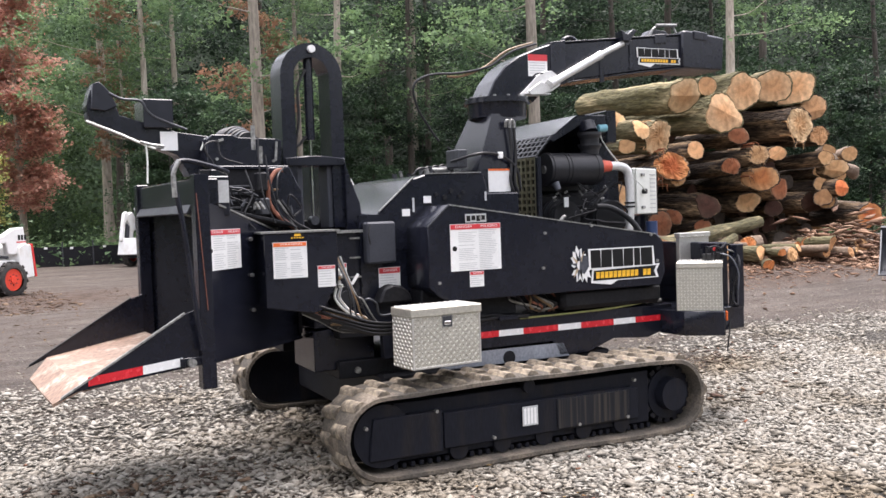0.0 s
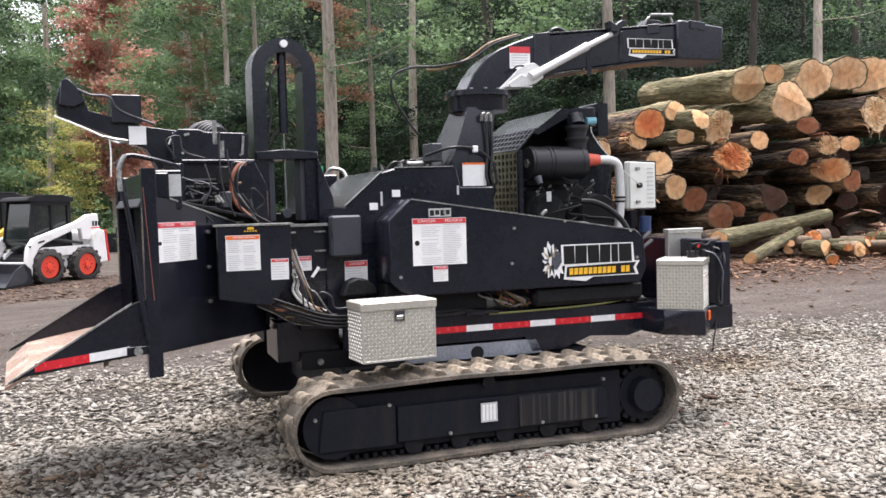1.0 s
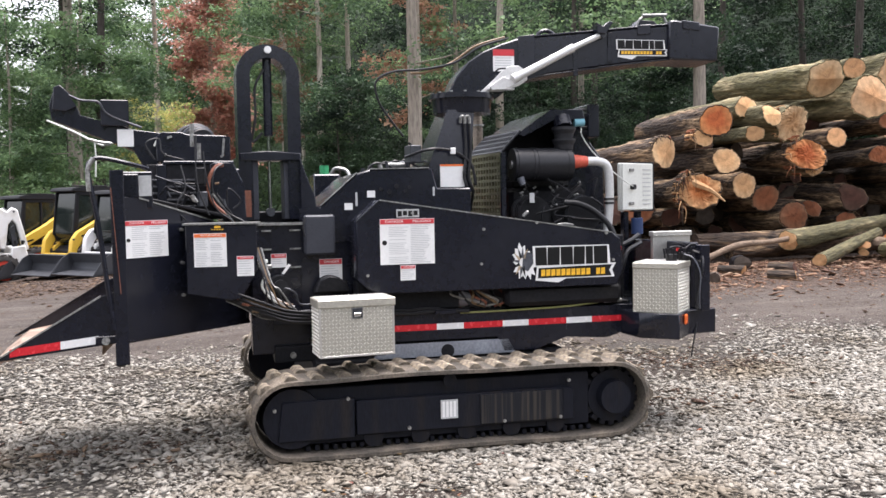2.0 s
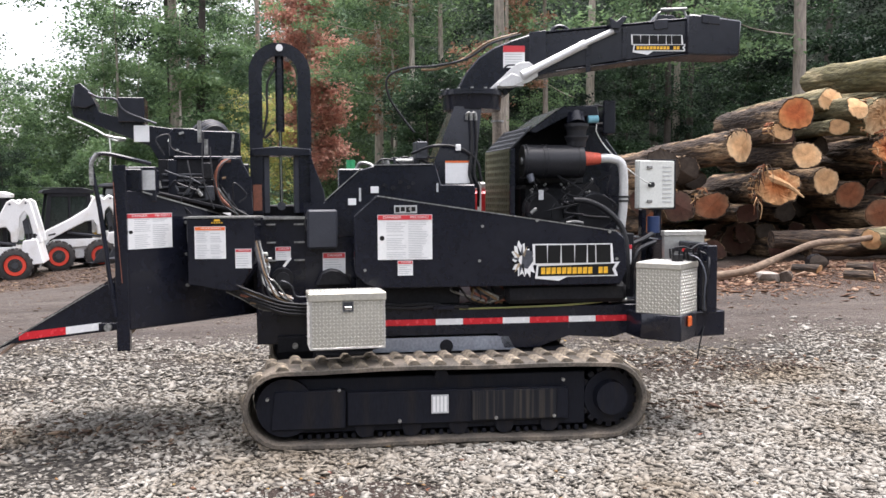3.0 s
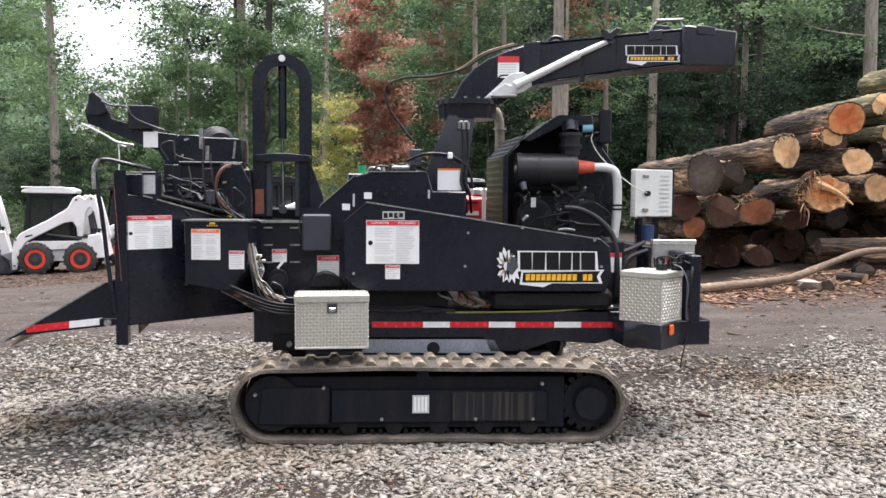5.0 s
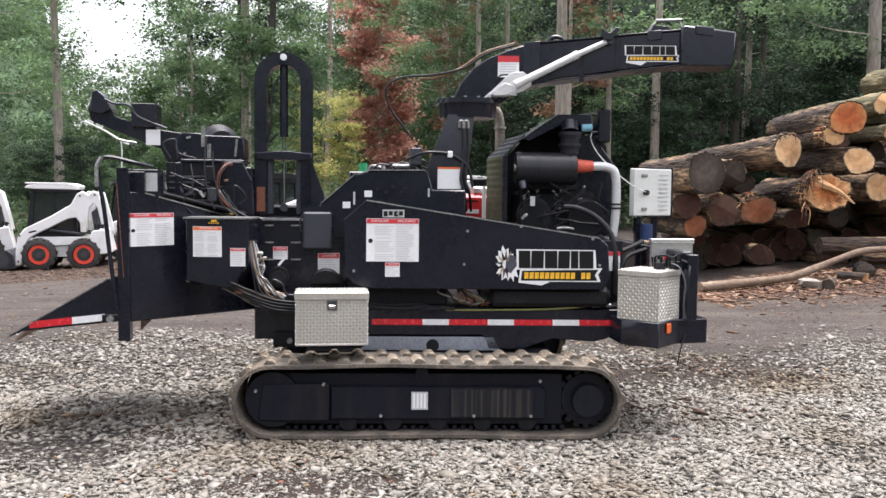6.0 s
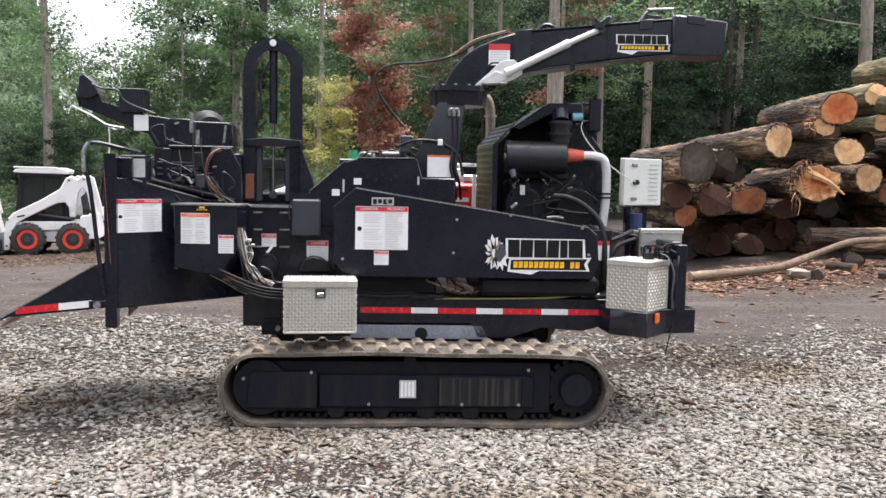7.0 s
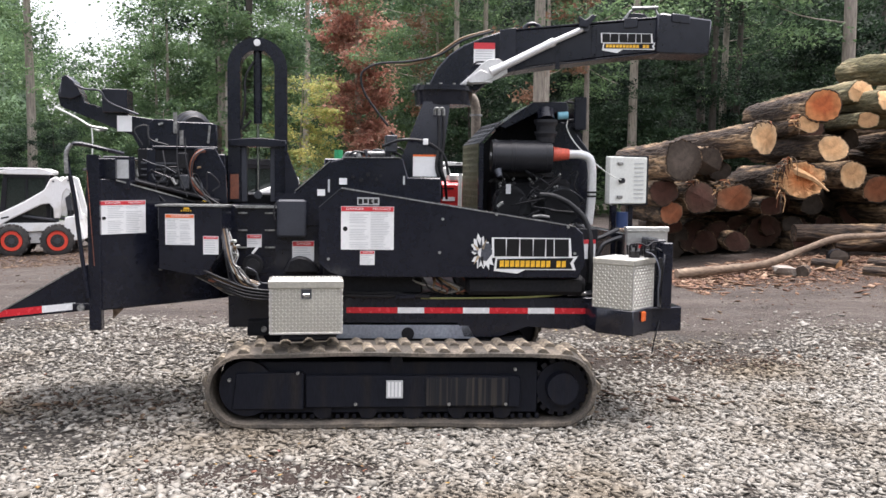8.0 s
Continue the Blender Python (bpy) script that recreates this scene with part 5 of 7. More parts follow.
    for x, z in ((3.10, 1.44), (3.58, 1.325), (3.56, 1.10), (4.5, 1.10), (2.80, 1.05), (3.95, 1.36), (4.45, 1.28)):
        part("bolt", rod(B(), (x, 4.722, z), (x, 4.738, z), .010, seg=8), WORN, g)
    warning_decal(2.885, 3.245, 1.115, 1.405, 4.733, chipper, RED_INK, ("DANGER", "PELIGRO"), 2, 22, .115)
    warning_decal(3.015, 3.115, 1.012, 1.108, 4.733, chipper, RED_INK, ("DANGER",), 1, 5, .22, False)
    pl = part("pictogram_plate", box(B(), 2.995, 3.145, 4.729, 4.733, 1.413, 1.465), DECAL_GREY, chipper, "small grey pictogram plate", 0)
    for i in range(4):
        part("pictogram", box(B(), 3.003 + .035 * i, 3.03 + .035 * i, 4.7275, 4.729, 1.42 + .006 * (i % 2), 1.455), BLACK_INK, pl, "", 0)
    emblem(3.925, .99, .585, .215, 4.733, chipper)
    # dark belly between guard and frame
    part("belly", box(B(), 2.75, 3.45, 4.9, 6.1, .80, 1.0, .01), BLACK_DULL, chipper, "dull black discharge housing")
    part("belly", box(B(), 3.75, 4.6, 4.8, 6.1, .80, .94, .03), BLACK_DULL, chipper, "dull black tank")
    part("tank_end", rod(B(), (3.78, 4.95, .86), (4.5, 4.95, .86), .085, seg=20), BLACK, chipper, "round black tank")
    g2 = random.Random(5)
    for i in range(10):
        x = 3.42 + .03 * i
        pts = [(x, 4.98, .96), (x + g2.uniform(-.1, .1), 4.88, .90 + g2.uniform(-.03, .03)), (x + .08, 4.86, .84), (x + g2.uniform(-.05, .2), 4.9, .80)]
        part("belly_hose", tube(B(), pts, .009, 6), (HOSE, HOSE_TAN, WORN, HOSE, HOSE_COPPER)[i % 5], chipper)
    part("yellow_line", tube(B(), [(3.44, 4.85, .772), (3.80, 4.84, .776), (4.2, 4.84, .785), (4.48, 4.84, .808)], .0065, 7), HOSE_YELLOW, chipper, "yellow-green hydraulic line")
    part("line_end", tube(B(), [(4.48, 4.84, .808), (4.55, 4.84, .812), (4.61, 4.84, .812)], .014, 8), WORN, chipper, "bright hose fitting")
    part("black_line", tube(B(), [(2.90, 4.83, .795), (3.1, 4.83, .785), (3.3, 4.83, .795), (3.5, 4.84, .785)], .012, 7), HOSE, chipper)
    part("black_line", tube(B(), [(2.88, 4.85, .815), (3.05, 4.845, .805), (3.26, 4.845, .81), (3.36, 4.845, .785)], .010, 7), HOSE, chipper)
    part("step_plate", box(B(), 3.26, 3.40, 4.80, 4.86, .775, .80, .003), BLACK, chipper)
    LAY[0] = SQUARE


chip_housing()


def discharge():
    # tower under the spout
    LAY[0] = turned(3.45, 5.05, -5.2)
    bm = B()
    lo = [(3.315, 5.06), (3.615, 5.06), (3.615, 5.62), (3.315, 5.62)]
    hi = [(3.475, 5.11), (3.665, 5.11), (3.665, 5.46), (3.475, 5.46)]
    rows = [[bm.verts.new((x, y, 1.58)) for x, y in lo], [bm.verts.new((x, y, 1.72)) for x, y in lo], [bm.verts.new((x, y, 2.14)) for x, y in hi]]
    for a, b in zip(rows, rows[1:]):
        for i in range(4):
            bm.faces.new((a[i], a[(i + 1) % 4], b[(i + 1) % 4], b[i]))
    bm.faces.new(rows[0][::-1]), bm.faces.new(rows[-1])
    tower = part("discharge_tower", bm, BLACK, chipper, "tapered black discharge tower", 25)
    part("tower_flange", box(B(), 3.30, 3.63, 5.045, 5.64, 1.575, 1.60, .003), BLACK, tower)
    part("tower_label", box(B(), 3.402, 3.572, 5.053, 5.057, 1.608, 1.763), DECAL, tower, "blank white square label", 0)
    part("label_top", box(B(), 3.402, 3.572, 5.051, 5.053, 1.750, 1.763), ORANGE_INK, tower, "", 0)
    # swivel ring
    LAY[0] = SQUARE
    ring = part("swivel_ring", rod(B(), (3.645, 5.28, 2.125), (3.645, 5.28, 2.225), .205, .215, 36), BLACK, chipper, "round black spout swivel ring")
    part("swivel_flange", rod(B(), (3.645, 5.28, 2.225), (3.645, 5.28, 2.243), .236, seg=36), BLACK, ring)
    part("swivel_flange", rod(B(), (3.645, 5.28, 2.245), (3.645, 5.28, 2.262), .228, seg=36), BLACK, ring)
    for i in range(14):
        a = 6.2832 * i / 14
        part("bolt", rod(B(), (3.645 + .215 * math.cos(a), 5.28 + .215 * math.sin(a), 2.25), (3.645 + .215 * math.cos(a), 5.28 + .215 * math.sin(a), 2.272), .011, seg=8), WORN, ring)
    # the spout points a little towards the open yard
    LAY[0] = Matrix.Translation((3.93, 5.17, 0)) @ Matrix.Rotation(radians(-8.2), 4, "Z") @ Matrix.Translation((-3.93, -5.108, 0))
    prof = [(3.50, 2.235), (3.535, 2.285), (3.585, 2.385), (3.672, 2.487), (3.775, 2.557), (3.908, 2.613), (4.037, 2.655), (4.62, 2.712), (5.19, 2.768),
            (5.19, 2.53), (4.80, 2.487), (4.27, 2.412), (4.087, 2.366), (3.97, 2.32), (3.88, 2.235)]
    sp = part("discharge_spout", poly(B(), prof, "y", 5.108, 5.40, .008), BLACK, chipper, "long black curved discharge spout")
    part("spout_band", poly(B(), [(4.035, 2.668), (4.155, 2.684), (4.155, 2.38), (4.035, 2.345)], "y", 5.098, 5.41, .003), BLACK, sp, "flange band")
    part("spout_seam", poly(B(), [(4.155, 2.668), (5.18, 2.768), (5.18, 2.778), (4.155, 2.678)], "y", 5.10, 5.41, .002), BLACK, sp, "rolled top seam")
    part("spout_seam", poly(B(), [(4.155, 2.388), (4.27, 2.408), (4.80, 2.482), (5.18, 2.526), (5.18, 2.516), (4.80, 2.472), (4.27, 2.398), (4.155, 2.378)], "y", 5.10, 5.41, .002), BLACK, sp, "rolled lower seam")
    for x, z in ((4.70, 2.60), (4.44, 2.50)):
        part("stiffener", poly(B(), [(x, z - .11), (x + .035, z - .105), (x + .035, z + .11), (x, z + .105)], "y", 5.100, 5.11, .002), BLACK, sp)
    part("hood_strap", poly(B(), [(4.93, 2.76), (5.03, 2.77), (5.03, 2.70), (4.93, 2.69)], "y", 5.096, 5.41, .004), BLACK, sp)
    part("spout_hood", poly(B(), [(5.165, 2.79), (5.20, 2.802), (5.56, 2.758), (5.545, 2.508), (5.19, 2.512), (5.155, 2.525)], "y", 5.078, 5.43, .012), BLACK, sp, "black deflector hood")
    part("hood_lip", poly(B(), [(5.265, 2.735), (5.40, 2.722), (5.40, 2.785), (5.265, 2.80)], "y", 5.070, 5.435, .006), BLACK, sp)
    part("hood_handle", tube(B(), [(4.955, 5.2, 2.75), (4.985, 5.2, 2.82), (5.05, 5.2, 2.845), (5.16, 5.2, 2.852), (5.20, 5.2, 2.80)], .009, 7), WORN, sp, "bent steel handle")
    part("hood_rod", rod(B(), (5.00, 5.18, 2.848), (5.19, 5.18, 2.856), .012, seg=10), WORN, sp)
    part("hood_lug", poly(B(), [(4.92, 2.74), (5.15, 2.765), (5.10, 2.815), (4.98, 2.82)], "y", 5.2, 5.32, .004), BLACK, sp)
    part("lift_eye", tube(B(), [(4.22, 5.26, 2.67), (4.235, 5.26, 2.72), (4.285, 5.26, 2.74), (4.335, 5.26, 2.72), (4.35, 5.26, 2.68)], .016, 8), BLACK, sp)
    br = [(3.75, 2.272), (3.86, 2.372), (3.905, 2.418), (3.96, 2.455), (4.03, 2.462), (4.09, 2.42), (4.095, 2.36), (4.03, 2.318), (3.91, 2.278)]
    part("cylinder_bracket", poly(B(), br, "y", 5.085, 5.10, .003), SILVER, sp, "pale grey cylinder bracket")
    front = [(3.80, 2.305), (3.90, 2.375), (3.955, 2.352), (3.985, 2.318), (3.91, 2.283), (3.82, 2.279)]
    part("bracket_cheek", poly(B(), front, "y", 5.018, 5.030, .003), SILVER, sp, "pale grey bracket cheek")
    part("bracket_web", poly(B(), [(3.80, 2.285), (3.985, 2.285), (3.985, 2.294), (3.80, 2.294)], "y", 5.03, 5.086, .001), SILVER, sp)
    part("bracket_pin", rod(B(), (3.985, 5.0, 2.366), (3.985, 5.10, 2.366), .016, seg=12), WORN, sp, "bare pivot pin")
    part("split_pin", tube(B(), [(3.84, 5.03, 2.40), (3.87, 5.02, 2.425), (3.92, 5.02, 2.43)], .006, 6), BLACK_DULL, sp)
    part("clevis", poly(B(), [(4.60, 2.69), (4.66, 2.685), (4.72, 2.765), (4.69, 2.775), (4.64, 2.735), (4.59, 2.765)], "y", 5.03, 5.12, .003), BLACK, sp, "black top clevis")
    thing_decal(3.85, 4.003, 2.422, 2.575, 5.106, sp)
    emblem(4.768, 2.545, .395, .112, 5.104, sp, False)
    LAY[0] = SQUARE
    cyl = part("tilt_cylinder", rod(B(), (3.975, 5.07, 2.364), (4.40, 5.048, 2.578), .0285, seg=18), SILVER, sp, "silver hydraulic cylinder")
    part("cylinder_gland", rod(B(), (4.375, 5.05, 2.5655), (4.41, 5.048, 2.583), .031, seg=18), SILVER, cyl)
    part("cylinder_foot", rod(B(), (3.955, 5.071, 2.354), (3.995, 5.069, 2.374), .034, seg=16), SILVER, cyl)
    part("cylinder_rod", rod(B(), (4.40, 5.048, 2.578), (4.635, 5.036, 2.686), .0205, seg=14), SILVER, cyl, "silver cylinder rod")
    part("rod_eye", rod(B(), (4.635, 5.015, 2.688), (4.635, 5.06, 2.688), .028, seg=14), DARK_STEEL, cyl)
    # trailing hose
    part("spout_hose", tube(B(), [(4.02, 5.3, 2.68), (3.80, 5.30, 2.61), (3.62, 5.33, 2.50), (3.40, 5.37, 2.45), (3.18, 5.4, 2.43), (3.06, 5.42, 2.36), (3.08, 5.43, 2.22), (3.18, 5.45, 2.08), (3.26, 5.45, 1.98)], .0085, 7, 8), HOSE, sp, "black looping hose")
    part("spout_hose", tube(B(), [(4.00, 5.32, 2.69), (3.78, 5.33, 2.62), (3.60, 5.35, 2.50), (3.42, 5.37, 2.43), (3.30, 5.38, 2.42)], .009, 6, 8), HOSE_TAN, sp)
    for x in (3.575, 3.61):
        part("hose_elbow", tube(B(), [(x - .02, 5.06, 2.045), (x - .018, 5.05, 2.085), (x + .005, 5.05, 2.085), (x + .008, 5.05, 2.04)], .011, 7), WORN, tower, "bright elbow fitting")
        part("tower_hose", tube(B(), [(x + .008, 5.05, 2.04), (x + .01, 5.04, 1.85), (x - .01, 5.03, 1.68), (x + .02, 5.04, 1.58), (x + .06, 5.2, 1.45)], .010, 7), HOSE, tower)
    part("tower_hose", tube(B(), [(3.20, 5.2, 1.82), (3.30, 5.04, 1.86), (3.42, 5.04, 1.865), (3.52, 5.035, 1.84), (3.62, 5.035, 1.76), (3.655, 5.04, 1.62)], .010, 7), HOSE, tower)
    part("hose_clamp", box(B(), 3.47, 3.505, 5.02, 5.045, 1.83, 1.875, .004), DECAL, tower, "white tag")
    part("tower_valve", box(B(), 3.22, 3.30, 5.15, 5.3, 1.78, 1.90, .006), DARK_STEEL, chipper)


def thing_decal(x0, x1, z0, z1, y, parent):
    d = part("warning_decal", poly(B(), [(x0, z0), (x1, z0), (x1, z1), (x0, z1)], "y", y - .003, y), DECAL, parent, "white safety decal with red header", 0)
    part("header", poly(B(), [(x0, z1 - .045), (x1, z1 - .045), (x1, z1), (x0, z1)], "y", y - .005, y - .003), RED_INK, d, "red header", 0)
    bm = B()
    for i in range(5):
        z = z1 - .062 - .018 * i
        poly(bm, [(x0 + .012, z), (x1 - .02, z), (x1 - .02, z + .005), (x0 + .012, z + .005)], "y", y - .0045, y - .003)
    part("small_print", bm, DECAL_GREY, d, "grey small print", 0)
    return d


discharge()


def engine():
    LAY[0] = MOTOR
    # end mesh facing the infeed
    part("enclosure_back", poly(B(), [(3.96, 1.30), (3.96, 1.84), (4.08, 1.975), (4.31, 2.12), (4.58, 2.12), (4.70, 2.02), (4.76, 1.95), (4.78, 1.26)], "y", 5.60, 5.62), BLACK_DULL, chipper, "dark enclosure back")
    ex = part("engine_hood", poly(B(), [(4.05, 1.985), (4.31, 2.165), (4.56, 2.17), (4.575, 2.09), (4.33, 2.085), (4.10, 1.965)], "y", 5.22, 6.2, .006), BLACK, chipper, "black engine hood")
    part("hood_box", box(B(), 4.63, 4.725, 5.3, 5.6, 1.97, 2.215, .008), BLACK, chipper, "black hood box")
    rad = [(4.44, 1.26), (4.44, 2.03), (4.60, 2.03), (4.775, 1.80), (4.785, 1.26)]
    part("radiator_side", poly(B(), rad, "y", 5.36, 6.2, .006), BLACK, chipper, "black radiator side plate")
    LAY[0] = SQUARE
    backing = part("mesh_frame", poly(B(), [(5.20, 1.36), (5.9, 1.36), (5.9, 1.855), (5.20, 1.855)], "x", 3.925, 3.935), BLACK_DULL, chipper, "dark mesh frame backing")
    mesh = B()
    for i in range(13):
        y = 5.20 + i * .056
        box(mesh, 3.905, 3.92, y, y + .020, 1.36, 1.855)
    for i in range(11):
        z = 1.36 + i * .0475
        box(mesh, 3.907, 3.918, 5.20, 5.89, z, z + .018)
    part("guard_mesh", mesh, GALV, backing, "perforated guard with olive reflection in its colour", 0)
    slope = Matrix.Translation((3.912, 0, 1.855)) @ Matrix.Rotation(radians(44), 4, "Y")
    mesh = B()
    for i in range(13):
        box(mesh, -.006, .006, 5.20 + i * .056, 5.216 + i * .056, 0, .22, m=slope)
    for i in range(5):
        box(mesh, -.005, .005, 5.20, 5.89, i * .05, i * .05 + .014, m=slope)
    part("guard_mesh", mesh, DARK_STEEL, backing, "dark perforated sloping guard", 0)
    part("guard_post", box(B(), 3.90, 3.935, 5.17, 5.20, 1.30, 1.855, .003), BLACK, chipper)
    # air cleaner
    LAY[0] = MOTOR
    bm = B()
    rod(bm, (4.00, 5.20, 1.765), (4.44, 5.20, 1.765), .118, seg=30)
    ac = part("air_cleaner", bm, CAN, chipper, "black ribbed air cleaner canister")
    for x, r in ((4.0, .112), (4.02, .123), (4.14, .123), (4.17, .122), (4.40, .122)):
        part("canister_band", rod(B(), (x, 5.20, 1.765), (x + .014, 5.20, 1.765), r, seg=30), CAN, ac)
    part("canister_end", rod(B(), (3.988, 5.20, 1.765), (4.0, 5.20, 1.765), .03, seg=16), WORN, ac, "pale end nut")
    part("dust_valve", rod(B(), (4.04, 5.12, 1.665), (4.052, 5.10, 1.615), .030, .020, 14), GREY_STEEL, ac, "grey rubber dust valve")
    for z, h, r1, r2 in ((1.87, .035, .066, .070), (1.905, .03, .070, .086), (1.935, .015, .086, .086), (1.95, .035, .068, .072), (1.985, .03, .072, .088), (2.015, .02, .088, .088)):
        part("intake_rib", rod(B(), (4.40, 5.20, z), (4.40, 5.20, z + h), r1, r2, seg=26), CAN, ac, "flared rubber intake boot")
    part("intake_neck", rod(B(), (4.40, 5.20, 2.03), (4.40, 5.24, 2.10), .066, seg=24), BLACK, ac)
    part("blue_cap", rod(B(), (4.49, 5.22, 2.068), (4.565, 5.22, 2.072), .028, seg=14), TEAL, ac, "pale blue pipe cap")
    part("coupling", rod(B(), (4.455, 5.20, 1.785), (4.575, 5.20, 1.785), .054, .040, 20), ORANGE_RUBBER, ac, "orange-red rubber coupling")
    part("charge_pipe", tube(B(), [(4.565, 5.20, 1.785), (4.65, 5.20, 1.785), (4.725, 5.20, 1.76), (4.75, 5.20, 1.69), (4.755, 5.20, 1.55), (4.75, 5.20, 1.42), (4.735, 5.2, 1.27)], .033, 14), SILVER, ac, "silver charge air pipe")
    for z in (1.47, 1.50):
        part("clamp", rod(B(), (4.753, 5.20, z), (4.753, 5.20, z + .014), .040, seg=16), BLACK_DULL, ac)
    # engine block and pulleys
    blk = part("engine_block", box(B(), 4.02, 4.62, 5.32, 5.9, 1.20, 1.60, .03), BLACK_DULL, chipper, "dark oily diesel engine block")
    part("rocker_cover", box(B(), 4.05, 4.50, 5.35, 5.6, 1.60, 1.66, .015), CAN, blk)
    for x, z, r in ((4.12, 1.36, .10), (4.36, 1.38, .12), (4.24, 1.27, .08)):
        part("pulley", rod(B(), (x, 5.22, z), (x, 5.32, z), r, seg=24), CAN, blk, "black pulley")
        part("pulley_hub", rod(B(), (x, 5.20, z), (x, 5.22, z), r * .45, seg=18), BLACK_DULL, blk)
    part("small_tag", box(B(), 4.10, 4.135, 5.10, 5.11, 1.49, 1.56), DECAL_GREY, blk, "pale tag", 0)
    for (cx, cz, rr, n_) in ((4.15, 1.42, .120, 6), (4.53, 1.40, .140, 6)):
        drum = part("fan_drum", rod(B(), (cx, 5.14, cz), (cx, 5.32, cz), rr * .9, rr, 28), CAN, blk, "ribbed black drum")
        for i in range(n_):
            y = 5.14 + .028 * i
            part("drum_rib", rod(B(), (cx, y, cz), (cx, y + .010, cz), rr * .94 + .004 * i, seg=28), DARK_STEEL if i % 3 == 1 else CAN, drum)
    part("thick_hose", tube(B(), [(4.34, 5.05, 1.488), (4.44, 5.03, 1.478), (4.56, 5.02, 1.42), (4.66, 5.0, 1.32), (4.70, 4.98, 1.20), (4.705, 4.96, 1.02), (4.70, 4.96, .86)], .021, 10), HOSE, blk, "thick black hose")
    part("drip_pipe", tube(B(), [(4.30, 5.09, 1.325), (4.36, 5.08, 1.332), (4.42, 5.09, 1.322)], .012, 8), WORN, blk, "pale bent pipe")
    part("drip_pipe", tube(B(), [(4.035, 5.06, 1.395), (4.06, 5.06, 1.42), (4.075, 5.06, 1.425)], .013, 8), WORN, blk, "bright pipe end")
    g = random.Random(21)
    for i in range(14):
        x, z = g.uniform(4.05, 4.6), g.uniform(1.36, 1.66)
        pts = [(x, 5.2, z), (x + g.uniform(-.1, .1), 5.14, z + g.uniform(-.06, .06)), (x + g.uniform(-.18, .18), 5.15, z - .08), (x + g.uniform(-.2, .2), 5.22, z - .14)]
        part("engine_hose", tube(B(), pts, g.uniform(.004, .009), 6), (HOSE, CAN)[i % 2], blk)
    for i in range(14):
        x, z = g.uniform(4.05, 4.55), g.uniform(1.4, 1.63)
        part("fitting", rod(B(), (x, 5.18, z), (x + g.uniform(-.02, .02), 5.165, z + .012), .008, seg=7), WORN, blk)
    # exhaust stack and red filter
    LAY[0] = SQUARE
    st = part("exhaust_pipe", tube(B(), [(4.02, 5.95, 1.5), (4.02, 5.95, 2.06), (4.01, 5.95, 2.19), (3.98, 5.95, 2.25), (3.94, 5.95, 2.28)], .040, 14), surface("heat_stained_pipe", (0.24, 0.20, 0.16), 0.5, 0.6, var=0.3), chipper, "heat-stained upright exhaust pipe")
    part("exhaust_clamp", rod(B(), (4.02, 5.95, 2.10), (4.02, 5.95, 2.115), .052, seg=18), WORN, st)
    tank = part("fuel_tank", box(B(), 3.72, 4.06, 6.28, 6.52, .80, 1.565, .03), RED_PAINT, chipper, "red fuel tank")
    part("tank_label", box(B(), 3.80, 3.91, 6.276, 6.28, 1.40, 1.435), DECAL, tank, "white label bar", 0)
    part("tank_label", box(B(), 3.79, 3.90, 6.276, 6.28, 1.50, 1.512), BLACK_DULL, tank, "dark seam", 0)
    part("tank_gauge", rod(B(), (3.948, 6.25, 1.20), (3.948, 6.25, 1.635), .017, seg=12), OFFWHITE, tank, "pale sight tube")
    part("tank_top", box(B(), 3.86, 4.02, 6.3, 6.48, 1.565, 1.63, .012), ALU, tank, "silver tank fitting")
    # control cabinet on its posts
    m = pose(5.10, 5.356, 1.41, 0, 0, 22.8)
    cab = part("control_cabinet", box(B(), -.198, .198, 0, .035, .006, .369, .008, m), OFFWHITE, chipper, "off-white steel control cabinet with latches")
    part("cabinet_door", box(B(), -.196, .19, -.018, -.002, .008, .367, .006, m), OFFWHITE, cab, "off-white cabinet door")
    gasket = part("door_gasket", box(B(), .188, .207, -.016, .03, -.004, .379, .003, m), BLACK_DULL, cab, "black door gasket")
    for z in (-.004, .369):
        part("gasket_edge", box(B(), -.05, .188, -.014, .03, z, z + .010, .002, m), BLACK_DULL, gasket)
    part("door_knob", rod(B(), m @ Vector((-.085, -.05, .185)), m @ Vector((-.085, -.018, .185)), .020, seg=12), CAN, cab, "black cable knob")
    for z in (.06, .315):
        part("door_latch", box(B(), -.125, -.07, -.034, -.022, z - .012, z + .012, .004, m), WORN, cab, "steel latch")
    bm = B()
    for i in range(9):
        box(bm, .05, .15, -.0235, -.022, .05 + .033 * i, .058 + .033 * i, m=m)
    part("door_print", bm, DECAL_GREY, cab, "faded grey print lines", 0)
    part("cabinet_post", box(B(), 4.97, 5.01, 5.32, 5.38, .80, 1.41, .004), BLACK, chipper)
    part("cabinet_post", box(B(), 5.13, 5.17, 5.40, 5.46, .80, 1.41, .004), BLACK, chipper)
    part("filter_bowl", rod(B(), (5.01, 5.2, 1.24), (5.01, 5.2, 1.36), .045, seg=16), BLUE, chipper, "blue filter bowl")
    part("cabinet_cable", tube(B(), [(4.60, 5.3, 2.04), (4.58, 5.25, 1.98), (4.63, 5.2, 1.87), (4.76, 5.18, 1.74), (4.90, 5.19, 1.64), (5.02, 5.27, 1.60)], .0042, 6), OFFWHITE, chipper, "pale control cable")
    part("cabinet_cable", tube(B(), [(4.60, 5.3, 2.04), (4.68, 5.28, 2.055), (4.72, 5.28, 2.10), (4.68, 5.28, 2.16), (4.58, 5.3, 2.18)], .010, 6), HOSE, chipper)
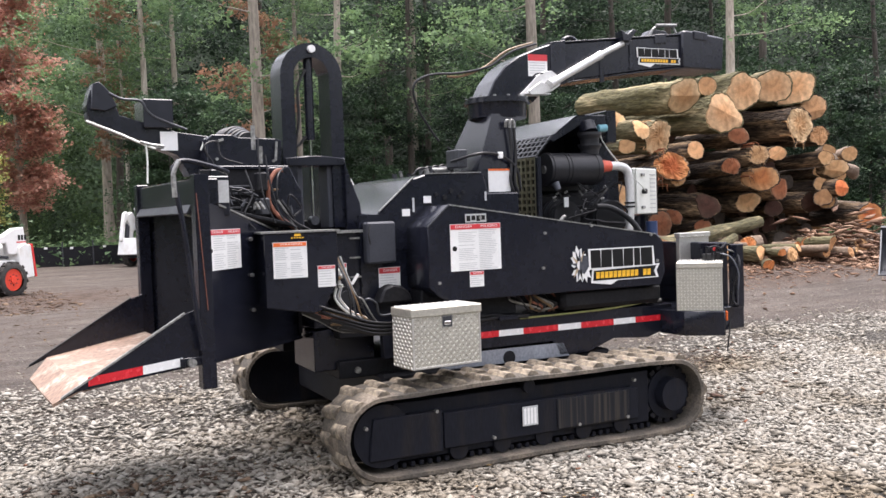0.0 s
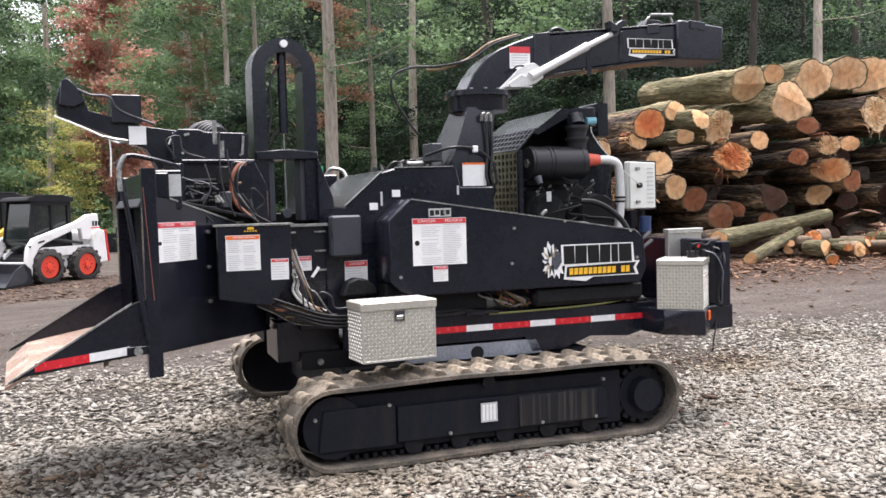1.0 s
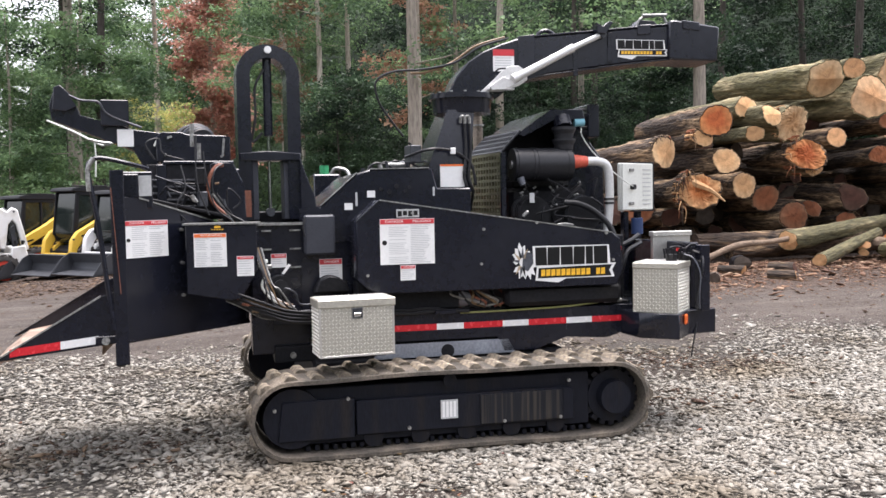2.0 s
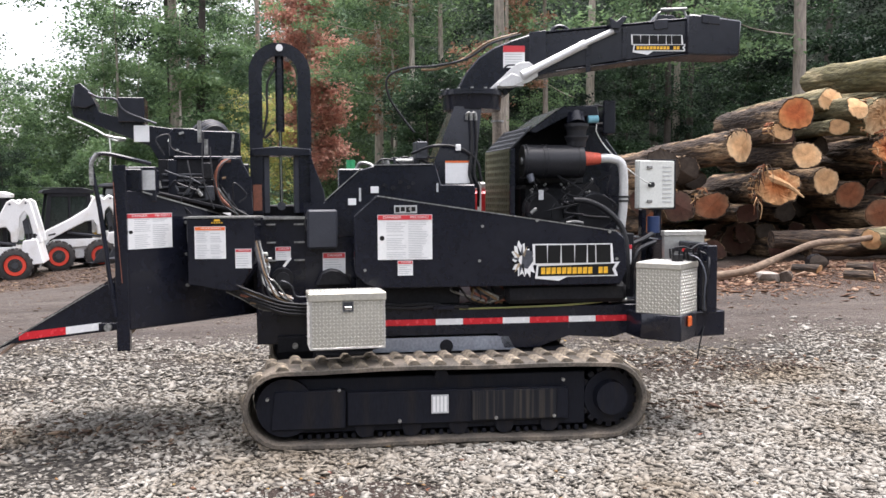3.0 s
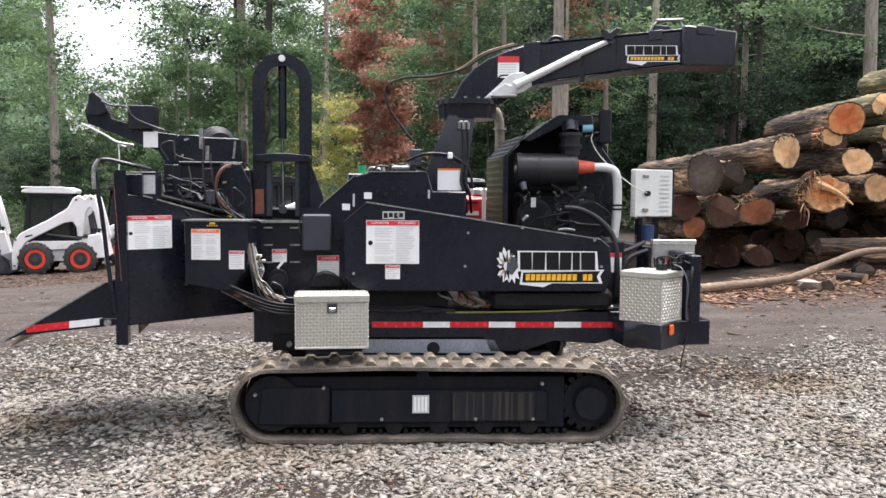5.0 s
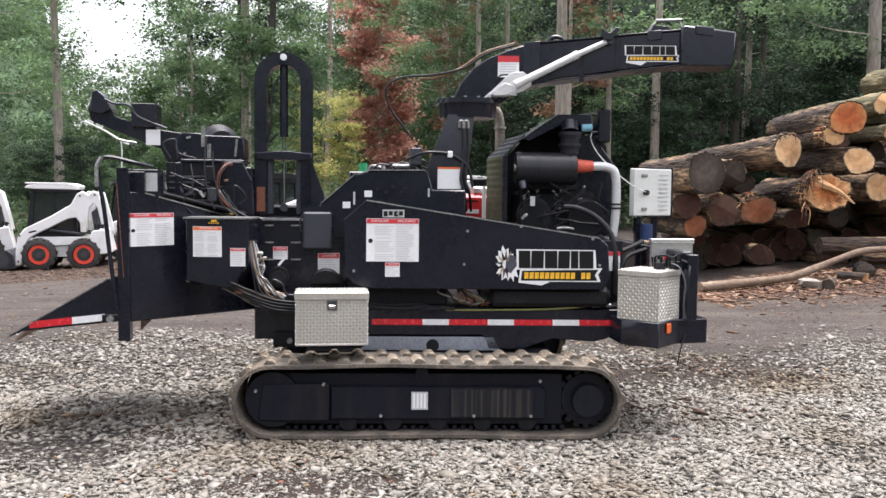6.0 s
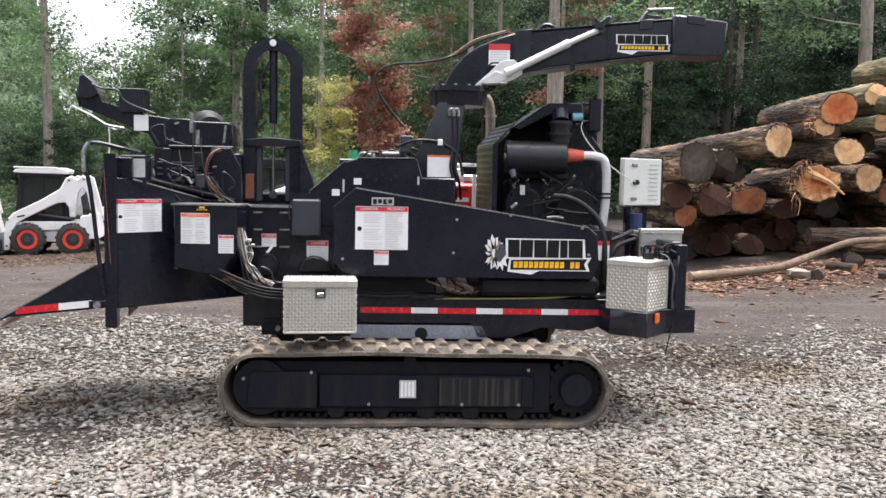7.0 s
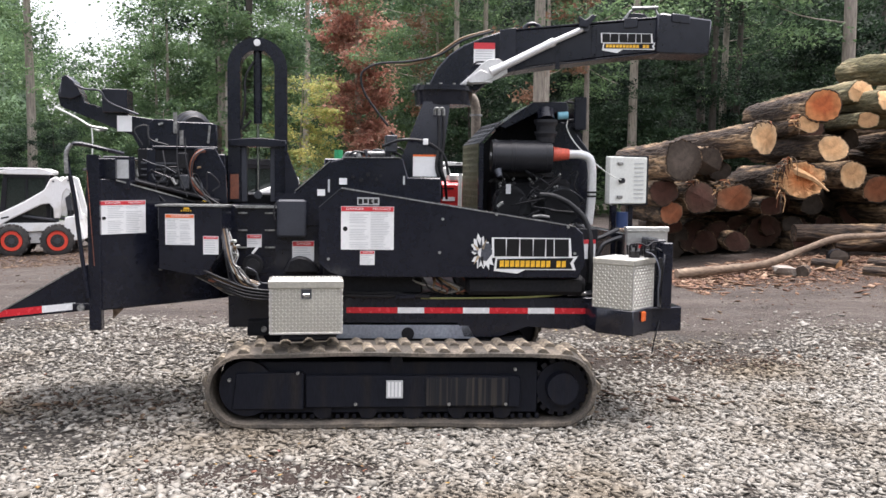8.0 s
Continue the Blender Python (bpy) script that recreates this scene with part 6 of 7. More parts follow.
    for i, pts in enumerate(([(4.62, 5.0, .86), (4.66, 4.95, 1.05), (4.70, 4.95, 1.15), (4.82, 4.98, 1.2), (4.93, 5.05, 1.24)],
                             [(4.70, 5.0, .82), (4.72, 4.92, 1.0), (4.76, 4.92, 1.12), (4.84, 4.96, 1.16), (4.95, 5.05, 1.18)],
                             [(4.58, 5.0, 1.28), (4.66, 4.96, 1.20), (4.68, 4.94, 1.0), (4.66, 4.94, .84)])):
        part("cabinet_hose", tube(B(), pts, .016, 8), HOSE, chipper)
    part("side_label", box(B(), 4.585, 4.72, 4.93, 4.934, 1.03, 1.17), DECAL, chipper, "pale label with red band", 0)
    part("label_band", box(B(), 4.585, 4.72, 4.927, 4.93, 1.14, 1.17), RED_INK, chipper, "", 0)
    part("guard_end", box(B(), 4.58, 4.74, 4.935, 5.1, .80, 1.25, .006), BLACK_DULL, chipper)


engine()


def remote_pack():
    """The black hand controller and its straps that lie on the battery box."""
    t = thing("remote_controller", (4.90, 4.47, 1.082), "black hand controller with tangled straps on an aluminium box", "controller")
    for x, y, h in ((4.845, 4.48, .075), (4.955, 4.495, .085)):
        part("cup", rod(B(), (x, y, 1.082), (x, y, 1.082 + h * .6), .036, .046, 14), CAN, t, "black grip cup")
        for i in range(7):
            a = 6.2832 * i / 7
            part("cup_rib", rod(B(), (x + .043 * math.cos(a), y + .043 * math.sin(a), 1.10), (x + .05 * math.cos(a), y + .05 * math.sin(a), 1.09 + h), .006, seg=6), BLACK_DULL, t)
    part("key_switch", rod(B(), (4.87, 4.45, 1.15), (4.875, 4.445, 1.172), .010, seg=8), RED_PAINT, t, "red button")
    part("joystick", rod(B(), (4.84, 4.48, 1.15), (4.84, 4.48, 1.18), .012, seg=10), BLACK_DULL, t)
    part("joystick", rod(B(), (4.95, 4.49, 1.16), (4.95, 4.49, 1.19), .012, seg=10), BLACK_DULL, t)
    part("guard_rail", tube(B(), [(4.79, 4.43, 1.14), (4.80, 4.42, 1.175), (4.86, 4.42, 1.18), (4.91, 4.42, 1.165), (4.96, 4.43, 1.19), (5.01, 4.44, 1.185), (5.015, 4.45, 1.14)], .007, 6), BLACK_DULL, t)
    part("strap", tube(B(), [(4.98, 4.43, 1.15), (5.01, 4.37, 1.12), (4.99, 4.33, 1.03), (5.0, 4.385, .90), (4.985, 4.385, .80), (4.99, 4.36, .765)], .007, 6), CAN, t, "black strap")
    part("strap", tube(B(), [(4.90, 4.42, 1.13), (4.94, 4.36, 1.10), (4.965, 4.32, 1.0), (4.955, 4.315, .88), (4.965, 4.33, .77)], .005, 6), GREY_STEEL, t, "grey strap")


remote_pack()


# ---------------------------------------------------------------- log pile
AXIS = Vector((-0.07, 1.0, -0.01)).normalized()


def log(x, z, r, length, end_mat, bark, seed, yaw=0.0, y=13.9, label="", pitch=0.0, oval_=None, name="log", group="logs in the pile", style="", flare=0.0, slim=None, slant=None):
    """A felled log with furrowed bark and a cut end; its front end centre at x, y, z. style: round (even), notch (felling notch), wedge (lumpy with a notch) or torn (broken fibres)."""
    g = random.Random(seed)
    d = (Matrix.Rotation(radians(yaw), 3, "Z") @ Matrix.Rotation(radians(pitch), 3, "X") @ AXIS).normalized()
    m = Matrix.Translation((x, y, z)) @ d.to_track_quat("Z", "Y").to_matrix().to_4x4()
    seg, rings = (48, 24) if seed < 100 else (36, 16) if r > .15 else (22, 10)
    e = oval_ or g.uniform(.80, 1.0)
    ph = [g.uniform(0, 6.28) for _ in range(4)]
    knob = .35 if style in ("round", "notch") else .8
    bend = g.uniform(-.09, .09) * min(1, length / 2)
    taper = g.uniform(.06, .20) if slim is None else slim
    tilt = (g.uniform(-.32, .32), g.uniform(-.32, .32))
    if slant is not None:
        tilt = (slant, g.uniform(-.2, .2))
    na = g.uniform(0, 6.283)
    nx, ny, nc, ns = math.cos(na), math.sin(na), g.uniform(-.1, .45) * r, g.uniform(.35, 1.0) if style == "wedge" else .45 if style == "notch" else g.choice((0, 0, .4))

    def cut_at(px, py):
        q = px * nx + py * ny - nc
        v = px * tilt[0] + py * tilt[1] + (ns * q if q > 0 else 0)
        if style == "torn":
            v += .13 * r * noise.noise(Vector((px * 9 / r * .4 + seed, py * 3 / r * .4, 1.3))) + .10 * r * noise.noise(Vector((px * 30 / r * .4, py * 8 / r * .4, seed)))
        return v

    def ring(t, scale=1.0):
        out = []
        for i in range(seg):
            a = 6.2832 * i / seg
            ca, sa = math.cos(a), math.sin(a)
            lump = noise.noise(Vector((1.3 * ca + seed, 1.3 * sa, t * 1.1)))
            furrow = abs(noise.noise(Vector((7.5 * ca + seed, 7.5 * sa, t * 1.3 / max(.2, r))))) + .5 * abs(noise.noise(Vector((15 * ca + seed, 15 * sa, t * 3.1))))
            k = 1 + knob * (.07 * math.sin(2 * a + ph[0]) + .05 * math.sin(3 * a + ph[1] + t * .5) + .20 * lump) + .17 * furrow - .05
            k += flare * math.exp(-t / .35) * (.6 + .5 * math.sin(3 * a + ph[2]) + .3 * math.sin(5 * a + ph[3]))
            rr = r * k * scale * (1 - taper * t / max(length, 1))
            out.append(Vector((rr * ca + bend * math.sin(t * 1.6), rr * e * sa, t)))
        return out
    bm = B()
    vs = []
    for j in range(rings):
        t = length * (j / (rings - 1)) ** 1.25
        pts = ring(t)
        if j == 0:
            face = pts
        fade = max(0, 1 - t / .45)
        vs.append([bm.verts.new((p.x, p.y, p.z + cut_at(p.x, p.y) * fade)) for p in pts])
    for a, b in zip(vs, vs[1:]):
        for i in range(seg):
            bm.faces.new((a[i], a[(i + 1) % seg], b[(i + 1) % seg], b[i]))
    bm.faces.new(vs[-1])
    lip = [bm.verts.new((p.x * .90, p.y * .90, cut_at(p.x, p.y) + .01)) for p in face]
    for i in range(seg):
        j = (i + 1) % seg
        bm.faces.new((vs[0][j], vs[0][i], lip[i], lip[j]))
    deep = [bm.verts.new((p.x * .87, p.y * .87, cut_at(p.x, p.y) + .25 * r + .05)) for p in face]
    for i in range(seg):
        j = (i + 1) % seg
        bm.faces.new((lip[j], lip[i], deep[i], deep[j]))
    bm.faces.new(deep[::-1])
    bmesh.ops.recalc_face_normals(bm, faces=bm.faces)
    me = bpy.data.meshes.new(name)
    bm.to_mesh(me)
    bm.free()
    me.shade_smooth()
    me.set_sharp_from_angle(angle=radians(50))
    me.materials.append(bark)
    ob = new(name, me)
    ob.matrix_world = m
    WHERE[ob] = Vector((x, y, z))
    kind = {END_TAN: "pale tan", END_ORANGE: "fresh orange", END_BROWN_SHADED: "shade-darkened brown", END_GREY: "weathered grey", END_PINK: "pale pinkish", END_RUST: "rusty orange", END_SPLIT: "fresh tan-orange"}[end_mat]
    how = {"torn": "torn and splintered", "wedge": "slanting sawn", "notch": "notched sawn"}.get(style, "sawn")
    tagged(ob, label or "rough-barked felled log with %s %s end" % (kind, how), "log", group)
    # cut face, slightly proud of the bark's lip
    bm = B()
    rows = []
    for s in (.925, .92, .82, .70, .58, .46, .34, .22, .1):
        rows.append([bm.verts.new((p.x * s, p.y * s, cut_at(p.x * s, p.y * s) + (.03 if s == .925 else -.004 - .003 * g.random()))) for p in face])
    for a, b in zip(rows, rows[1:]):
        for i in range(seg):
            j = (i + 1) % seg
            bm.faces.new((a[i], a[j], b[j], b[i]))
    bm.faces.new(rows[-1][::-1])
    bmesh.ops.recalc_face_normals(bm, faces=bm.faces)
    me = bpy.data.meshes.new("sawn_end")
    bm.to_mesh(me)
    bm.free()
    me.materials.append(end_mat)
    f = new("sawn_end", me)
    f.parent = ob
    tagged(f, "%s %s face" % (kind, how))
    return ob


T, O, R_, W_, P_, U_ = END_TAN, END_ORANGE, END_BROWN_SHADED, END_GREY, END_PINK, END_RUST
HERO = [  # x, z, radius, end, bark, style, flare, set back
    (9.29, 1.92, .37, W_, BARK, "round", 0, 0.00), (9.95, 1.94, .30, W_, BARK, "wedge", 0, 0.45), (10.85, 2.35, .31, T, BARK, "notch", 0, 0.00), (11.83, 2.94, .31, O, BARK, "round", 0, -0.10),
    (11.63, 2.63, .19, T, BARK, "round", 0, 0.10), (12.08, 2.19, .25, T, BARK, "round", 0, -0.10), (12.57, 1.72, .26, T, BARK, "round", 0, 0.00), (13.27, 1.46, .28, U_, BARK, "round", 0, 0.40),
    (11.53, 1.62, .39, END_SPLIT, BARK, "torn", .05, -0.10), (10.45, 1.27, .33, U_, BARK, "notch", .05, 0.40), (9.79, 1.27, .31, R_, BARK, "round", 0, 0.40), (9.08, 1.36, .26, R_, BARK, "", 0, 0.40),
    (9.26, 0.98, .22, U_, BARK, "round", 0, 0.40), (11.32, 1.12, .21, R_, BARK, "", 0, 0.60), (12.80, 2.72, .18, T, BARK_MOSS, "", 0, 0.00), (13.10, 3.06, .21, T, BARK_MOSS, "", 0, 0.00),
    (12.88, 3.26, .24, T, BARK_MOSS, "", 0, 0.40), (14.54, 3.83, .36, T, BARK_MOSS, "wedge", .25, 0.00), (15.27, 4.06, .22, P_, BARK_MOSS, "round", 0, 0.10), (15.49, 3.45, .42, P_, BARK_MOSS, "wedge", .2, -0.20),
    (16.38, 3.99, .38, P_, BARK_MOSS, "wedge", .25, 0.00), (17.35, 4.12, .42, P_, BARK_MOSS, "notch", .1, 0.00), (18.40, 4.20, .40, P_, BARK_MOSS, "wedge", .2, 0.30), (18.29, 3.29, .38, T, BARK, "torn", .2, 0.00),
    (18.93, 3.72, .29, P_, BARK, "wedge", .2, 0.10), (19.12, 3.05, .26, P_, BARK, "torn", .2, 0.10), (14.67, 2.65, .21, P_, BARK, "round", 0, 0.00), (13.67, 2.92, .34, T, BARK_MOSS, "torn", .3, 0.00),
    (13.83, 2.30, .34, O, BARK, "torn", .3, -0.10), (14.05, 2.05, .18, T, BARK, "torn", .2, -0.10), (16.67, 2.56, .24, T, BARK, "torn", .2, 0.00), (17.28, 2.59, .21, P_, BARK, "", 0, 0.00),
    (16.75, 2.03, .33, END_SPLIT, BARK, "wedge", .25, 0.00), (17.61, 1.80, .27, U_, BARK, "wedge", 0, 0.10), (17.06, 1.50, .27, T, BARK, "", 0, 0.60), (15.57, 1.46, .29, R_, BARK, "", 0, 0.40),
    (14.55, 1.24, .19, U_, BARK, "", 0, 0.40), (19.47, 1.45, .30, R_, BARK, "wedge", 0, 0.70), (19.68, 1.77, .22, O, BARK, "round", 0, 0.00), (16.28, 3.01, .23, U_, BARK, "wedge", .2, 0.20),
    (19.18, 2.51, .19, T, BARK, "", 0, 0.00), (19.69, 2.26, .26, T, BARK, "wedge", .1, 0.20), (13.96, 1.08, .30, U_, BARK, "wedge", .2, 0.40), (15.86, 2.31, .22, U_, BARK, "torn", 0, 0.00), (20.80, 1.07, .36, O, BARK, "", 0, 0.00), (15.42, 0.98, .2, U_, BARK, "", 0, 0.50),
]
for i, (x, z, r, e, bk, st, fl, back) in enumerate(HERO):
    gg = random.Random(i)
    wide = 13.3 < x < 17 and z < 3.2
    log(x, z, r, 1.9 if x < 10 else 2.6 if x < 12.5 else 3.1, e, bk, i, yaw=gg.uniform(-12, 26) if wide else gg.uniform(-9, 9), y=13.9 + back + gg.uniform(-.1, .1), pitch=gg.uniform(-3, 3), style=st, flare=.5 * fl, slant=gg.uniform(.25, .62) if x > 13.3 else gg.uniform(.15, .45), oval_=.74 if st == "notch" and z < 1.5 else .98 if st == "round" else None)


def strip(x, z, r, seed, count, reach=.30, span=(1.6, 5.4)):
    """Torn bark and long fibres that hang off the end of one log, joined to it."""
    g = random.Random(seed)
    near_ = Vector((x, 13.9, z))
    src = min((o for o in WHERE if o.name.startswith("log") and o.type == "MESH" and o.parent is None), key=lambda o: (WHERE[o] - near_).length)
    x, front, z = WHERE[src]
    for k in range(count):
        a = g.uniform(*span)
        ca, sa = math.cos(a), math.sin(a)
        L = g.uniform(.35, 1.0) * reach
        p = [Vector((x + r * ca * 1.04, front + .30, z + r * sa * 1.04)), Vector((x + r * ca * 1.10, front + .05, z + r * sa * 1.08))]
        p.append(p[1] + Vector((g.uniform(-.10, .05), -.10 * g.random(), g.uniform(-.5, .15) * L)))
        p.append(p[2] + Vector((g.uniform(-.06, .06), -.04 * g.random(), -g.uniform(.3, .8) * L)))
        w = g.uniform(.010, .030)
        bm = tube(B(), p, lambda t: max(.003, w * (1 - .8 * t)), 5, 3)
        me, cc = finish("bark_strip", bm, g.choice((BARK, END_TAN, END_RUST, BARK)), 0)
        ob = new("bark_strip", me)
        ob.parent = src
        ob.matrix_parent_inverse = src.matrix_world.inverted()
        ob.location = cc
        tagged(ob, "torn bark fibre")
    return src


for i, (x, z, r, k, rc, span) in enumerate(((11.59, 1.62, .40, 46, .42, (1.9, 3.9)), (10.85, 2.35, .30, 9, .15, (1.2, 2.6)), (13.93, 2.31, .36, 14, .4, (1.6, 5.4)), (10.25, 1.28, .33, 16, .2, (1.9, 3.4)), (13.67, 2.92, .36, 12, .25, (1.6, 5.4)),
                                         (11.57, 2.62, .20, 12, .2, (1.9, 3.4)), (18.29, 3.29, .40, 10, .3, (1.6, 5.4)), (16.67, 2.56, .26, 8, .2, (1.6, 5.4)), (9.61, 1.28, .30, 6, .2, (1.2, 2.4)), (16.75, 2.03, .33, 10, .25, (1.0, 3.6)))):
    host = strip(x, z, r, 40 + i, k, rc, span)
    if i == 0:
        x, f, z = WHERE[host]
        me, cc = finish("splinter", tube(B(), [(x - .10, f + .08, z + .16), (x + .10, f - .16, z + .02), (x + .38, f - .24, z - .20)], lambda t: .085 * (1 - .85 * t), 6, 4), END_TAN, 0)
        ob = new("splinter", me)
        ob.parent = host
        ob.matrix_parent_inverse = host.matrix_world.inverted()
        ob.location = cc
        tagged(ob, "pale splinter jutting from the broken end")


def fill_logs():
    """The rest of the stack, up to its outline, set back behind the named logs, and a second row behind that.
    Near-black ends put the shade of the gaps into colour.
    """
    g = random.Random(77)
    made = [(h[0], h[1], h[2]) for h in HERO]
    top = [(8.6, 1.3), (10.9, 2.3), (12.2, 2.9), (13.6, 3.3), (14.6, 3.8), (17.8, 4.0), (19.0, 3.4), (19.8, 2.0), (20.6, 1.0)]
    row = 0
    z = .30
    while z < 4.0:
        x = 8.5 + .3 * (row % 2)
        while x < 20.8:
            r = g.uniform(.20, .38)
            lim = np.interp(x, [p[0] for p in top], [p[1] for p in top])
            if z + r * .6 < lim and all((x - a) ** 2 + (z - b) ** 2 > (.84 * (r + c)) ** 2 for a, b, c in made):
                made.append((x, z, r))
                zz = max(z, gh(x, 14.4) + r * .9)
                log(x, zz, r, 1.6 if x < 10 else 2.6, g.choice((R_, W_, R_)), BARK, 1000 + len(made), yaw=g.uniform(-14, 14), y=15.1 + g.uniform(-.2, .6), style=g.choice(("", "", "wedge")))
            x += .22
        z += .21
        row += 1
    for k in range(46):
        x = 10.4 + 10 * (k % 23) / 22 + g.uniform(-.1, .1)
        lim = np.interp(x, [p[0] for p in top], [p[1] for p in top])
        zz = gh(x, 15.5) + .35 + (k // 23) * .75
        if zz + .5 < lim:
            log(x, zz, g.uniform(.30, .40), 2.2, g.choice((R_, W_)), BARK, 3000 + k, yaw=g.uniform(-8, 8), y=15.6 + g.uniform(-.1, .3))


fill_logs()
# logs that lie askew at the foot of the stack
log(14.9, .62, .30, 2.8, U_, BARK, 903, yaw=78, y=13.5, pitch=-1)
log(13.0, .66, .19, 1.6, R_, BARK, 904, yaw=80, y=13.75)


def pole(name, pts, r, mat, label, end=None):
    bm = tube(B(), pts, lambda t: r * (1 - .35 * t) * (1 + .08 * math.sin(t * 21)), 10, 7)
    solo(name, bm, mat, label, "log", "poles on the ground", smooth=60)


PALE_BARK = surface("peeled_pole", (0.15, 0.105, 0.072), 0.9, var=0.35, scale=4, fine=30, bump=0.6, depth=0.01, second=(0.27, 0.205, 0.145), stretch=(0.4, 1, 1))
pole("pole_log", [(8.6, 12.5, .07), (9.7, 12.7, .14), (10.3, 12.72, .22), (11.0, 12.9, .42), (11.7, 13.0, .62), (12.5, 13.1, .66), (13.3, 13.2, .74)], .075, PALE_BARK, "long crooked pale brown pole lying before the log pile")
log(12.92, .67, .20, 3.5, T, BARK_MOSS, 911, yaw=-86, y=13.15, pitch=7, name="pole_log", group="poles on the ground", label="mossy pole lying on brush before the log pile", slim=.35, style="wedge")
log(13.05, .33, .125, 2.4, T, BARK_MOSS, 912, yaw=-72, y=12.45, pitch=11, name="pole_log", group="poles on the ground", label="thin mossy pole leaning on brush", slim=.3)
for i in range(26):
    gg = random.Random(300 + i)
    x, y = gg.uniform(14.4, 18.6), gg.uniform(12.0, 13.0)
    r = gg.uniform(.09, .21)
    log(x, gh(x, y) + r * .9 + gg.choice((0, .1, .22)), r, gg.uniform(.4, 1.1), gg.choice((T, T, P_, END_SPLIT)), gg.choice((BARK_MOSS, PALE_BARK, PALE_BARK)), 400 + i, yaw=gg.uniform(-70, 45), y=y, group="cut billets", name="cut_billet", label="short cut billet lying in brush", style=gg.choice(("", "wedge", "torn")))
log(11.5, gh(11.5, 12.6) + .15, .16, .3, W_, BLACK_DULL, 913, yaw=-25, y=12.6, group="cut billets", name="cut_billet", label="short blackened stump end on bark litter")
for i in range(16):
    gg = random.Random(500 + i)
    far = i >= 10
    x = gg.uniform(21, 24.5) if far else 19.25 + .12 * i + gg.uniform(-.1, .1)
    z = gg.choice((.5, .8, 1.2, 1.7)) if far else (1.55, 1.9, 2.2, 2.5, 2.72)[i % 5] - .10 * (i // 5)
    log(x, z, gg.uniform(.13, .22), 5, gg.choice((T, T, P_) if not far else (T, O, R_)), PALE_BARK, 600 + i, yaw=gg.uniform(-66, -44), y=14.15 + .12 * (i % 3) if not far else 15 + gg.uniform(-.5, 1.5), pitch=gg.uniform(-3, 3), slant=-.5)
for i in range(5):
    gg = random.Random(700 + i)
    x, y = (10.5, 11.4, 12.3, 9.7, 11.9)[i], (12.0, 12.4, 12.2, 12.9, 11.7)[i]
    log(x, gh(x, y) + .08, .10, .45, (W_, T, R_, W_, T)[i], BARK, 800 + i, yaw=gg.uniform(-60, 60), y=y, group="cut billets", name="cut_billet", label="short cut billet lying on bark litter")


def rock():
    bm = B()
    bmesh.ops.create_icosphere(bm, subdivisions=2, radius=.19)
    for v in bm.verts:
        v.co *= 1 + .5 * noise.noise(v.co * 6 + Vector((3, 1, 2)))
        v.co.z *= .6
    bmesh.ops.translate(bm, verts=bm.verts, vec=(10.35, 12.25, gh(10.35, 12.25) + .06))
    solo("rock", bm, surface("pale_rock", (0.24, 0.21, 0.18), 0.9, var=0.3, scale=8, fine=50, bump=0.5, depth=0.01), "pale weathered rock lying in bark litter", "rock", smooth=25)


rock()


def brush():
    """Bark, twigs and chips on the ground round the stack."""
    g = rng(31)
    k = 22000
    xy = np.stack([8.3 + 13.7 * g.uniform(0, 1, k) ** 1.5, 13.9 - np.abs(g.normal(0, 1.15, k))], 1)
    size = np.exp(g.normal(math.log(.021), .6, k))
    scatter("bark_litter", xy, np.clip(size, .006, .09), .35, .5, BARK_BITS, "bark litter and wood chips before the log pile", "wood chips", 32, long=1.9)
    k = 12000
    xy = np.stack([g.uniform(16.8, 24, k), g.normal(13.0, .8, k)], 1)
    size = np.exp(g.normal(math.log(.030), .5, k))
    scatter("brush_heap", xy, np.clip(size, .015, .10), .6, 20.0 * g.random(k) ** 2 * np.exp(-((xy[:, 1] - 13.0) / .7) ** 2), BARK_BITS, "low heap of brown brush and bark", "brush", 33, long=3.0)
    k = 5000
    xy = np.stack([g.uniform(-9, 12, k), g.uniform(8.2, 24, k)], 1)
    size = np.exp(g.normal(math.log(.014), .45, k))
    scatter("yard_litter", xy, np.clip(size, .008, .07), .4, .4, CHIPS, "scattered chips and clods on the dirt", "wood chips", 34, long=1.6)
    k = 6000
    xy = np.stack([g.uniform(-9, 3, k), g.uniform(17.5, 24.5, k)], 1)
    size = np.exp(g.normal(math.log(.022), .5, k))
    scatter("mulch", xy, np.clip(size, .01, .08), .4, .4, CHIPS, "brown mulch before the parked loaders", "mulch", 37, long=1.8)
    k = 8000
    xy = np.stack([g.uniform(-3, 17, k), 7.6 + np.abs(g.normal(0, 3.2, k))], 1)
    size = np.exp(g.normal(math.log(.0095), .4, k))
    scatter("yard_stones", xy, np.clip(size, .005, .03), .45, .35, STONE, "small loose stones pressed into the dirt yard", "stones", 38)
    k = 1500
    mid_ = g.integers(0, 4, k)
    cx, cy = np.array([5.2, 5.7, 1.2, 6.6])[mid_], np.array([5.0, 6.7, 5.2, 6.2])[mid_]
    xy = np.stack([cx + g.normal(0, .45, k), cy + g.normal(0, .22, k)], 1)
    size = np.exp(g.normal(math.log(.012), .45, k))
    scatter("trodden_litter", xy, np.clip(size, .006, .035), .35, 2.2, CHIPS, "dark bark bits trodden into the gravel", "wood chips", 39, long=1.8)
    k = 60
    xy = np.stack([g.normal(2.2, .8, k), g.normal(3.6, .3, k)], 1)
    xy = np.concatenate([xy, np.stack([g.uniform(-1, 7, 45), g.uniform(3, 8, 45)], 1)])
    size = g.uniform(.012, .026, len(xy))
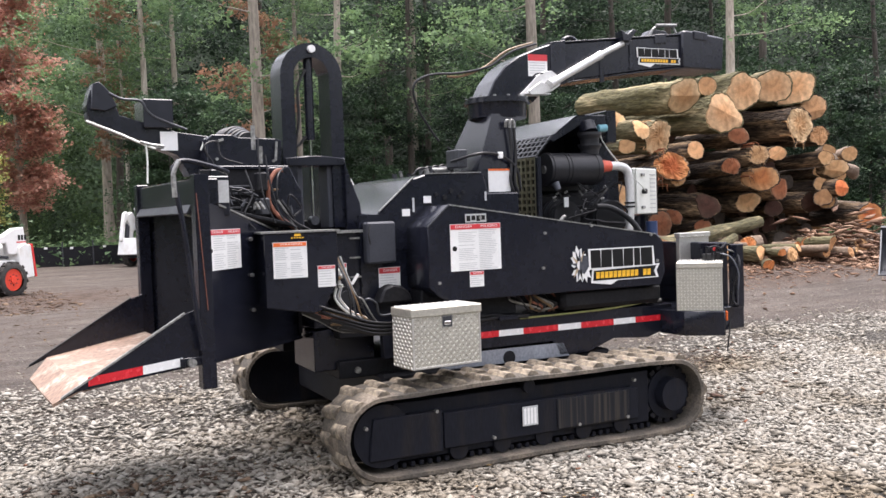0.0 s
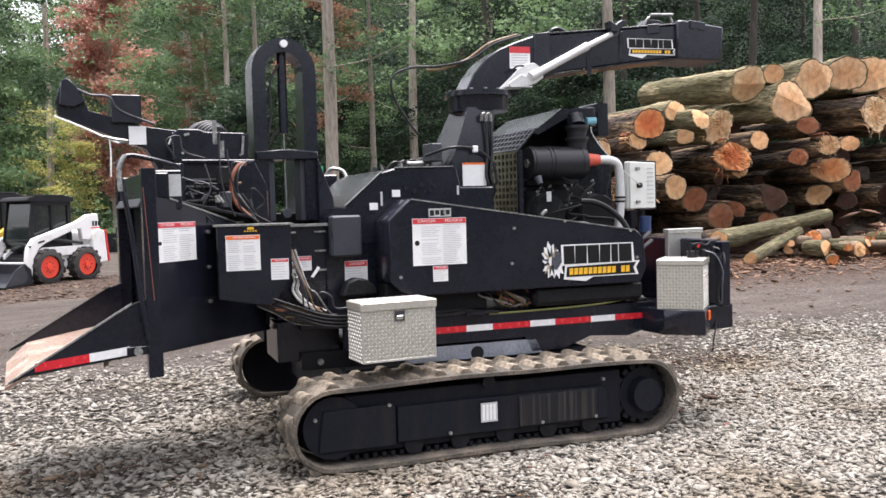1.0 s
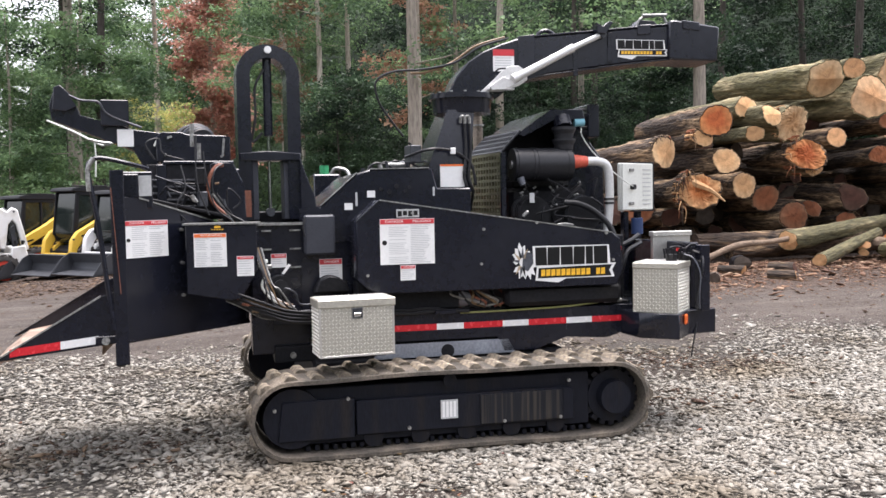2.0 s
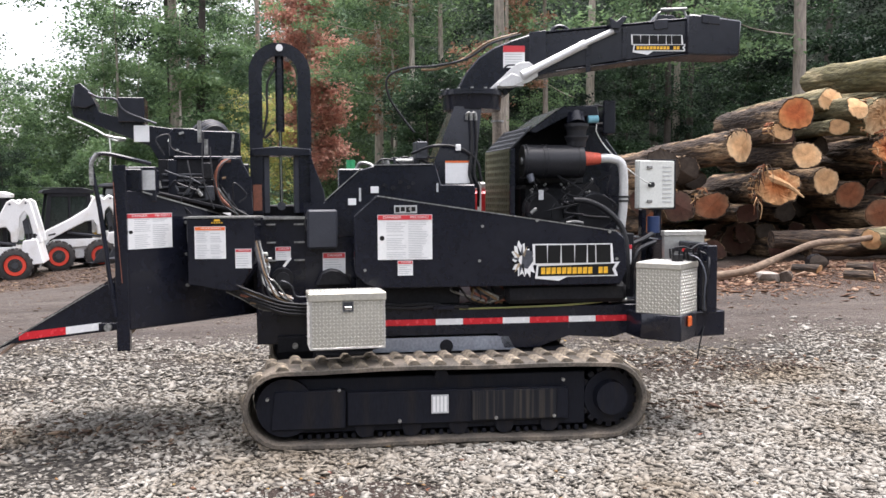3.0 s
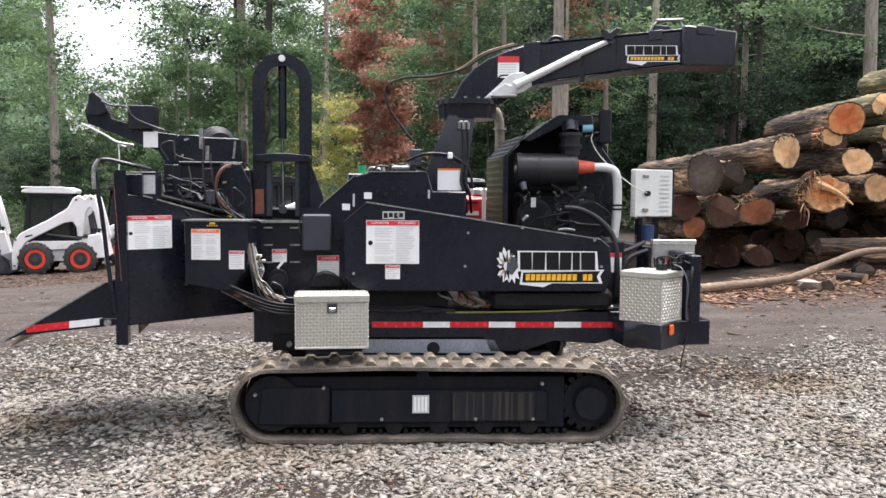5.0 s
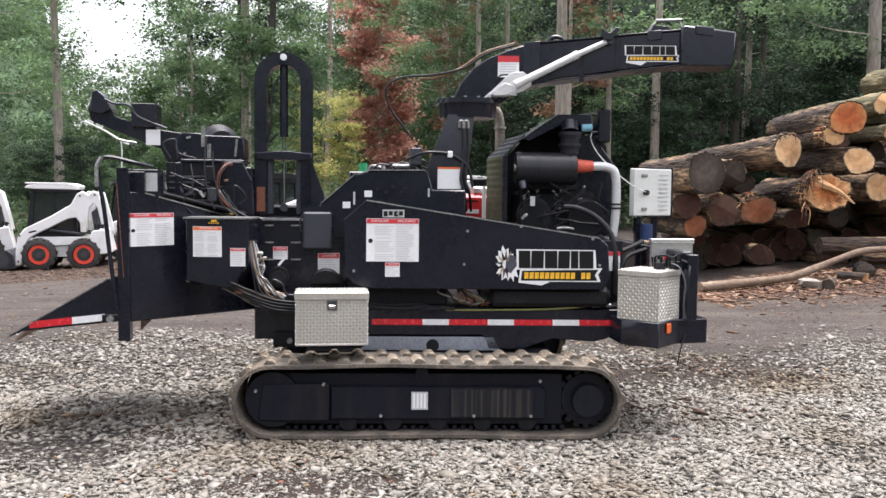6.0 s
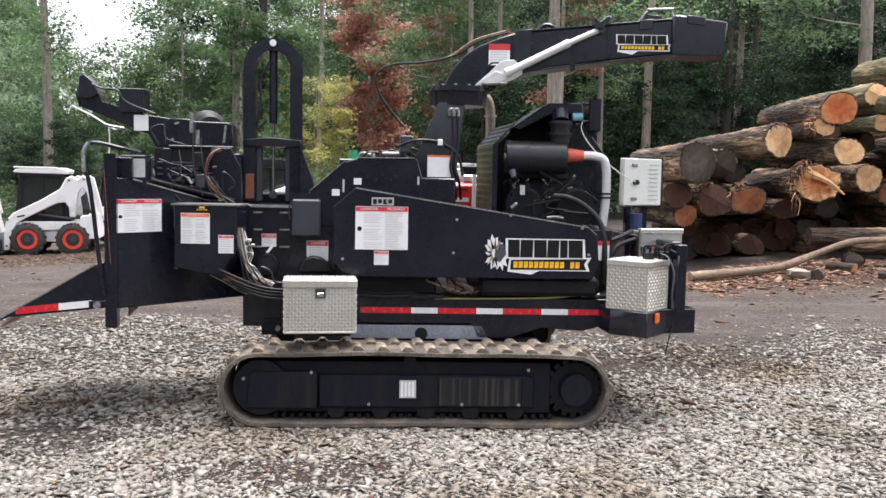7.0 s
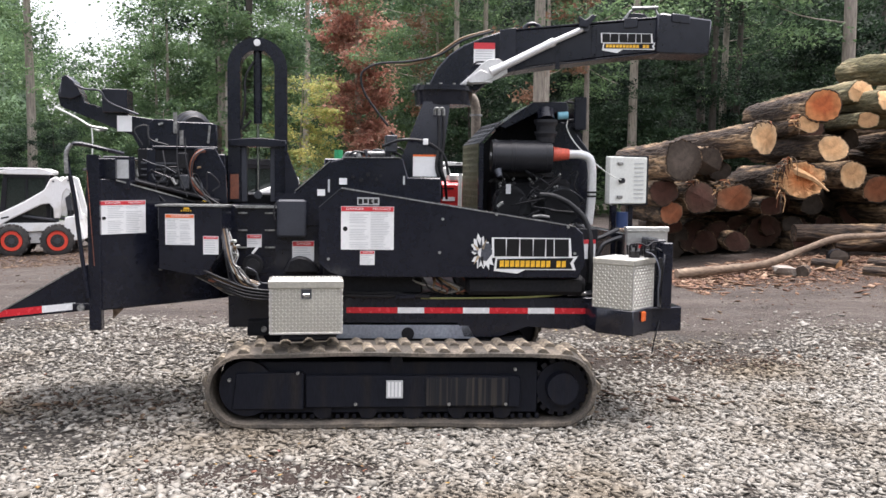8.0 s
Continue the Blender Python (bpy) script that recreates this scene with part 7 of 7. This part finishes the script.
    scatter("fallen_leaves", xy, size, .10, 9.0, LITTER, "few brown fallen leaves on the gravel", "leaves", 35)


brush()


# ---------------------------------------------------------------- parked loaders
def skid_loader(front, heading, cab_mat, arm_mat, label, red_tail, seed, level=None):
    """A parked skid-steer loader. front: its front axle's middle on the ground; heading in degrees from +x, the way that it faces."""
    z0 = gh(*front) if level is None else level
    t = thing("skid_loader", (front[0], front[1], z0), label, "skid loader", "parked loaders")
    m = pose(front[0], front[1], z0, 0, 0, heading)      # local: x ahead, y to its left
    P = lambda pts, a, b, bev=.02: poly(B(), pts, "y", a, b, bev, m)
    part("body", P([(-1.50, .30), (.26, .30), (.32, .60), (.14, .74), (-1.50, .80)], -.42, .42), BLACK_DULL, t, "dark loader frame")
    part("tail", P([(-1.74, .44), (-1.40, .40), (-1.28, .72), (-1.30, 1.16), (-1.46, 1.24), (-1.66, 1.20)] if red_tail else [(-1.74, .44), (-1.40, .40), (-1.22, .72), (-1.28, 1.02), (-1.60, 1.06)], -.70, .70), arm_mat, t, "rounded rear body")
    if red_tail:
        for y in (-.70, .58):
            part("tail_lamp", P([(-1.80, .44), (-1.745, .44), (-1.665, 1.22), (-1.71, 1.22)], y, y + .12, .004), RED_PAINT, t, "red tail strip")
    # cab: glazed box in a frame, with roof and visor
    up = 0 if red_tail else .17
    P0 = P
    P = lambda pts, a, b, bev=.02: P0([(px_, pz_ + (up if pz_ > 1.5 else 0)) for px_, pz_ in pts], a, b, bev)
    cab = part("cab", P([(-.80, .78), (.16, .78), (.30, 1.05), (.16, 1.90), (-.80, 1.90), (-.86, 1.6)], -.40, .40), GLASS, t, "dark glazed cab")
    for y in (-.44, .40):
        for pts in ([(-.90, .80), (-.80, .80), (-.78, 1.92), (-.88, 1.92)], [(.20, .9), (.33, 1.02), (.20, 1.92), (.11, 1.92)], [(-.36, 1.0), (-.31, 1.0), (-.31, 1.92), (-.36, 1.92)],
                    [(-.88, 1.84), (.18, 1.84), (.18, 1.92), (-.88, 1.92)], [(-.85, .80), (.24, .84), (.30, 1.06), (-.85, 1.02)]):
            part("cab_post", P(pts, y, y + .04, .004), BLACK_DULL, cab)
    part("cab_roof", P([(-.96, 1.91), (.16, 1.92), (.36, 1.94), (.30, 2.02), (.10, 2.05), (-.78, 2.07), (-.98, 2.0)], -.47, .47, .02), cab_mat, cab, "cab roof")
    part("roof_rail", rod(B(), m @ Vector((-.70, .46, 2.07 + up)), m @ Vector((.34, .46, 2.07 + up)), .016, seg=8), cab_mat, cab, "roof edge rail")
    part("roof_mark", P([(-.35, 1.99), (-.02, 1.99), (-.02, 2.03), (-.35, 2.03)], -.475, -.470, 0), BLACK_INK, cab, "small dark mark bar", 0)
    part("seat", P([(-.62, .95), (-.25, .95), (-.25, 1.05), (-.48, 1.08), (-.55, 1.55), (-.66, 1.55)], -.22, .22), BLACK_DULL, cab, "black seat")
    P = P0
    for s in (-1, 1):
        y0, y1 = (.50, .64) if s > 0 else (-.64, -.50)
        low = [(.02, .96), (.22, .84), (.36, .62), (.43, .14), (.58, .12), (.56, .52), (.50, .88), (.34, 1.08)]
        if red_tail:
            arm = [(-.90, 1.44), (-1.22, 1.60), (-1.52, 1.62), (-1.60, 1.10), (-1.22, .98), (-1.02, 1.00), (-.98, 1.26), (-.80, 1.24)] + low
        else:
            arm = [(-.30, 1.32), (-.78, 1.52), (-.92, 1.70), (-1.06, 1.75), (-1.20, 1.68), (-1.32, 1.76), (-1.46, 1.71), (-1.62, 1.28), (-1.70, .95), (-1.54, .92), (-1.50, 1.20), (-1.42, 1.46), (-1.32, 1.54),
                   (-1.22, 1.46), (-1.17, 1.20), (-1.14, .98), (-1.00, .98), (-.99, 1.20), (-.90, 1.29), (-.70, 1.27)] + low
            arm = [(px_, pz_ if pz_ < 1.15 else 1.15 + 1.5 * (pz_ - 1.15)) for px_, pz_ in arm]
        part("lift_arm", P(arm, y0, y1), arm_mat, t, "lift arm")
        part("fender", P([(-1.55, .80), (-1.40, .86), (.10, .86), (.30, .70), (.32, .60), (-1.55, .70)], s * .50 - .08, s * .50 + .08, .01), arm_mat, t, "side panel over the wheels")
        part("side_panel", P([(-.74, .34), (-.34, .34), (-.30, .70), (-.80, .70)], s * .46 - .02, s * .46 + .02, .004), arm_mat, t)
        part("lift_link", P([(-1.46, .95), (-1.34, .95), (-1.26, 1.50), (-1.38, 1.60)], y0 - s * .06, y1 - s * .08, .01), DARK_STEEL, t, "dark lift link")
        part("lift_cylinder", rod(B(), m @ Vector((-1.10, s * .54, .92)), m @ Vector((-.25, s * .54, 1.04)), .035, seg=12), DARK_STEEL, t)
        for px_, pz_ in ((-1.0, 1.92), (-1.36, 1.95), (-1.58, 1.15), (.46, .90), (.50, .24)):
            if not (red_tail and pz_ > 1.6):
                part("pivot_pin", rod(B(), m @ Vector((px_, s * .60, pz_)), m @ Vector((px_, s * .652, pz_)), .026, seg=10), DARK_STEEL, t)
        part("arm_mark", P([(.06, 1.00), (.24, .96), (.24, 1.00), (.06, 1.04)], s * .642 - .003, s * .642 + .003, 0), BLACK_INK, t, "small dark mark bar", 0)
        for q in range(3):
            part("mark_bar", P([(-1.57 + .09 * q, 1.32 if red_tail else 1.08), (-1.51 + .09 * q, 1.32 if red_tail else 1.08), (-1.51 + .09 * q, 1.44 if red_tail else 1.19), (-1.57 + .09 * q, 1.44 if red_tail else 1.19)], s * .645 - .003, s * .645 + .003, 0), BLACK_INK, t, "dark model mark bar", 0)
        if red_tail:
            part("mark_line", P([(-1.56, 1.26), (-1.28, 1.26), (-1.28, 1.285), (-1.56, 1.285)], s * .645 - .003, s * .645 + .003, 0), RED_PAINT, t, "red underline", 0)
        for x in (0, -1.08):
            yc = s * .60
            bm = B()
            c0 = m @ Vector((x, yc - .14, .41))
            c1 = m @ Vector((x, yc + .14, .41))
            prof = [(-.14, .27), (-.14, .36), (-.11, .40), (.11, .40), (.14, .36), (.14, .27)]
            ring = []
            for i in range(24):
                a = 6.2832 * i / 24
                ring.append([bm.verts.new(m @ Vector((x + q * math.cos(a), yc + p, .41 + q * math.sin(a)))) for p, q in prof])
            for i in range(24):
                for k in range(len(prof) - 1):
                    bm.faces.new((ring[i][k], ring[(i + 1) % 24][k], ring[(i + 1) % 24][k + 1], ring[i][k + 1]))
            wheel = part("wheel", bm, TYRE, t, "black lugged tyre", 40)
            for i in range(14):
                a = 6.2832 * i / 14
                for h in (-.07, .07):
                    tread = box(B(), -.035, .035, -.065, .065, .39, .425, .004, m @ Matrix.Translation((x, yc + h, .41)) @ Matrix.Rotation(a + (.1 if h > 0 else -.1), 4, "Y"))
                    part("tread_lug", tread, TYRE, wheel)
            r = part("rim", rod(B(), m @ Vector((x, yc - .10, .41)), m @ Vector((x, yc + .10, .41)), .255, seg=24), RIM_RED, wheel, "orange-red rim")
            part("rim_well", rod(B(), m @ Vector((x, yc - .104, .41)), m @ Vector((x, yc + .104, .41)), .17, seg=20), RIM_RED if red_tail else TYRE, wheel, "rim centre")
            part("hub", rod(B(), m @ Vector((x, yc - .13, .41)), m @ Vector((x, yc + .13, .41)), .08, seg=16), RIM_RED if red_tail else DARK_STEEL, wheel)
            for q in range(8):
                aa = .785 * q
                part("wheel_nut", rod(B(), m @ Vector((x + .12 * math.cos(aa), yc - .118, .41 + .12 * math.sin(aa))), m @ Vector((x + .12 * math.cos(aa), yc + .118, .41 + .12 * math.sin(aa))), .014, seg=6), DARK_STEEL, wheel)
    part("bucket", P([(.55, .06), (1.28, .02), (1.30, .05), (.74, .12), (.68, .30), (.80, .52), (.74, .54), (.58, .40)], -.80, .80, .004), DARK_STEEL, t, "dark steel bucket")
    for y in (-.80, .785):
        part("bucket_side", P([(.55, .06), (1.28, .03), (.98, .42), (.78, .53), (.58, .40)], y, y + .015, .002), DARK_STEEL, t, "bucket side plate")
    part("coupler", P([(.42, .14), (.60, .14), (.56, .55), (.44, .55)], -.5, .5, .01), arm_mat, t, "quick coupler")
    return t


skid_loader((0.9, 22.9), 218, BLACK_DULL, WHITE_PAINT, "white skid-steer loader with orange-red rims and dark cab", True, 1)
skid_loader((-.15, 24.3), 218, BLACK_DULL, LOADER_YELLOW, "yellow skid-steer loader with black cab", False, 2)
skid_loader((-1.6, 26.2), 218, BLACK_DULL, LOADER_YELLOW, "yellow skid-steer loader with black cab", False, 3)
skid_loader((-4.75, 23.5), 186, WHITE_PAINT, WHITE_PAINT, "white skid-steer loader with white cab and orange-red rims", False, 4)
skid_loader((-3.15, 25.4), 198, BLACK_DULL, WHITE_PAINT, "white skid-steer loader with bucket on the ground", False, 5)
skid_loader((-7.6, 24.5), 196, WHITE_PAINT, WHITE_PAINT, "white skid-steer loader in the parked row", False, 6)
skid_loader((8.7, 35.9), 40, WHITE_PAINT, WHITE_PAINT, "white skid-steer loader parked beyond the hopper", False, 7)


def big_bucket():
    """A loader's bucket that juts in beside the log pile."""
    t = thing("loader_bucket", (17.4, 10.1, gh(17.4, 10.1)), "dark worn wheel loader bucket beside the logs", "bucket")
    m = pose(17.4, 10.1, gh(17.4, 10.1), 0, 0, 30)
    part("shell", poly(B(), [(-.9, .0), (0, .0), (.35, .25), (.40, .60), (.20, .95), (.14, .92), (.30, .58), (.26, .30), (-.04, .06), (-.9, .05)], "y", -1.1, 1.1, .006, m), DARK_STEEL, t)
    for y in (-1.1, 1.07):
        part("side_plate", poly(B(), [(-.85, .02), (0, .02), (.33, .26), (.36, .6), (.18, .9), (-.3, .45)], "y", y, y + .03, .004, m), DARK_STEEL, t)


big_bucket()


def fence():
    t = thing("silt_fence", (8, 38.5, gh(8, 38.5)), "low black fence with pale ties along the wood's edge", "fence")
    for i in range(12):
        x = 2.0 + i * 1.15
        part("post", box(B(), x, x + .05, 38.5, 38.55, gh(x, 38.5) - .05, gh(x, 38.5) + 1.0, .004), DARK_STEEL, t)
        part("panel", box(B(), x + .05, x + 1.15, 38.52, 38.54, gh(x, 38.5), gh(x, 38.5) + .78), BLACK_DULL, t)
        part("tie", box(B(), x + .3 + .1 * (i % 3), x + .42 + .1 * (i % 3), 38.48, 38.50, gh(x, 38.5) + .70, gh(x, 38.5) + .78), DECAL, t, "pale tie")


fence()


# ---------------------------------------------------------------- woods
def leaf_mesh(name, centres, size, material, seed, droop=.4):
    """Pointed leaves, turned every way, uneven in size."""
    g = rng(seed)
    k = len(centres)
    a = g.normal(size=(k, 3)) * np.array([1, 1, droop])
    a /= np.linalg.norm(a, axis=1, keepdims=True)
    b = np.cross(a, g.normal(size=(k, 3)) * np.array([.8, .8, 1.0]))
    b /= np.linalg.norm(b, axis=1, keepdims=True)
    s = size * np.exp(g.normal(0, .3, k))[:, None]
    w = g.uniform(.5, .85, (k, 1))
    V = np.stack([centres - a * s * .5 + b * s * w, centres - a * s * .5 - b * s * w, centres + a * s * 1.2], 1).reshape(-1, 3)
    return np_mesh(name, V, np.arange(3 * k).reshape(-1, 3), material)


def make_tree(name, height, r, crown_lo, crown_r, clumps, per, leaf, mat, seed, lean=(0, 0), tall=True, label="", limbs=9, tight=.13):
    """A tapered trunk with limbs and a ragged crown of leaf sprays gathered in clumps on the limbs."""
    g = random.Random(seed)
    n = rng(seed)
    t = thing(name, (0, 0, 0), label, "tree", "trees of the wood")
    pts = [Vector((lean[0] * u * u + .12 * r * 4 * math.sin(u * 5 + seed), lean[1] * u * u + .1 * math.sin(u * 4 + seed), height * u - .15)) for u in [i / 7 for i in range(8)]]
    bm = tube(B(), pts, lambda u: r * (1.25 - .25 * min(1, u * 12)) * (1 - .78 * u), 9, 3)
    cents = []

    def on_trunk(u):
        f = u * 7
        i = min(6, int(f))
        return pts[i].lerp(pts[i + 1], f - i)
    for i in range(limbs):
        u = crown_lo + (1 - crown_lo) * (i + g.random() * .6) / limbs * .92
        a = g.uniform(0, 6.283)
        base = on_trunk(u)
        L = crown_r * g.uniform(.55, 1.0) * (1 - .45 * u if tall else 1.05 - .7 * abs(u - .45))
        tip = base + Vector((L * math.cos(a), L * math.sin(a), L * g.uniform(.1, .5)))
        mid = base.lerp(tip, .5) + Vector((0, 0, -.06 * L))
        tube(bm, [base, mid, tip], lambda v: max(.008, r * (.16 if tall else .26) * (1 - u * .5) * (1 - .8 * v)), 6, 3)
        for q in range(max(1, clumps // limbs)):
            v = g.uniform(.35, 1.08)
            cents.append(base.lerp(tip, v) + Vector((g.gauss(0, .16), g.gauss(0, .16), g.gauss(0, .14))) * crown_r)
    part("trunk", bm, DARK_TRUNK if mat is LEAF_DARK else TRUNK, t, smooth=60)
    C = np.array([c[:] for c in cents])
    spread = crown_r * tight
    P = np.repeat(C, per, 0) + n.normal(size=(len(C) * per, 3)) * np.array([spread, spread, spread * .42]) * np.repeat(n.uniform(.5, 1.35, len(C)), per)[:, None]
    cr = link_mesh("crown", leaf_mesh("crown", P, leaf, mat, seed + 5), mat, t, (0, 0, 0))
    tagged(cr, "leafy uneven crown")
    return t


def place(src, x, y, turn, s, first, label=""):
    m = Matrix.Translation((x, y, gh(x, y) - .05)) @ Matrix.Rotation(turn, 4, "Z") @ Matrix.Diagonal((s, s, s, 1))
    if first:
        src.matrix_basis = m
        return src
    c = copy_thing(src, Matrix.Identity(4))
    c.matrix_basis = m
    if label:
        tagged(c, label)
    return c


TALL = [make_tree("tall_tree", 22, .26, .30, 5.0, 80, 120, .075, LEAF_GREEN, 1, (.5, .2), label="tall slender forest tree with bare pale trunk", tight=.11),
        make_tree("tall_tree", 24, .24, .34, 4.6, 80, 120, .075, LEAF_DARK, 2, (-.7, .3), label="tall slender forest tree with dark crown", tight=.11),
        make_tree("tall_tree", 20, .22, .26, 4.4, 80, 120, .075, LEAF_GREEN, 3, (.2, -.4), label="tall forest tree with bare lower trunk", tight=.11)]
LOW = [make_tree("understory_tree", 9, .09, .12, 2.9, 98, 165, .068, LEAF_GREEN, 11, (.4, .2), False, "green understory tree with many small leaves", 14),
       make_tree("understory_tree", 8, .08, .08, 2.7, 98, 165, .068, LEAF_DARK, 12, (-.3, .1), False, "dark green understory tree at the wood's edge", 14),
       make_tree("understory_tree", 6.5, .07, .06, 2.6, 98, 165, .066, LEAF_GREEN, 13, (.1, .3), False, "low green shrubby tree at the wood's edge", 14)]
RED = make_tree("russet_tree", 15, .17, .16, 1.7, 330, 100, .080, LEAF_RED, 21, (-.3, 0), False, "slim tree with russet red autumn leaves", 33, .19)
BROWN = make_tree("browning_tree", 15, .12, .32, 1.9, 70, 70, .075, LEAF_BROWN, 22, (.3, 0), False, "slim tree with sparse browning leaves", 14, .14)
YELLOW = make_tree("yellowing_tree", 7.5, .09, .22, 2.6, 84, 100, .075, LEAF_YELLOW, 23, (.3, 0), False, "small tree turning yellow at the wood's edge", 14)

used = set()


def put(src, x, y, turn=0.0, s=1.0, label=""):
    first = src.name not in used
    used.add(src.name)
    return place(src, x, y, turn, s, first, label)


for i, (x, y, s) in enumerate(((10.8, 30.4, 1.0), (9.8, 42.9, .95), (22.6, 30.3, 1.15), (16.5, 35.9, 1.05), (22.4, 39.5, .85), (-9.5, 42.0, 1.1), (-1.4, 43.5, 1.15),
                               (2.6, 61.0, 1.2), (13.6, 33.5, .6), (-10.5, 37.0, .8), (31, 27, 1.0))):
    put(TALL[2 * (i % 2)], x, y, i * 2.1, s)
put(TALL[1], -1.36, 44.2, .7, .95)
put(TALL[0], -3.9, 44.5, 1.9, .5)
put(TALL[2], -4.65, 45.5, 2.9, .5)
put(RED, 6.0, 56.0, .4, 1.28)
put(BROWN, 11.7, 32.6, 1.0, 1.0)
put(BROWN, 9.2, 44.0, 2.4, 1.0)
put(YELLOW, 2.3, 50.0, .3, .95)
gw = random.Random(5)


def in_corridor(x, y):
    """Keep the view to the russet and the yellowing tree open."""
    return y < 57 and .3 < x < 8.4


count = 0
for row, (y0, n_) in enumerate(((42, 12), (49, 12))):
    for i in range(n_):
        u = (i + gw.uniform(.1, .9)) / n_
        x = -28 + 75 * u
        y = y0 + gw.uniform(-2.2, 2.2) - max(0, x - 12) * .45
        if -14 < x < -3.2 or in_corridor(x, y):
            continue
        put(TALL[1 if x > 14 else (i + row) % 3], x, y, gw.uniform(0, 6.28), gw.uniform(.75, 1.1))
for row, (y0, n_) in enumerate(((39.5, 17), (45, 18))):
    for i in range(n_):
        u = (i + gw.uniform(.1, .9)) / n_
        x = -26 + 70 * u
        y = y0 + gw.uniform(-1.5, 1.5) - max(0, x - 10) * .5
        if y < 30 and x < 24 and x > 8:
            y += 2
        k = gw.uniform(.75, 1.15)
        if in_corridor(x, y):
            continue
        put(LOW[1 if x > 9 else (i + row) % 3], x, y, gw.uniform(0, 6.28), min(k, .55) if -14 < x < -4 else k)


def far_woods():
    """A deep belt of foliage far behind the trees: ragged top, open to the sky on one side."""
    g = rng(91)
    k, per = 2600, 200
    x = g.uniform(-38, 64, k)
    y = 66 + g.uniform(-5, 5, k) - np.maximum(0, x - 12) * .55
    top = 22 + 2.5 * np.sin(x * .21) + 1.5 * np.sin(x * .55 + 1)
    gap = np.exp(-((x + 12.6) / 4.2) ** 4)
    top = top * (1 - gap) + (9.2 + .8 * np.sin(x * .9) + .6 * np.sin(x * 2.1)) * gap
    thin = np.exp(-((x - 2) / 12) ** 4)
    top = top * (1 - .30 * thin)
    z = top * g.uniform(0, 1, k) ** .9
    big = g.uniform(.5, 1.3, k)
    x, y, z, big = [np.repeat(q, per) for q in (x, y, z, big)]
    x, y, z = x + g.normal(0, .85, k * per) * big, y + g.normal(0, .8, k * per) * big, z + g.normal(0, .36, k * per) * big
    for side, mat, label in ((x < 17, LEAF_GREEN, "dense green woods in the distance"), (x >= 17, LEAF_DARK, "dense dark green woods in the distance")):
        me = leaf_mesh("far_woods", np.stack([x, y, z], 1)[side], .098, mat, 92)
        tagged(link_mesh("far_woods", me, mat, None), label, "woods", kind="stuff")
    k = 40000
    x = g.uniform(-32, 50, k)
    y = 41.5 + g.normal(0, 1.6, k) - np.maximum(0, x - 10) * .5
    z = np.abs(g.normal(0, .75, k)) * (1 + .4 * np.sin(x * .8)) + np.array(ground_height(x, y))
    me = leaf_mesh("undergrowth", np.stack([x, y, z], 1), .09, LEAF_GREEN, 93)
    tagged(link_mesh("undergrowth", me, LEAF_GREEN, None), "low green undergrowth along the wood's edge", "undergrowth", kind="stuff")


def wood_shade_sheet():
    """Added sheets behind the last trees, away from the open gap; the wood's depth shade is their colour."""
    m = surface("wood_shade_sheet", (0.012, 0.022, 0.012), 0.9, var=0.5, scale=0.35, fine=2.5, bump=0.0, second=(0.03, 0.055, 0.026))
    # lighter sheet colour stands in for sunlit haze between the trunks
    pale = surface("wood_haze_sheet", (0.040, 0.068, 0.038), 0.9, var=0.5, scale=0.35, fine=2.5, bump=0.0, second=(0.11, 0.175, 0.09))
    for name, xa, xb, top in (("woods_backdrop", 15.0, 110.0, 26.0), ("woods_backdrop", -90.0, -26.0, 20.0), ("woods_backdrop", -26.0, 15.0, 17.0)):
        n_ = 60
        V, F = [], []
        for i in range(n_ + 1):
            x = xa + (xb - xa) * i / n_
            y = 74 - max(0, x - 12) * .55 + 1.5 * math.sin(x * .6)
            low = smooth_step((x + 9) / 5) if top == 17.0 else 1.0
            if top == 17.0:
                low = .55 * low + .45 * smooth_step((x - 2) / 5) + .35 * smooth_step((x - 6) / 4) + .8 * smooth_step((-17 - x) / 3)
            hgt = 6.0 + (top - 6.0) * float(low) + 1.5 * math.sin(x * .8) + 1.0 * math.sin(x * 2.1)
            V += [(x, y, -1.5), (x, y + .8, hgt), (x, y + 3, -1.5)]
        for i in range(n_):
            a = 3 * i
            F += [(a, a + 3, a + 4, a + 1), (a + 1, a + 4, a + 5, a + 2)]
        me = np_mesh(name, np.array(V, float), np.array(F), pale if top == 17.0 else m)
        tagged(link_mesh(name, me, None, None), "backdrop sheet with the wood's shade and haze in its colour", "backdrop", kind="structure")


def unseen_rim():
    """Unseen sheet, coloured like woods, added behind the viewer to darken reflections."""
    m = surface("unseen_rim_sheet", (0.020, 0.034, 0.018), 0.9, var=0.5, scale=0.35, fine=2.5, bump=0.0, second=(0.06, 0.09, 0.045))
    V, F = [], []
    n_ = 90
    for i in range(n_ + 1):
        a = math.pi * (1.02 + .96 * i / n_)
        r = 44 + 3 * math.sin(i * .9) + 2 * math.sin(i * 2.3)
        x, y = 3 + 1.2 * r * math.cos(a), r * math.sin(a)
        V += [(x, y, -1), (x * 1.02, y * 1.02, 12 + 2.5 * math.sin(i * 1.7) + 2 * math.sin(i * .6)), (x * 1.06, y * 1.06, -1)]
    for i in range(n_):
        a = 3 * i
        F += [(a, a + 3, a + 4, a + 1), (a + 1, a + 4, a + 5, a + 2)]
    me = np_mesh("woods_backdrop", np.array(V, float), np.array(F), m)
    tagged(link_mesh("woods_backdrop", me, None, None), "unseen dark sheet added behind the viewer for reflections", "backdrop", kind="structure")


wood_shade_sheet()
far_woods()
unseen_rim()
